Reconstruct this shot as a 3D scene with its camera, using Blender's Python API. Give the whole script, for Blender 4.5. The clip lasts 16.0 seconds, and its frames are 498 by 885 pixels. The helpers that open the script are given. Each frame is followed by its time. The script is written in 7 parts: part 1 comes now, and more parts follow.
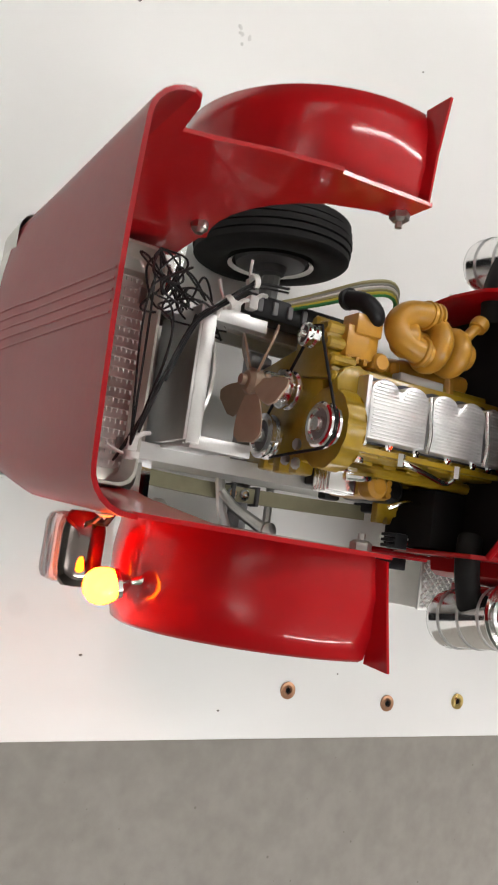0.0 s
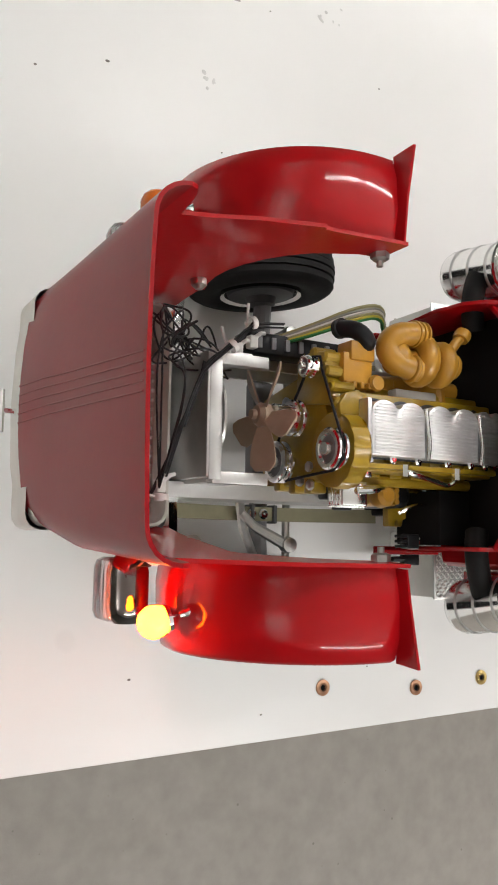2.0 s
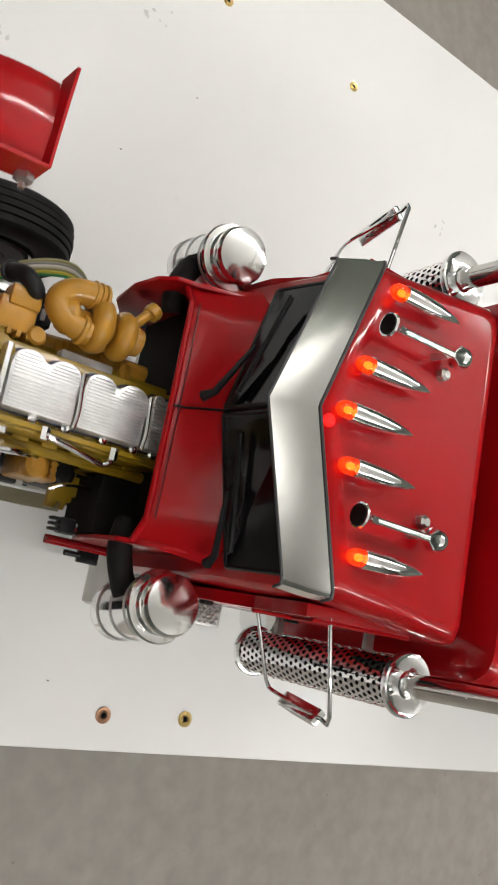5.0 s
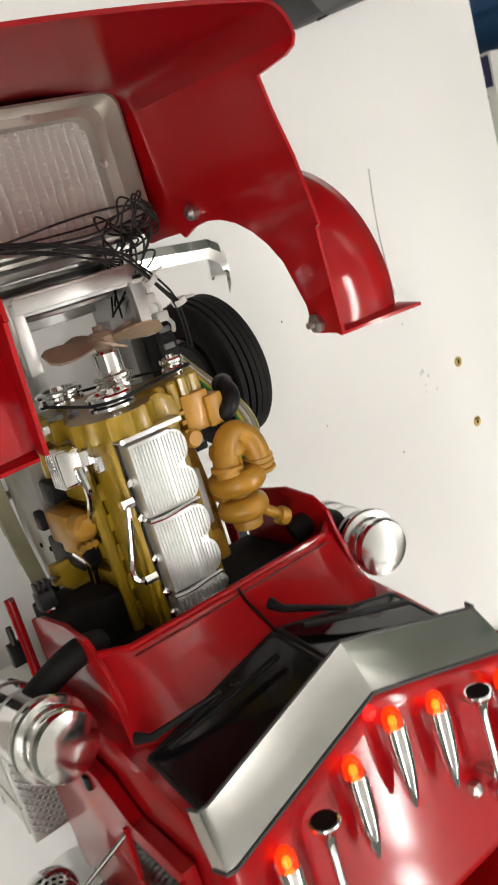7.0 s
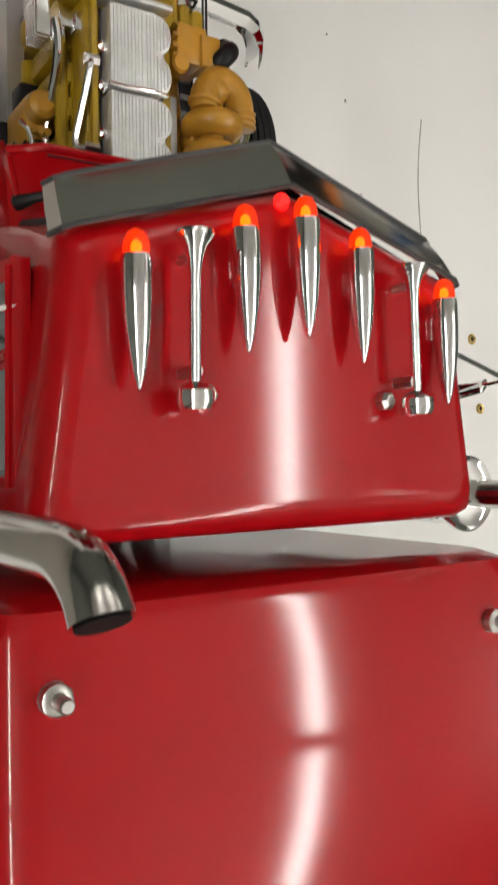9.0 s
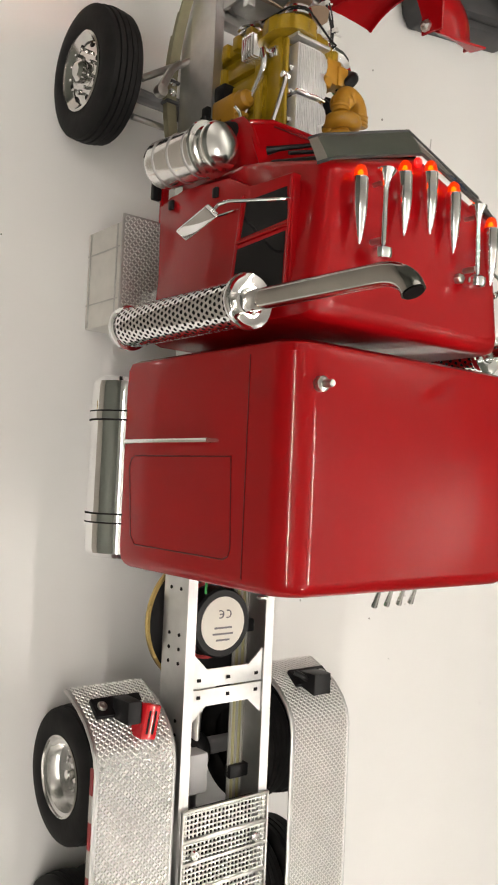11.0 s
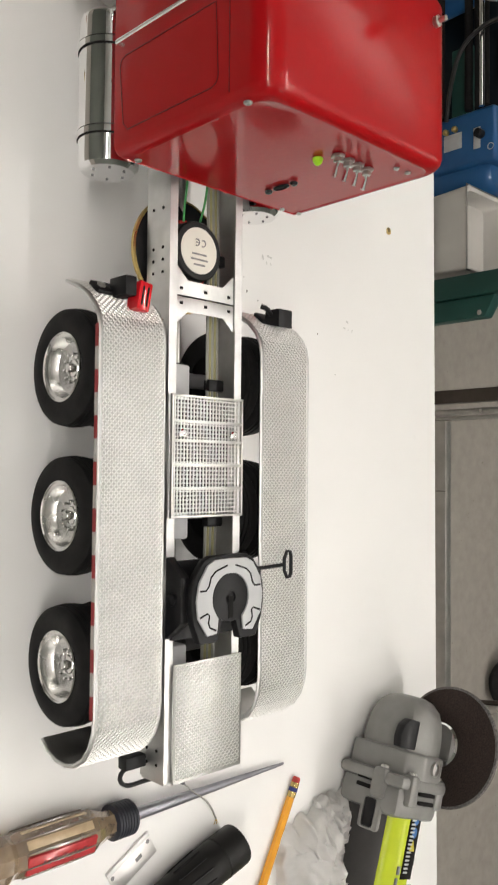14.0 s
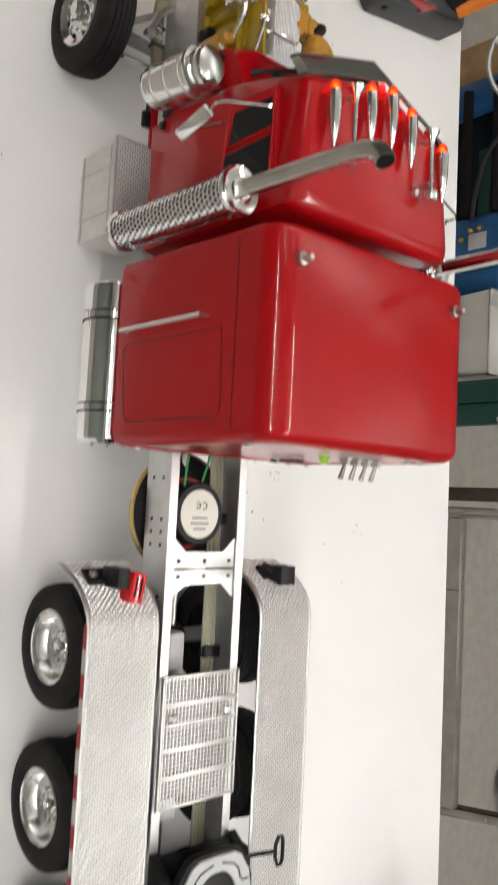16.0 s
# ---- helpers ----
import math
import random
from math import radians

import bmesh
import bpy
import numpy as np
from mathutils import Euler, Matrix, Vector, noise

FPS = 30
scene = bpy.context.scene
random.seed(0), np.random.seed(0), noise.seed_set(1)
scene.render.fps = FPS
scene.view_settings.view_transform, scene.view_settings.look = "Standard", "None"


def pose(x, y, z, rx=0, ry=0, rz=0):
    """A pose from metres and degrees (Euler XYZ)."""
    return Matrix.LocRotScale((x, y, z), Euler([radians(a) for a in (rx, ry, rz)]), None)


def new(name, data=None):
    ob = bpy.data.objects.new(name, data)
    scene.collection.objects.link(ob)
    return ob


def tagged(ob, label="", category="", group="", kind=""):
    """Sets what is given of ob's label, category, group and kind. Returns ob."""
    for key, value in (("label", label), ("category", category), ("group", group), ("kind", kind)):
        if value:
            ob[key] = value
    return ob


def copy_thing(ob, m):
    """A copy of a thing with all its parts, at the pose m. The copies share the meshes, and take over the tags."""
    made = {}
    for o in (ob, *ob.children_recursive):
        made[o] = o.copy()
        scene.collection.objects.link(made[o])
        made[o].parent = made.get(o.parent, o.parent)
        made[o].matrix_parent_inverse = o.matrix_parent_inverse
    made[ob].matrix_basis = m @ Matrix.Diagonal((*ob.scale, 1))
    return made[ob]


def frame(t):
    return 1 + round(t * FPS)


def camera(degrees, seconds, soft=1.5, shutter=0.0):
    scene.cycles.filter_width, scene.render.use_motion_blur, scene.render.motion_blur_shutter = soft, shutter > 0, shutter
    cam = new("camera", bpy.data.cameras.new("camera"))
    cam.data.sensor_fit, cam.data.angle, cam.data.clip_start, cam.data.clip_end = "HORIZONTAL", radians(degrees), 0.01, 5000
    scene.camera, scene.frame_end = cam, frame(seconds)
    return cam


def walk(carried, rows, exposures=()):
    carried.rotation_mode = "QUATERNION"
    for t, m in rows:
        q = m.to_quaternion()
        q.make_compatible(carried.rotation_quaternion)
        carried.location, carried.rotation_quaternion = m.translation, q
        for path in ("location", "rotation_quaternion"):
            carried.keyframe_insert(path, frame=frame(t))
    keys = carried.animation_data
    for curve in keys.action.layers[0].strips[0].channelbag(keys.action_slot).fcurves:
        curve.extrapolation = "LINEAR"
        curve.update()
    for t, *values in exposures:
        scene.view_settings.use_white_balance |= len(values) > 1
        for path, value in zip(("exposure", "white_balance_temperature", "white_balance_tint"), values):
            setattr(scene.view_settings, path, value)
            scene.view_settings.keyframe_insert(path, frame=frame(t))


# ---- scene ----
cam = camera(33.63, 16.0, soft=1.8, shutter=0.3)
walk(cam, [
    (0, pose(-0.0596, 0.6741, 0.3702, 2.94, -29.18, -81.11)),
    (0.5, pose(-0.0527, 0.6898, 0.3861, 5.02, -29.19, -85.22)),
    (1, pose(-0.0574, 0.7021, 0.3839, 6.27, -28.65, -88.22)),
    (1.5, pose(-0.0527, 0.6969, 0.3909, 6.77, -28.56, -89.68)),
    (2, pose(-0.0492, 0.6963, 0.3907, 6.28, -29.10, -88.98)),
    (2.5, pose(-0.0447, 0.6855, 0.3926, 6.06, -29.95, -88.78)),
    (3, pose(-0.0445, 0.6726, 0.3977, 5.52, -30.96, -88.64)),
    (3.5, pose(-0.0465, 0.6473, 0.4113, 5.35, -32.47, -88.79)),
    (4, pose(-0.0382, 0.6230, 0.4182, 5.60, -33.43, -88.51)),
    (4.2, pose(-0.0359, 0.6147, 0.4203, 5.81, -33.72, -88.37)),
    (6.3, pose(-0.1595, 0.5612, 0.4092, 1.23, -37.64, -37.72)),
    (6.5, pose(-0.1600, 0.5634, 0.4069, 0.57, -37.68, -31.74)),
    (7, pose(-0.1285, 0.5598, 0.3834, -3.52, -35.49, -19.34)),
    (7.5, pose(-0.1217, 0.5135, 0.3729, -1.82, -33.72, -4.76)),
    (8, pose(-0.1552, 0.4521, 0.3864, 1.20, -34.42, 5.09)),
    (8.5, pose(-0.1561, 0.3860, 0.3914, 4.20, -34.01, 3.96)),
    (9, pose(-0.1239, 0.3517, 0.3787, 1.93, -33.21, -1.26)),
    (9.5, pose(-0.1352, 0.3150, 0.3689, 0.50, -33.29, 1.46)),
    (9.7, pose(-0.1612, 0.2912, 0.3819, 0.97, -32.53, 5.20)),
    (11.8, pose(-0.3365, 0.2374, 0.4956, 0.37, -43.27, 2.27)),
    (12, pose(-0.3441, 0.2078, 0.5036, 1.17, -43.86, 3.22)),
    (12.5, pose(-0.3758, 0.1727, 0.5131, 2.56, -45.08, 4.56)),
    (13, pose(-0.3770, 0.1260, 0.5075, 2.84, -45.32, 3.84)),
    (13.5, pose(-0.3641, 0.0631, 0.5025, 2.36, -45.25, 1.58)),
    (14, pose(-0.3604, 0.0288, 0.4938, 1.51, -44.18, 0.75)),
    (14.5, pose(-0.3654, 0.0098, 0.4864, 0.97, -43.25, 0.44)),
    (15, pose(-0.3661, 0.0337, 0.4835, 0.84, -42.58, 0.73)),
    (15.5, pose(-0.3596, 0.0939, 0.4911, 1.32, -42.75, 2.06)),
    (16, pose(-0.3448, 0.1863, 0.4875, 1.52, -43.01, 4.01)),
], exposures=[(0, -0.21, 6250, 11), (0.5, -0.26, 6250, 11), (3, -0.22, 6250, 11), (4, -0.42, 6200, 10), (6.5, -0.25, 6450, 10), (8.3, -0.27, 6500, 10), (9, -0.56, 6500, 10), (9.5, -0.78, 6850, 10), (10.5, -0.55, 6800, 11), (12, -0.43, 6700, 12), (13.5, -0.43, 6550, 11), (15, -0.52, 6450, 11), (15.5, -0.49, 6350, 11), (16, -0.34, 6350, 11)])

# ---- light ----
world = bpy.data.worlds.new("room_air")
world.use_nodes = True
world.node_tree.nodes["Background"].inputs[0].default_value = (0.9, 0.92, 1.0, 1)
world.node_tree.nodes["Background"].inputs[1].default_value = 0.05
scene.world = world
scene.view_settings.exposure = 0.0


def tube_light(x, y, z, length, watts, turn=0):
    """The lamp of a fluorescent batten, shining down, or up when turned."""
    d = bpy.data.lights.new("tube_lamp", "AREA")
    d.shape, d.size, d.size_y, d.energy = "RECTANGLE", 0.05, length, watts
    d.color = (1.0, 0.965, 0.915)
    ob = new("tube_lamp", d)
    ob.matrix_world = pose(x, y, z, turn)
    return ob


# ---- materials ----
def mat(name, base, rough=0.5, metal=0.0, coat=0.0, spec=0.5, coat_rough=0.08, var=0.06, scale=60.0, bump=0.0, bump_scale=300.0, rvar=0.08, emit=0.0, trans=0.0, rand=0.0, ior=1.45):
    m = bpy.data.materials.new(name)
    m.use_nodes = True
    nt = m.node_tree
    b = nt.nodes["Principled BSDF"]
    b.inputs["Metallic"].default_value = metal
    b.inputs["Roughness"].default_value = rough
    b.inputs["IOR"].default_value = ior
    b.inputs["Coat Weight"].default_value = coat
    b.inputs["Coat Roughness"].default_value = coat_rough
    b.inputs["Specular IOR Level"].default_value = spec
    b.inputs["Transmission Weight"].default_value = trans
    tc = nt.nodes.new("ShaderNodeTexCoord")
    n1 = nt.nodes.new("ShaderNodeTexNoise")
    n1.inputs["Scale"].default_value = scale
    n1.inputs["Detail"].default_value = 6
    nt.links.new(tc.outputs["Object"], n1.inputs["Vector"])
    ramp = nt.nodes.new("ShaderNodeValToRGB")
    ramp.color_ramp.elements[0].position, ramp.color_ramp.elements[1].position = 0.3, 0.7
    ramp.color_ramp.elements[0].color = (*[max(0, c * (1 - var)) for c in base], 1)
    ramp.color_ramp.elements[1].color = (*[min(1, c * (1 + var)) for c in base], 1)
    nt.links.new(n1.outputs["Fac"], ramp.inputs["Fac"])
    col = ramp.outputs["Color"]
    if rand:
        oi = nt.nodes.new("ShaderNodeObjectInfo")
        hv = nt.nodes.new("ShaderNodeHueSaturation")
        mp = nt.nodes.new("ShaderNodeMapRange")
        mp.inputs["To Min"].default_value, mp.inputs["To Max"].default_value = 1 - rand, 1 + rand
        nt.links.new(oi.outputs["Random"], mp.inputs["Value"])
        nt.links.new(mp.outputs["Result"], hv.inputs["Value"])
        nt.links.new(col, hv.inputs["Color"])
        col = hv.outputs["Color"]
    nt.links.new(col, b.inputs["Base Color"])
    n2 = nt.nodes.new("ShaderNodeTexNoise")
    n2.inputs["Scale"].default_value = scale * 0.31
    n2.inputs["Detail"].default_value = 3
    nt.links.new(tc.outputs["Object"], n2.inputs["Vector"])
    mr = nt.nodes.new("ShaderNodeMapRange")
    mr.inputs["To Min"].default_value, mr.inputs["To Max"].default_value = max(0.02, rough - rvar), min(1, rough + rvar)
    nt.links.new(n2.outputs["Fac"], mr.inputs["Value"])
    nt.links.new(mr.outputs["Result"], b.inputs["Roughness"])
    if bump:
        n3 = nt.nodes.new("ShaderNodeTexNoise")
        n3.inputs["Scale"].default_value = bump_scale
        n3.inputs["Detail"].default_value = 4
        nt.links.new(tc.outputs["Object"], n3.inputs["Vector"])
        bp = nt.nodes.new("ShaderNodeBump")
        bp.inputs["Strength"].default_value = bump
        bp.inputs["Distance"].default_value = 0.001
        nt.links.new(n3.outputs["Fac"], bp.inputs["Height"])
        nt.links.new(bp.outputs["Normal"], b.inputs["Normal"])
    if emit:
        b.inputs["Emission Color"].default_value = (*base, 1)
        b.inputs["Emission Strength"].default_value = emit
    return m


def blotched(name, a, c, scale, rough, spots, fine=900.0, bump=0.1, spot_col=(0.25, 0.24, 0.22)):
    """A surface of two close colours in clouds, with a sprinkle of darker stains."""
    m = mat(name, a, rough, scale=scale, bump=bump, bump_scale=fine)
    nt = m.node_tree
    b = nt.nodes["Principled BSDF"]
    ramp = [n for n in nt.nodes if n.type == "VALTORGB"][0]
    ramp.color_ramp.elements[0].color, ramp.color_ramp.elements[1].color = (*a, 1), (*c, 1)
    tc = [n for n in nt.nodes if n.type == "TEX_COORD"][0]
    v = nt.nodes.new("ShaderNodeTexVoronoi")
    v.inputs["Scale"].default_value = spots
    nz = nt.nodes.new("ShaderNodeTexNoise")
    nz.inputs["Scale"].default_value = spots * 0.8
    nz.inputs["Detail"].default_value = 8
    nt.links.new(tc.outputs["Object"], v.inputs["Vector"])
    nt.links.new(tc.outputs["Object"], nz.inputs["Vector"])
    sub = nt.nodes.new("ShaderNodeMath")
    sub.operation = "MULTIPLY_ADD"
    sub.inputs[1].default_value = 0.35
    nt.links.new(nz.outputs["Fac"], sub.inputs[0])
    nt.links.new(v.outputs["Distance"], sub.inputs[2])
    r2 = nt.nodes.new("ShaderNodeValToRGB")
    r2.color_ramp.elements[0].position, r2.color_ramp.elements[1].position = 0.19, 0.235
    r2.color_ramp.elements[0].color, r2.color_ramp.elements[1].color = (1, 1, 1, 1), (0, 0, 0, 1)
    nt.links.new(sub.outputs[0], r2.inputs["Fac"])
    mx = nt.nodes.new("ShaderNodeMix")
    mx.data_type = "RGBA"
    nt.links.new(r2.outputs["Color"], mx.inputs["Factor"])
    nt.links.new(ramp.outputs["Color"], mx.inputs["A"])
    mx.inputs["B"].default_value = (*spot_col, 1)
    nt.links.new(mx.outputs["Result"], b.inputs["Base Color"])
    return m


RED = mat("red_lacquer", (0.385, 0.003, 0.006), 0.36, spec=0.07, coat_rough=0.09, coat=0.66, var=0.05, scale=25, bump=0.07, bump_scale=260)
# bonnet back and creases: darker red than the sides, with a weaker coat
RED_BONNET = mat("bonnet_red_lacquer", (0.275, 0.004, 0.007), 0.45, spec=0.08, coat_rough=0.16, coat=0.38, var=0.06, scale=25, bump=0.04, bump_scale=170)
CHROME = mat("chrome", (0.86, 0.86, 0.86), 0.06, metal=1.0, var=0.02, rvar=0.03)
BRUSHED = mat("satin_bright_metal", (0.90, 0.90, 0.89), 0.15, metal=1.0, var=0.04, scale=90, rvar=0.05)
STEEL = mat("dull_steel", (0.52, 0.51, 0.49), 0.32, metal=1.0, var=0.12, scale=150, bump=0.1)
ALU = mat("bare_aluminium", (0.68, 0.68, 0.67), 0.46, metal=1.0, var=0.06, scale=120, bump=0.06)
ALU_PALE = mat("pale_cast_aluminium", (0.86, 0.86, 0.86), 0.36, metal=0.75, var=0.06, scale=200, bump=0.15)
# Bars lighter, plate darker: the glint on the raised pattern is in the colours
TREAD_BAR = mat("lightened_tread_bar", (0.92, 0.915, 0.895), 0.38, metal=0.9, var=0.05, scale=80)
TREAD = mat("aluminium_tread_plate", (0.56, 0.555, 0.54), 0.38, metal=0.95, var=0.06, scale=80, bump=0.04, bump_scale=500)
RUBBER = mat("black_rubber", (0.014, 0.0135, 0.0135), 0.68, spec=0.22, var=0.25, scale=90, bump=0.15)
BLACK = mat("black_plastic", (0.010, 0.010, 0.011), 0.42, spec=0.3, var=0.2, scale=90, bump=0.1)
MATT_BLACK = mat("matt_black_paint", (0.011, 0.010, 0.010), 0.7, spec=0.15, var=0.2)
YELLOW = mat("engine_yellow", (0.335, 0.213, 0.009), 0.36, coat=0.35, var=0.13, scale=120, bump=0.12, bump_scale=400)
OCHRE = mat("ochre_casting", (0.47, 0.235, 0.024), 0.36, coat=0.3, var=0.1, scale=140, bump=0.1, bump_scale=400)
TAN = mat("tan_plastic", (0.36, 0.265, 0.185), 0.45, var=0.08, scale=150)
WHITE_PLASTIC = mat("white_plastic", (0.75, 0.74, 0.71), 0.4, var=0.04)
GREY_PLASTIC = mat("grey_plastic", (0.20, 0.20, 0.205), 0.5, var=0.08, bump=0.1)
GREY_DARK = mat("dark_casting", (0.05, 0.05, 0.052), 0.5, var=0.15, bump=0.1)
LIGHT_GREY = mat("light_grey_casting", (0.55, 0.56, 0.57), 0.5, var=0.06)
DARK_GLASS = mat("tinted_window", (0.010, 0.010, 0.011), 0.06, var=0.1, spec=0.3)
AMBER_LIT = mat("amber_lens_lit", (1.0, 0.085, 0.006), 0.12, emit=0.28, var=0.02, trans=0.75)
FILAMENT = mat("glowing_lamp_core", (1.0, 0.20, 0.01), 0.3, emit=11.0, var=0.01)
AMBER_OFF = mat("amber_lens_unlit", (0.75, 0.16, 0.02), 0.15, coat=0.8, var=0.05)
# Pod chrome: the dark surroundings it mirrors are put into the base colour
POD_CHROME = mat("chrome_dark_reflection", (0.30, 0.26, 0.25), 0.1, metal=1.0, var=0.05)
RED_LIT = mat("red_glow_lens", (1.0, 0.012, 0.01), 0.25, emit=2.2, var=0.02)
BULB_LIT = mat("lit_indicator_bulb", (1.0, 0.115, 0.003), 0.25, emit=150.0, var=0.02)
BULB_GLASS = mat("amber_bulb_glass", (1.0, 0.62, 0.25), 0.08, var=0.02, trans=0.95, coat=0.4)
POLISHED_RIM = mat("polished_wheel_rim", (0.70, 0.69, 0.67), 0.13, metal=1.0, var=0.06, scale=140)
DISH_ALU = mat("spun_aluminium_dish", (0.72, 0.715, 0.70), 0.26, metal=1.0, var=0.06, scale=160, rvar=0.06)
# Stack chrome, base colour lowered to stand in for dark reflections
PIPE_CHROME = mat("reflection_darkened_chrome", (0.60, 0.585, 0.56), 0.13, metal=1.0, var=0.08)
GREEN_LED = mat("green_led", (0.30, 0.55, 0.02), 0.2, emit=0.35, var=0.02)
RED_LENS = mat("red_lens", (0.62, 0.012, 0.02), 0.15, coat=0.8, var=0.05)
BRASS = mat("brass", (0.62, 0.46, 0.18), 0.28, metal=1.0, var=0.12)
COPPER = mat("copper_plated_steel", (0.48, 0.27, 0.17), 0.34, metal=1.0, var=0.15)
TABLE = blotched("white_laminate", (0.845, 0.84, 0.825), (0.88, 0.875, 0.86), 6, 0.42, 16.0, bump=0.02, spot_col=(0.825, 0.82, 0.805))
CONCRETE = blotched("grey_concrete", (0.345, 0.317, 0.283), (0.405, 0.374, 0.337), 30, 0.6, 31.0, fine=320, bump=0.2, spot_col=(0.25, 0.228, 0.2))
WALL = mat("grey_green_wall_paint", (0.21, 0.225, 0.20), 0.75, var=0.04, scale=3)
CEILING = mat("white_ceiling_board", (0.84, 0.83, 0.80), 0.85, var=0.04, scale=6)
MESH_WIRE = mat("bright_wire", (0.62, 0.61, 0.58), 0.36, metal=1.0, var=0.08)
GRILLE_WIRE = mat("pale_grille_wire", (0.90, 0.89, 0.86), 0.5, metal=0.0, var=0.05)
SHELL_METAL = mat("satin_shell_metal", (0.56, 0.535, 0.49), 0.30, metal=0.9, var=0.08, scale=70, bump=0.05)
VISOR_METAL = mat("polished_visor", (0.93, 0.93, 0.91), 0.15, metal=1.0, var=0.03, scale=160, rvar=0.03)
BOX_METAL = mat("satin_box_metal", (0.72, 0.70, 0.66), 0.5, metal=0.6, var=0.06, scale=90, bump=0.05)
SEAM = mat("dark_red_seam", (0.13, 0.005, 0.006), 0.5)
TAPE_RED = mat("dull_red_tape", (0.32, 0.03, 0.035), 0.45, var=0.15)
TAPE_GREY = mat("dull_white_tape", (0.50, 0.48, 0.46), 0.45, var=0.1)
TUBE_GLASS = mat("fluorescent_tube", (1.0, 0.96, 0.91), 0.3, emit=22.0, var=0.01)
WIRE_BLACK = mat("black_cable", (0.012, 0.012, 0.013), 0.45, var=0.2)
WIRE_GREEN = mat("green_cable", (0.05, 0.28, 0.08), 0.45)
WIRE_YELLOW = mat("yellow_cable", (0.62, 0.52, 0.06), 0.45)
WIRE_RED = mat("red_cable", (0.5, 0.02, 0.02), 0.45)
WIRE_WHITE = mat("white_cable", (0.7, 0.68, 0.64), 0.45)
WIRE_OLIVE = mat("olive_cable", (0.34, 0.32, 0.16), 0.45)
WIRE_GREY = mat("grey_cable", (0.3, 0.3, 0.27), 0.45)


# ---- mesh helpers ----
I4 = Matrix.Identity(4)


def T(x, y, z):
    return Matrix.Translation((x, y, z))


def box(bm, cx, cy, cz, sx, sy, sz, bevel=0.0, m=I4, seg=2):
    made = bmesh.ops.create_cube(bm, size=1.0, matrix=m @ T(cx, cy, cz) @ Matrix.Diagonal((sx, sy, sz, 1)))
    if bevel:
        edges = {e for v in made["verts"] for e in v.link_edges}
        bmesh.ops.bevel(bm, geom=list(edges), offset=bevel, segments=seg, profile=0.5, affect="EDGES")
    return bm


def lathe(bm, profile, m=I4, seg=24, close=True):
    """Turns a profile of (radius, height) round the local z axis."""
    rings = []
    for r, h in profile:
        if r < 1e-6:
            rings.append([bm.verts.new(m @ Vector((0, 0, h)))])
        else:
            rings.append([bm.verts.new(m @ Vector((r * math.cos(2 * math.pi * k / seg), r * math.sin(2 * math.pi * k / seg), h))) for k in range(seg)])
    for a, b in zip(rings, rings[1:]):
        for k in range(seg):
            quad = [a[k % len(a)], a[(k + 1) % len(a)], b[(k + 1) % len(b)], b[k % len(b)]]
            seen = []
            for v in quad:
                if v not in seen:
                    seen.append(v)
            if len(seen) > 2:
                bm.faces.new(seen)
    if close:
        for ring in (rings[0], rings[-1]):
            if len(ring) > 2:
                bm.faces.new(ring)
    return bm


def sweep(bm, path, r, seg=8, closed=False, smooth=0):
    """A round bar along a path of points; smooth: extra points between."""
    pts = [Vector(p) for p in path]
    for _ in range(smooth):
        out = [pts[0]]
        for a, b in zip(pts, pts[1:]):
            out += [a.lerp(b, 0.25), a.lerp(b, 0.75)]
        pts = out + [pts[-1]]
    rings, side = [], None
    for k, p in enumerate(pts):
        a, b = pts[max(k - 1, 0)], pts[min(k + 1, len(pts) - 1)]
        if closed:
            a, b = pts[k - 1], pts[(k + 1) % len(pts)]
        d = (b - a).normalized()
        if side is None:
            side = d.orthogonal().normalized()
        side = (side - d * side.dot(d)).normalized()
        up = d.cross(side)
        rr = r[k] if isinstance(r, (list, tuple)) else r
        rings.append([bm.verts.new(p + rr * (math.cos(2 * math.pi * j / seg) * side + math.sin(2 * math.pi * j / seg) * up)) for j in range(seg)])
    pairs = list(zip(rings, rings[1:])) + ([(rings[-1], rings[0])] if closed else [])
    for a, b in pairs:
        for j in range(seg):
            bm.faces.new([a[j], a[(j + 1) % seg], b[(j + 1) % seg], b[j]])
    if not closed:
        bm.faces.new(rings[0][::-1])
        bm.faces.new(rings[-1])
    return bm


def prism(bm, pts, axis, lo, hi, m=I4, bevel=0.0, seg=2):
    """A flat outline drawn out along an axis: x takes (y, z), y takes (x, z), z takes (x, y)."""
    def at(p, h):
        return m @ Vector({"x": (h, p[0], p[1]), "y": (p[0], h, p[1]), "z": (p[0], p[1], h)}[axis])
    a, b = [bm.verts.new(at(p, lo)) for p in pts], [bm.verts.new(at(p, hi)) for p in pts]
    faces = [bm.faces.new(a[::-1]), bm.faces.new(b)]
    for k in range(len(pts)):
        j = (k + 1) % len(pts)
        faces.append(bm.faces.new([a[k], a[j], b[j], b[k]]))
    if bevel:
        edges = {e for f in faces for e in f.edges}
        bmesh.ops.bevel(bm, geom=list(edges), offset=bevel, segments=seg, profile=0.5, affect="EDGES")
    return bm


def sheet(bm, rows, thick):
    """A bent plate: rows of points, given a thickness along its normals."""
    grid = [[bm.verts.new(p) for p in row] for row in rows]
    faces = []
    for a, b in zip(grid, grid[1:]):
        for k in range(len(a) - 1):
            faces.append(bm.faces.new([a[k], a[k + 1], b[k + 1], b[k]]))
    bmesh.ops.recalc_face_normals(bm, faces=faces)
    bmesh.ops.solidify(bm, geom=faces, thickness=thick)
    return bm


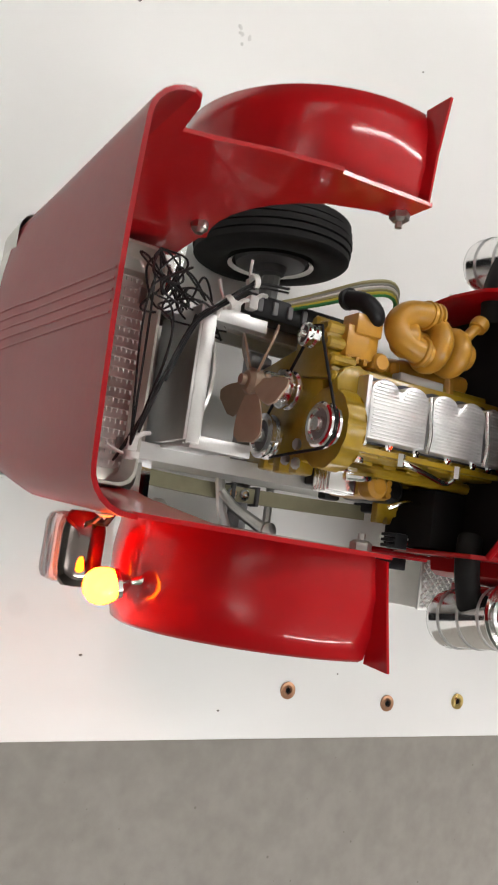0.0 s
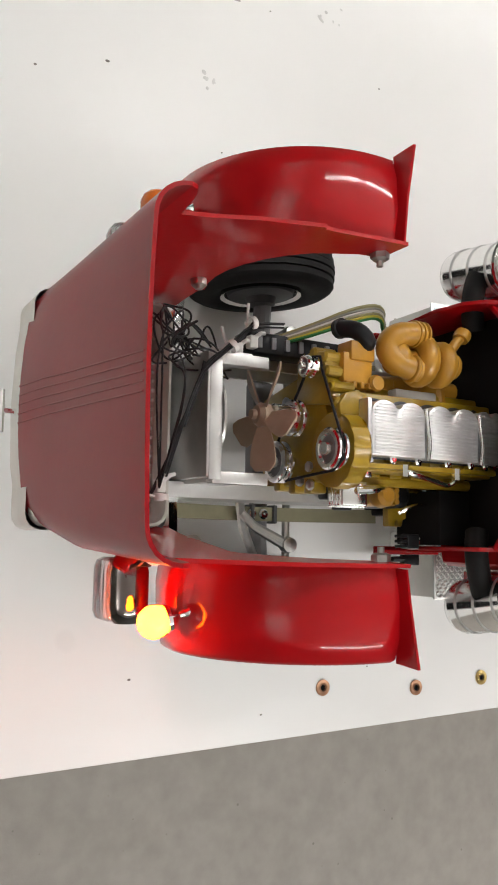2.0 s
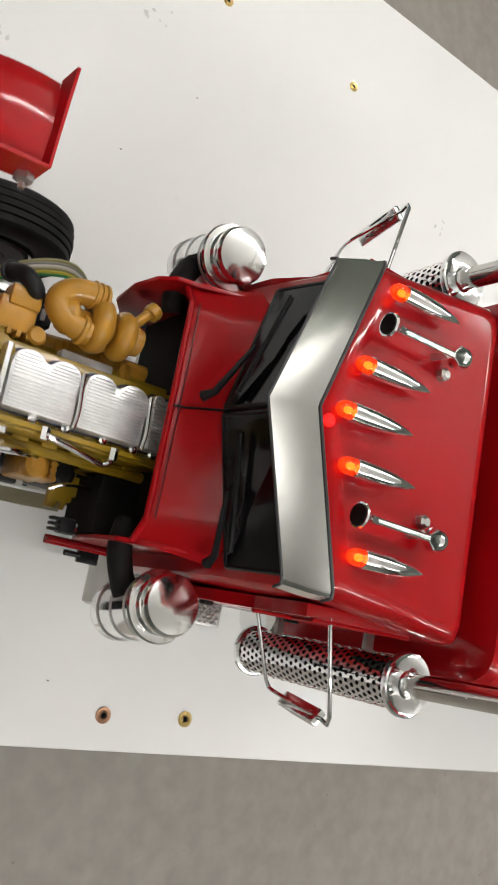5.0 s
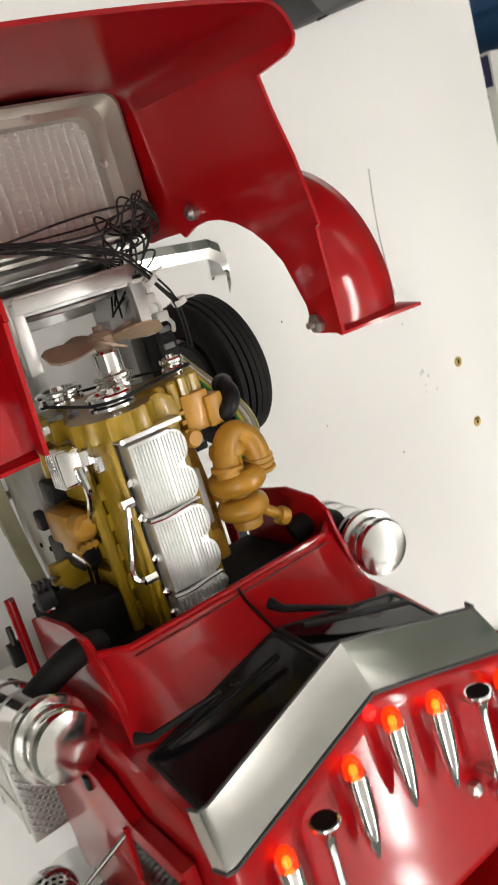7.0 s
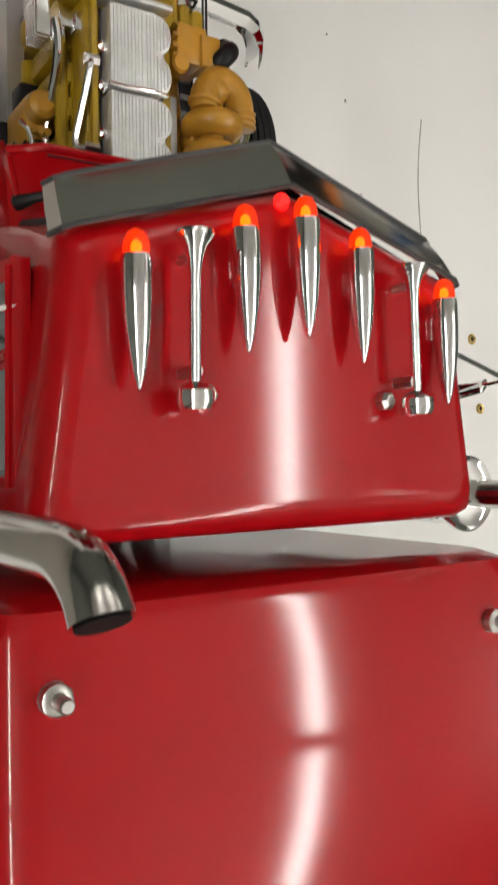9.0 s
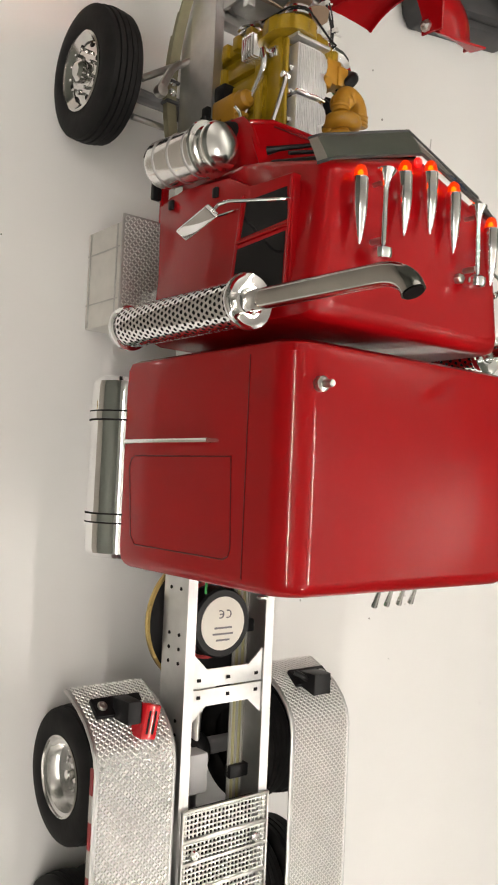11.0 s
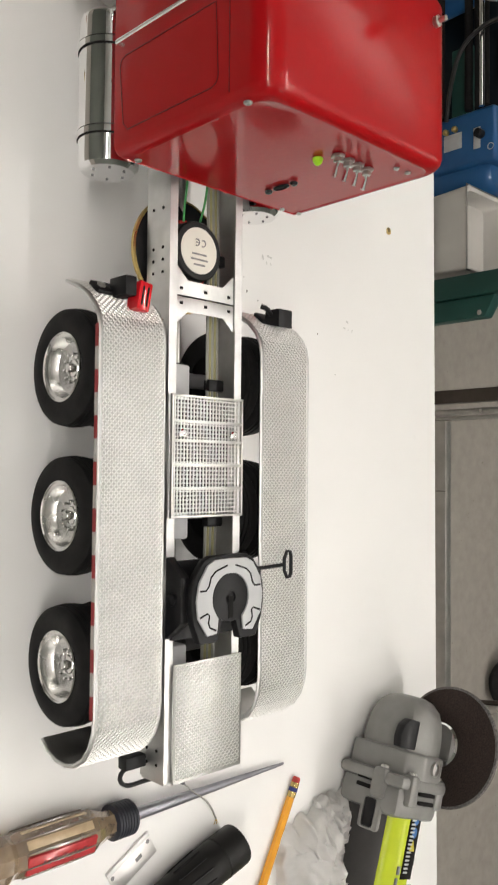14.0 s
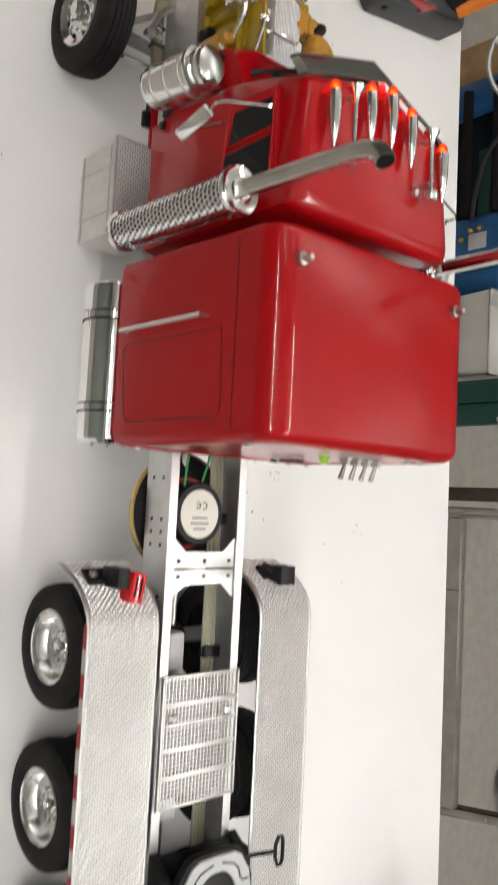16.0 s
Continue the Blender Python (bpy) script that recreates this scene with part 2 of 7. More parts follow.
def part(name, bm, material, parent=None, label="", angle=35.0, loc=None):
    """Links a bmesh as one mesh object, under a thing or a part. loc: the object's own origin."""
    bmesh.ops.recalc_face_normals(bm, faces=bm.faces[:])
    if loc is not None:
        bmesh.ops.translate(bm, verts=bm.verts[:], vec=-Vector(loc))
    me = bpy.data.meshes.new(name)
    bm.to_mesh(me)
    bm.free()
    me.materials.append(material)
    for p in me.polygons:
        p.use_smooth = True
    me.set_sharp_from_angle(angle=radians(angle))
    ob = new(name, me)
    if loc is not None:
        ob.location = loc
    if parent is not None:
        ob.parent = parent
        if loc is not None and parent.type == "MESH":
            ob.location = Vector(loc) - Vector(parent.location)
    if label:
        ob["label"] = label
    return ob


def pieces(name, bm, material, parent, label=""):
    """Links each loose piece of a bmesh as a part of its own."""
    bm.verts.index_update()
    seen, groups = set(), []
    for v in bm.verts:
        if v.index in seen:
            continue
        stack, group = [v], []
        seen.add(v.index)
        while stack:
            w = stack.pop()
            group.append(w)
            for e in w.link_edges:
                o = e.other_vert(w)
                if o.index not in seen:
                    seen.add(o.index)
                    stack.append(o)
        groups.append(group)
    out = []
    for group in groups:
        one = bmesh.new()
        twin = {w.index: one.verts.new(w.co) for w in group}
        for f in {f for w in group for f in w.link_faces}:
            one.faces.new([twin[w.index] for w in f.verts])
        out.append(part(name, one, material, parent, label))
    bm.free()
    return out


def thing(name, label, category, loc=(0, 0, 0), group="", kind=""):
    ob = new(name)
    ob.empty_display_size = 0.02
    ob.location = loc
    return tagged(ob, label, category, group, kind)


def like(ob, parent, m):
    """Another object on the same mesh, under a parent, moved by m."""
    c = ob.copy()
    scene.collection.objects.link(c)
    c.parent = parent
    c.matrix_basis = m @ ob.matrix_basis
    return c


def screw_head(bm, m, r=0.002, h=0.0012):
    lathe(bm, [(r, 0), (r, h * 0.5), (r * 0.75, h), (r * 0.35, h), (r * 0.3, h * 0.55), (0, h * 0.5)], m, 10)


def tread_bars(name, line, x0, x1, parent, cell=0.0018):
    """Raised bars in a crosswise weave on a strip that follows a line of (y, z) from front to back."""
    verts, faces = [], []
    dist = [0.0]
    for (ya, za), (yb, zb) in zip(line, line[1:]):
        dist.append(dist[-1] + math.hypot(yb - ya, zb - za))
    rows, cols = int(dist[-1] / cell), int(abs(x1 - x0) / cell)
    k = 0
    for i in range(rows):
        d = (i + 0.5) * cell
        while k < len(line) - 2 and dist[k + 1] < d:
            k += 1
        (ya, za), (yb, zb) = line[k], line[k + 1]
        f = (d - dist[k]) / (dist[k + 1] - dist[k])
        mid = Vector((0, ya + (yb - ya) * f, za + (zb - za) * f))
        along = Vector((0, yb - ya, zb - za)).normalized()
        across = Vector((1, 0, 0))
        up = across.cross(along)
        up = up if up.z > 0 else -up
        for j in range(cols):
            c = mid + across * (min(x0, x1) + (j + 0.5) * cell)
            sgn = 1 if (i + j) % 2 else -1
            p = (along + across * sgn).normalized()
            q = (along - across * sgn).normalized()
            b = len(verts)
            L, w, h = cell * 0.66, cell * 0.23, 0.0006
            verts += [c - p * L, c + q * w - p * L * 0.35, c + q * w + p * L * 0.35, c + p * L, c - q * w + p * L * 0.35, c - q * w - p * L * 0.35, c - p * L * 0.5 + up * h, c + p * L * 0.5 + up * h]
            faces += [tuple(b + m for m in quad) for quad in ((0, 1, 6), (1, 2, 7, 6), (2, 3, 7), (3, 4, 7), (4, 5, 6, 7), (5, 0, 6))]
    me = bpy.data.meshes.new(name)
    me.from_pydata(verts, [], faces)
    me.materials.append(TREAD_BAR)
    ob = new(name, me)
    ob.parent = parent
    return tagged(ob, "raised bars of the tread plate", "", kind="stuff")


# ---- the room ----
FLOOR_Z, CEIL_Z, LAMP_Z = -0.92, 2.35, 1.81
bm = bmesh.new()
box(bm, 0.1, 0.3, FLOOR_Z - 0.05, 6.4, 7.4, 0.1)
tagged(part("floor", bm, CONCRETE), "worn grey concrete workshop floor with stains", "floor", kind="structure")
bm = bmesh.new()
box(bm, 0.1, 0.3, CEIL_Z + 0.05, 6.4, 7.4, 0.1)
tagged(part("ceiling", bm, CEILING), "plain white workshop ceiling", "ceiling", kind="structure")
for name, x, y, sx, sy in (("wall_east", 3.25, 0.3, 0.1, 7.2), ("wall_west", -3.0, 0.3, 0.1, 7.2), ("wall_north", 0.125, 3.9, 6.35, 0.1), ("wall_south", 0.125, -3.3, 6.35, 0.1)):
    bm = bmesh.new()
    box(bm, x, y, (FLOOR_Z + CEIL_Z) / 2, sx, sy, CEIL_Z - FLOOR_Z - 0.006)
    tagged(part(name, bm, WALL), "plain grey-green painted workshop wall", "wall", kind="structure")


def batten(x, y, length, watts, up=0.42):
    b = thing("ceiling_light", "white fluorescent batten hung from the ceiling with bare tubes", "light", (x, y, LAMP_Z), "ceiling lights")
    bm = bmesh.new()
    box(bm, 0, 0, -0.02, 0.05, length, 0.045, 0.005)
    for s in (-1, 1):
        sweep(bm, [(0, s * length * 0.35, -0.01), (0, s * length * 0.35, CEIL_Z - LAMP_Z - 0.001)], 0.004, 8)
    part("housing", bm, WHITE_PLASTIC, b)
    bm = bmesh.new()
    for s in (-1, 1):
        box(bm, 0, s * (length / 2 - 0.012), -0.072, 0.03, 0.02, 0.03, 0.003)
    pieces("socket", bm, WHITE_PLASTIC, b)
    bm = bmesh.new()
    for s in (-0.022, 0.022):
        sweep(bm, [(s, -length / 2 + 0.02, -0.076), (s, length / 2 - 0.02, -0.076)], 0.013, 12)
    pieces("tube", bm, TUBE_GLASS, b, "lit fluorescent tube")
    tube_light(x, y, LAMP_Z - 0.095, length, watts)
    tube_light(x, y, LAMP_Z + 0.012, length, watts * up, 180)


# Added fill: an unseen trough whose lamp only brightens the ceiling
def uplighter(x, y, length, watts):
    b = thing("trough_light", "added unseen uplight in a white trough, brightening the ceiling", "light", (x, y, LAMP_Z), "trough lights")
    bm = bmesh.new()
    prism(bm, [(-0.05, 0.0), (-0.03, -0.04), (0.03, -0.04), (0.05, 0.0), (0.047, 0.0), (0.028, -0.036), (-0.028, -0.036), (-0.047, 0.0)], "y", -length / 2, length / 2)
    for s in (-1, 1):
        sweep(bm, [(0, s * length * 0.35, -0.037), (0, s * length * 0.35, CEIL_Z - LAMP_Z - 0.001)], 0.004, 8)
    part("trough", bm, WHITE_PLASTIC, b)
    bm = bmesh.new()
    sweep(bm, [(0, -length / 2 + 0.03, -0.018), (0, length / 2 - 0.03, -0.018)], 0.010, 12)
    part("tube", bm, TUBE_GLASS, b, "lit fluorescent tube")
    tube_light(x, y, LAMP_Z + 0.006, length, watts, 180)


for x, y, length, watts in ((1.09, -1.99, 1.2, 9), (1.09, -0.72, 1.2, 9), (1.09, 0.40, 0.9, 6.8), (-1.45, -1.99, 1.2, 13.5), (-1.45, -0.72, 1.2, 13.5), (-1.45, 0.40, 0.9, 10.5)):
    batten(x, y, length, watts)
# added fill to the north and east, for a brighter ceiling in reflections
for x in (-0.9, 0.95):
    uplighter(x, 2.95, 1.2, 15)
for y in (-0.2, 2.3):
    uplighter(2.85, y, 1.2, 10.5)

# ---- the bench ----
bm = bmesh.new()
prism(bm, [(-0.1252, -1.0), (0.4085, -1.0), (0.383, 1.5), (-0.1764, 1.5)], "z", -0.028, 0.0, bevel=0.0015)
top = tagged(part("workbench_top", bm, TABLE), "white laminate workbench top with scuffs and screw holes", "workbench", kind="structure")
bm = bmesh.new()
for x in (-0.10, 0.33):
    for y in (-0.92, 1.4):
        box(bm, x, y, (FLOOR_Z - 0.028) / 2, 0.05, 0.05, -FLOOR_Z - 0.029, 0.002)
for x in (-0.10, 0.33):
    box(bm, x, 0.24, -0.065, 0.03, 2.26, 0.07, 0.002)
tagged(part("workbench_frame", bm, STEEL), "grey steel legs and rails under the bench", "workbench", kind="structure")


def bench_screw(x, y, m, r=0.0045, label="copper-coloured screw sunk in the white bench top"):
    s = thing("bench_screw", label, "screw", (x, y, 0), "screws in the bench top")
    bm = bmesh.new()
    lathe(bm, [(r, 0.0002), (r * 0.98, 0.0008), (r * 0.62, 0.0006), (r * 0.5, 0.0009), (r * 0.42, 0.0012), (r * 0.4, 0.0003), (0, 0.0003)], seg=20)
    part("head", bm, m, s)
    bm = bmesh.new()
    for k in range(3):
        box(bm, 0, 0, 0.0004, r * 0.7, r * 0.22, 0.0006, m=pose(0, 0, 0, 0, 0, 60 * k))
    part("recess", bm, MATT_BLACK, s)


for x, y, m in ((-0.1297, 0.4307, COPPER), (-0.1343, 0.3642, COPPER), (-0.1318, 0.3118, BRASS), (0.3121, 0.2724, BRASS), (0.3042, 0.4301, BRASS), (0.3106, 0.3836, BRASS)):
    bench_screw(x, y, m, 0.0045 if m is COPPER or x < 0 else 0.0036, "copper-coloured screw sunk in the white bench top" if m is COPPER else "yellow zinc screw sunk in the white bench top")

# ---- the model truck ----
truck = thing("model_truck", "red scale-model lorry tractor with open bonnet on the bench", "model truck")


def P(name, bm, m, parent=None, label="", **k):
    return part(name, bm, m, parent or truck, label, **k)


# chassis rails: channels with bolt holes along the web
RAIL = 0.0288
for s in (-1, 1):
    bm = bmesh.new()
    x = s * RAIL
    prism(bm, [(x + s * a, z) for a, z in ((0.0032, 0.0568), (0.0032, 0.0812), (-0.0032, 0.0812), (-0.0032, 0.0800), (0.0020, 0.0800), (0.0020, 0.0580), (-0.0032, 0.0580), (-0.0032, 0.0568))], "y", -0.168, 0.5725)
    rail = P("chassis_rail", bm, ALU, label="bare aluminium channel rail")
    bm = bmesh.new()
    for y in (-0.158, -0.149, 0.118, 0.126, 0.158, 0.166, 0.174, 0.20, 0.40, 0.46):
        for z in (0.064, 0.074):
            lathe(bm, [(0.0011, 0), (0.0011, 0.0005), (0, 0.0006)], T(x + s * 0.0031, y, z) @ pose(0, 0, 0, 0, 90 * s, 0), 8)
    pieces("bolt_hole", bm, MATT_BLACK, rail)

# gusset plates: flat crossmembers with cut corners and bolt slots
def gusset(y0, y1, flip):
    bm = bmesh.new()
    a, b = (y0, y1) if not flip else (y1, y0)
    d = (b - a)
    prism(bm, [(-0.0255, a), (0.0255, a), (0.0255, b + d * 0.9), (0.0245, b + d * 0.9), (0.0155, b), (-0.0155, b), (-0.0245, b + d * 0.9), (-0.0255, b + d * 0.9)], "z", 0.0785, 0.0797, bevel=0.0002)
    plate = P("crossmember", bm, ALU, label="aluminium crossmember plate with gusset corners")
    bm = bmesh.new()
    for x in (-0.021, 0, 0.021):
        box(bm, x, (a + b) / 2 - d * 0.05, 0.0798, 0.0026, 0.002, 0.0006, 0.0002)
    pieces("slot", bm, MATT_BLACK, plate)


gusset(0.1438, 0.1538, False)
gusset(0.1335, 0.1428, True)

# speaker under the rails, magnet up
bm = bmesh.new()
lathe(bm, [(0.038, 0.050), (0.0385, 0.0525), (0.034, 0.0535), (0.02, 0.058), (0.0, 0.058)], T(0, 0.178, 0), 40)
spk = P("speaker", bm, BLACK, label="round black speaker with a brass rim, magnet upwards")
bm = bmesh.new()
lathe(bm, [(0.0386, 0.0495), (0.0402, 0.050), (0.0402, 0.0525), (0.0386, 0.053)], T(0, 0.178, 0), 48, close=False)
P("rim_ring", bm, BRASS, spk)
bm = bmesh.new()
lathe(bm, [(0.019, 0.057), (0.0205, 0.0585), (0.0205, 0.071), (0.0195, 0.0722), (0, 0.0722)], T(0.0, 0.178, 0), 40)
P("magnet", bm, BLACK, spk)
bm = bmesh.new()
lathe(bm, [(0.0158, 0.0722), (0.0158, 0.0726), (0.0, 0.0727)], T(0.0, 0.178, 0), 36)
P("sticker", bm, mat("cream_sticker", (0.80, 0.78, 0.70), 0.5, var=0.03), spk, "round cream paper sticker with small print")
bm = bmesh.new()
for k, w in enumerate((0.013, 0.015, 0.010)):
    box(bm, 0, 0.1755 - 0.0036 * k, 0.07285, w, 0.0011, 0.0002)
for x, mid in ((0.0032, False), (-0.0022, True)):
    sweep(bm, [(x + 0.0022 * math.cos(radians(a)), 0.1835 + 0.0022 * math.sin(radians(a)), 0.0728) for a in range(240, 481, 20)], 0.0004, 5)
    if mid:
        sweep(bm, [(x + 0.0021, 0.1835, 0.0728), (x - 0.0008, 0.1835, 0.0728)], 0.0004, 5)
P("print", bm, GREY_PLASTIC, spk, "small grey print")
bm = bmesh.new()
lathe(bm, [(0.0235, 0.052), (0.0235, 0.0585), (0.0215, 0.0585), (0.0215, 0.052)], T(0, 0.178, 0), 40, close=False)
P("gasket", bm, WIRE_RED, spk)

# rear axles: tubes, differential, gearbox, drive shaft
for y in (0.094, 0.0, -0.094):
    bm = bmesh.new()
    sweep(bm, [(-0.07, y, 0.038), (0.07, y, 0.038)], 0.0055, 14)
    ax = P("axle_tube", bm, GREY_PLASTIC)
    bm = bmesh.new()
    lathe(bm, [(0.0, -0.014), (0.010, -0.012), (0.0155, -0.004), (0.0155, 0.004), (0.010, 0.012), (0, 0.014)], T(0.0, y, 0.040) @ pose(0, 0, 0, 0, 90, 0), 24)
    P("differential", bm, BLACK, ax)
    bm = bmesh.new()
    box(bm, -0.0125, y - 0.005, 0.057, 0.024, 0.024, 0.017, 0.002)
    P("gearbox", bm, LIGHT_GREY, ax, "light grey gearbox block")
    bm = bmesh.new()
    for s in (-1, 1):
        for k in range(4):
            box(bm, s * 0.037, y, 0.057 - 0.0034 * k, 0.006, 0.05 - 0.011 * k, 0.0024, 0.0006)
    pieces("leaf_spring", bm, MATT_BLACK, ax)
bm = bmesh.new()
sweep(bm, [(0, -0.08, 0.045), (0, 0.13, 0.049), (0.002, 0.40, 0.056)], 0.0035, 12)
P("drive_shaft", bm, STEEL)
bm = bmesh.new()
lathe(bm, [(0.016, -0.05), (0.018, -0.046), (0.018, 0.046), (0.016, 0.05)], T(0, 0.285, 0.062) @ pose(0, 0, 0, 90, 0, 0), 28)
P("drive_motor", bm, STEEL)
for k, (x, m) in enumerate(((0.013, WIRE_GREY), (0.0152, WIRE_OLIVE), (0.0174, WIRE_GREY), (0.0196, WIRE_OLIVE), (0.0218, WIRE_GREY))):
    bm = bmesh.new()
    sweep(bm, [(x, 0.235, 0.066), (x + 0.0005, 0.17, 0.067), (x - 0.001, 0.1, 0.068), (x + 0.001, 0.03, 0.067), (x, -0.05, 0.066), (x, -0.15, 0.064)], 0.0011, 6, smooth=2)
    P("loom_cable", bm, m)
bm = bmesh.new()
for y in (0.175, 0.088, -0.005):
    box(bm, 0.0185, y, 0.068, 0.014, 0.008, 0.006, 0.001)
pieces("cable_tie", bm, BLACK, truck)
bm = bmesh.new()
sweep(bm, [(-0.012, 0.196, 0.07), (-0.016, 0.206, 0.076), (-0.012, 0.222, 0.074), (-0.018, 0.24, 0.08)], 0.0008, 6, smooth=2)
sweep(bm, [(0.006, 0.2, 0.066), (0.004, 0.215, 0.075), (0.003, 0.24, 0.078)], 0.0008, 6, smooth=2)
P("speaker_cable", bm, WIRE_GREEN)

# catwalk grating
GZ = 0.0836
bm = bmesh.new()
for x in (-0.0305, 0.0305):
    box(bm, x, 0.0385, GZ, 0.0016, 0.078, 0.0022, 0.0003)
for y in (-0.0005, 0.0775):
    box(bm, 0, y, GZ, 0.0626, 0.0016, 0.0022, 0.0003)
for y in (0.0175, 0.033, 0.0485, 0.061):
    box(bm, 0, y, GZ, 0.0596, 0.002, 0.0016, 0.0003)
grate = P("catwalk_grating", bm, MESH_WIRE, label="bright wire catwalk grating between the rails")
bm = bmesh.new()
box(bm, 0, 0, 0, 0.0592, 0.00062, 0.0009)
bar = P("cross_bar", bm, MESH_WIRE, grate)
bar.location = (0, 0.002, GZ - 0.0003)
for k in range(1, 28):
    like(bar, grate, T(0, k * 0.00272, 0))
bm = bmesh.new()
box(bm, 0, 0, 0, 0.00066, 0.0762, 0.0009)
lbar = P("long_bar", bm, MESH_WIRE, grate)
lbar.location = (-0.0277, 0.0385, GZ - 0.0012)
for k in range(1, 21):
    like(lbar, grate, T(k * 0.00277, 0, 0))
# matt black sheet below the bars, which makes the gaps dark
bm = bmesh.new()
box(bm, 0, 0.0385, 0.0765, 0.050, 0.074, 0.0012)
P("gap_backing", bm, MATT_BLACK, grate)
bm = bmesh.new()
for x in (-0.0223, 0.0223):
    screw_head(bm, T(x, 0.053, GZ + 0.0008), 0.0032, 0.0016)
pieces("screw", bm, CHROME, grate)

# fifth wheel
FW = T(0.0012, -0.0515, 0)
bm = bmesh.new()
half = [(0.0, 0.027), (0.015, 0.027), (0.021, 0.0245), (0.0275, 0.016), (0.0310, 0.006), (0.0313, -0.006), (0.029, -0.015), (0.0245, -0.0275), (0.0175, -0.0275), (0.0095, -0.0275), (0.0065, -0.016), (0.0035, -0.009), (0.0, -0.008)]
prism(bm, half + [(-x, y) for x, y in half[1:-1][::-1]], "z", 0.0985, 0.1045, FW, bevel=0.001)
fw = P("fifth_wheel", bm, BLACK, label="black fifth-wheel coupling plate with a pale wear ring")
bm = bmesh.new()
half = [(0.0, 0.0248), (0.0135, 0.0245), (0.0195, 0.0215), (0.0265, 0.011), (0.0285, 0.0), (0.0272, -0.011), (0.0195, -0.0225), (0.0115, -0.0215)]
arc = [(0.0162 * math.sin(radians(a)), 0.0162 * math.cos(radians(a))) for a in range(140, 0, -14)]
side = half + arc + [(0.0, 0.0162)]
prism(bm, half + arc + [(-x, y) for x, y in arc[::-1]] + [(-x, y) for x, y in half[1:][::-1]], "z", 0.1046, 0.1064, FW, bevel=0.0003)
P("wear_ring", bm, LIGHT_GREY, fw, "pale grey grooved wear ring")
for s in (-1, 1):
    for pts in (((0.0262, 0.006), (0.0195, 0.006), (0.0165, 0.0165), (0.0035, 0.0205)), ((0.0262, -0.0105), (0.0178, -0.0075), (0.0195, -0.0165), (0.0128, -0.0195))):
        bm = bmesh.new()
        sweep(bm, [FW @ Vector((s * x, y, 0.1062)) for x, y in pts], 0.0007, 6, smooth=1)
        P("grease_groove", bm, MATT_BLACK, fw)
bm = bmesh.new()
lathe(bm, [(0.0155, 0.1046), (0.0155, 0.1056), (0.0135, 0.1062), (0.0042, 0.1062), (0.0038, 0.102), (0, 0.102)], FW, 32)
P("king_pin_plate", bm, BLACK, fw)
bm = bmesh.new()
box(bm, 0, -0.006, 0.1061, 0.0042, 0.014, 0.0006, 0.0001, FW)
P("jaw_slot", bm, MATT_BLACK, fw)
bm = bmesh.new()
for s in (-1, 1):
    prism(bm, [(-0.026, 0.083), (0.026, 0.083), (0.014, 0.0985), (-0.014, 0.0985)], "x", s * 0.0315 - 0.0035, s * 0.0315 + 0.0035, FW, bevel=0.0006)
    lathe(bm, [(0.004, 0), (0.004, 0.002), (0.002, 0.003), (0, 0.003)], FW @ T(s * 0.035, 0, 0.091) @ pose(0, 0, 0, 0, 90 * s, 0), 12)
box(bm, 0, -0.002, 0.0838, 0.062, 0.05, 0.0035, 0.0006, FW)
P("mounting_bracket", bm, BLACK, fw)
bm = bmesh.new()
sweep(bm, [(0.022, -0.036, 0.1), (0.036, -0.0355, 0.102), (0.0468, -0.0337, 0.1095)], 0.0013, 8, smooth=1)
loop = [(0.0490, -0.0245, 0.1103), (0.0515, -0.0250, 0.1105), (0.0525, -0.028, 0.1106), (0.0525, -0.039, 0.1106), (0.0515, -0.0420, 0.1105), (0.0490, -0.0425, 0.1103), (0.0468, -0.0375, 0.1098), (0.0468, -0.0295, 0.1098)]
sweep(bm, loop, 0.0012, 8, closed=True)
P("release_handle", bm, BLACK, fw)

# rear deck plate and end beam
bm = bmesh.new()
box(bm, 0.0028, -0.132, 0.0834, 0.0585, 0.075, 0.0016, 0.0003)
deck = P("rear_deck", bm, TREAD, label="tread-plate rear deck between the rails")
tread_bars("tread_bar", [(-0.0955, 0.0843), (-0.1685, 0.0843)], -0.0255, 0.0312, deck)
bm = bmesh.new()
prism(bm, [(-0.0318, 0.058), (0.0318, 0.058), (0.0318, 0.0812), (-0.0318, 0.0812)], "y", -0.1695, -0.1675, bevel=0.0004)
P("rear_beam", bm, ALU)
bm = bmesh.new()
box(bm, -0.042, -0.156, 0.062, 0.016, 0.008, 0.009, 0.001)
P("tail_connector", bm, BLACK)
bm = bmesh.new()
sweep(bm, [(-0.046, -0.158, 0.062), (-0.050, -0.166, 0.058), (-0.043, -0.174, 0.056), (-0.028, -0.1735, 0.056), (-0.012, -0.176, 0.052), (0.008, -0.184, 0.046), (0.022, -0.193, 0.036)], 0.0015, 8, smooth=2)
P("tail_cable", bm, WIRE_BLACK)
bm = bmesh.new()
sweep(bm, [(0.022, -0.193, 0.036), (0.045, -0.210, 0.02), (0.066, -0.2235, 0.008), (0.079, -0.2345, 0.0015), (0.0855, -0.2465, 0.0012)], 0.0007, 6, smooth=2)
P("tail_wire", bm, WIRE_GREY)
bm = bmesh.new()
for k in range(3):
    sweep(bm, [(0.0855, -0.2465, 0.0012), (0.083 + 0.0024 * k, -0.2505, 0.0014 + 0.0008 * (k % 2))], 0.0003, 5)
pieces("bare_strand", bm, BRASS, truck)

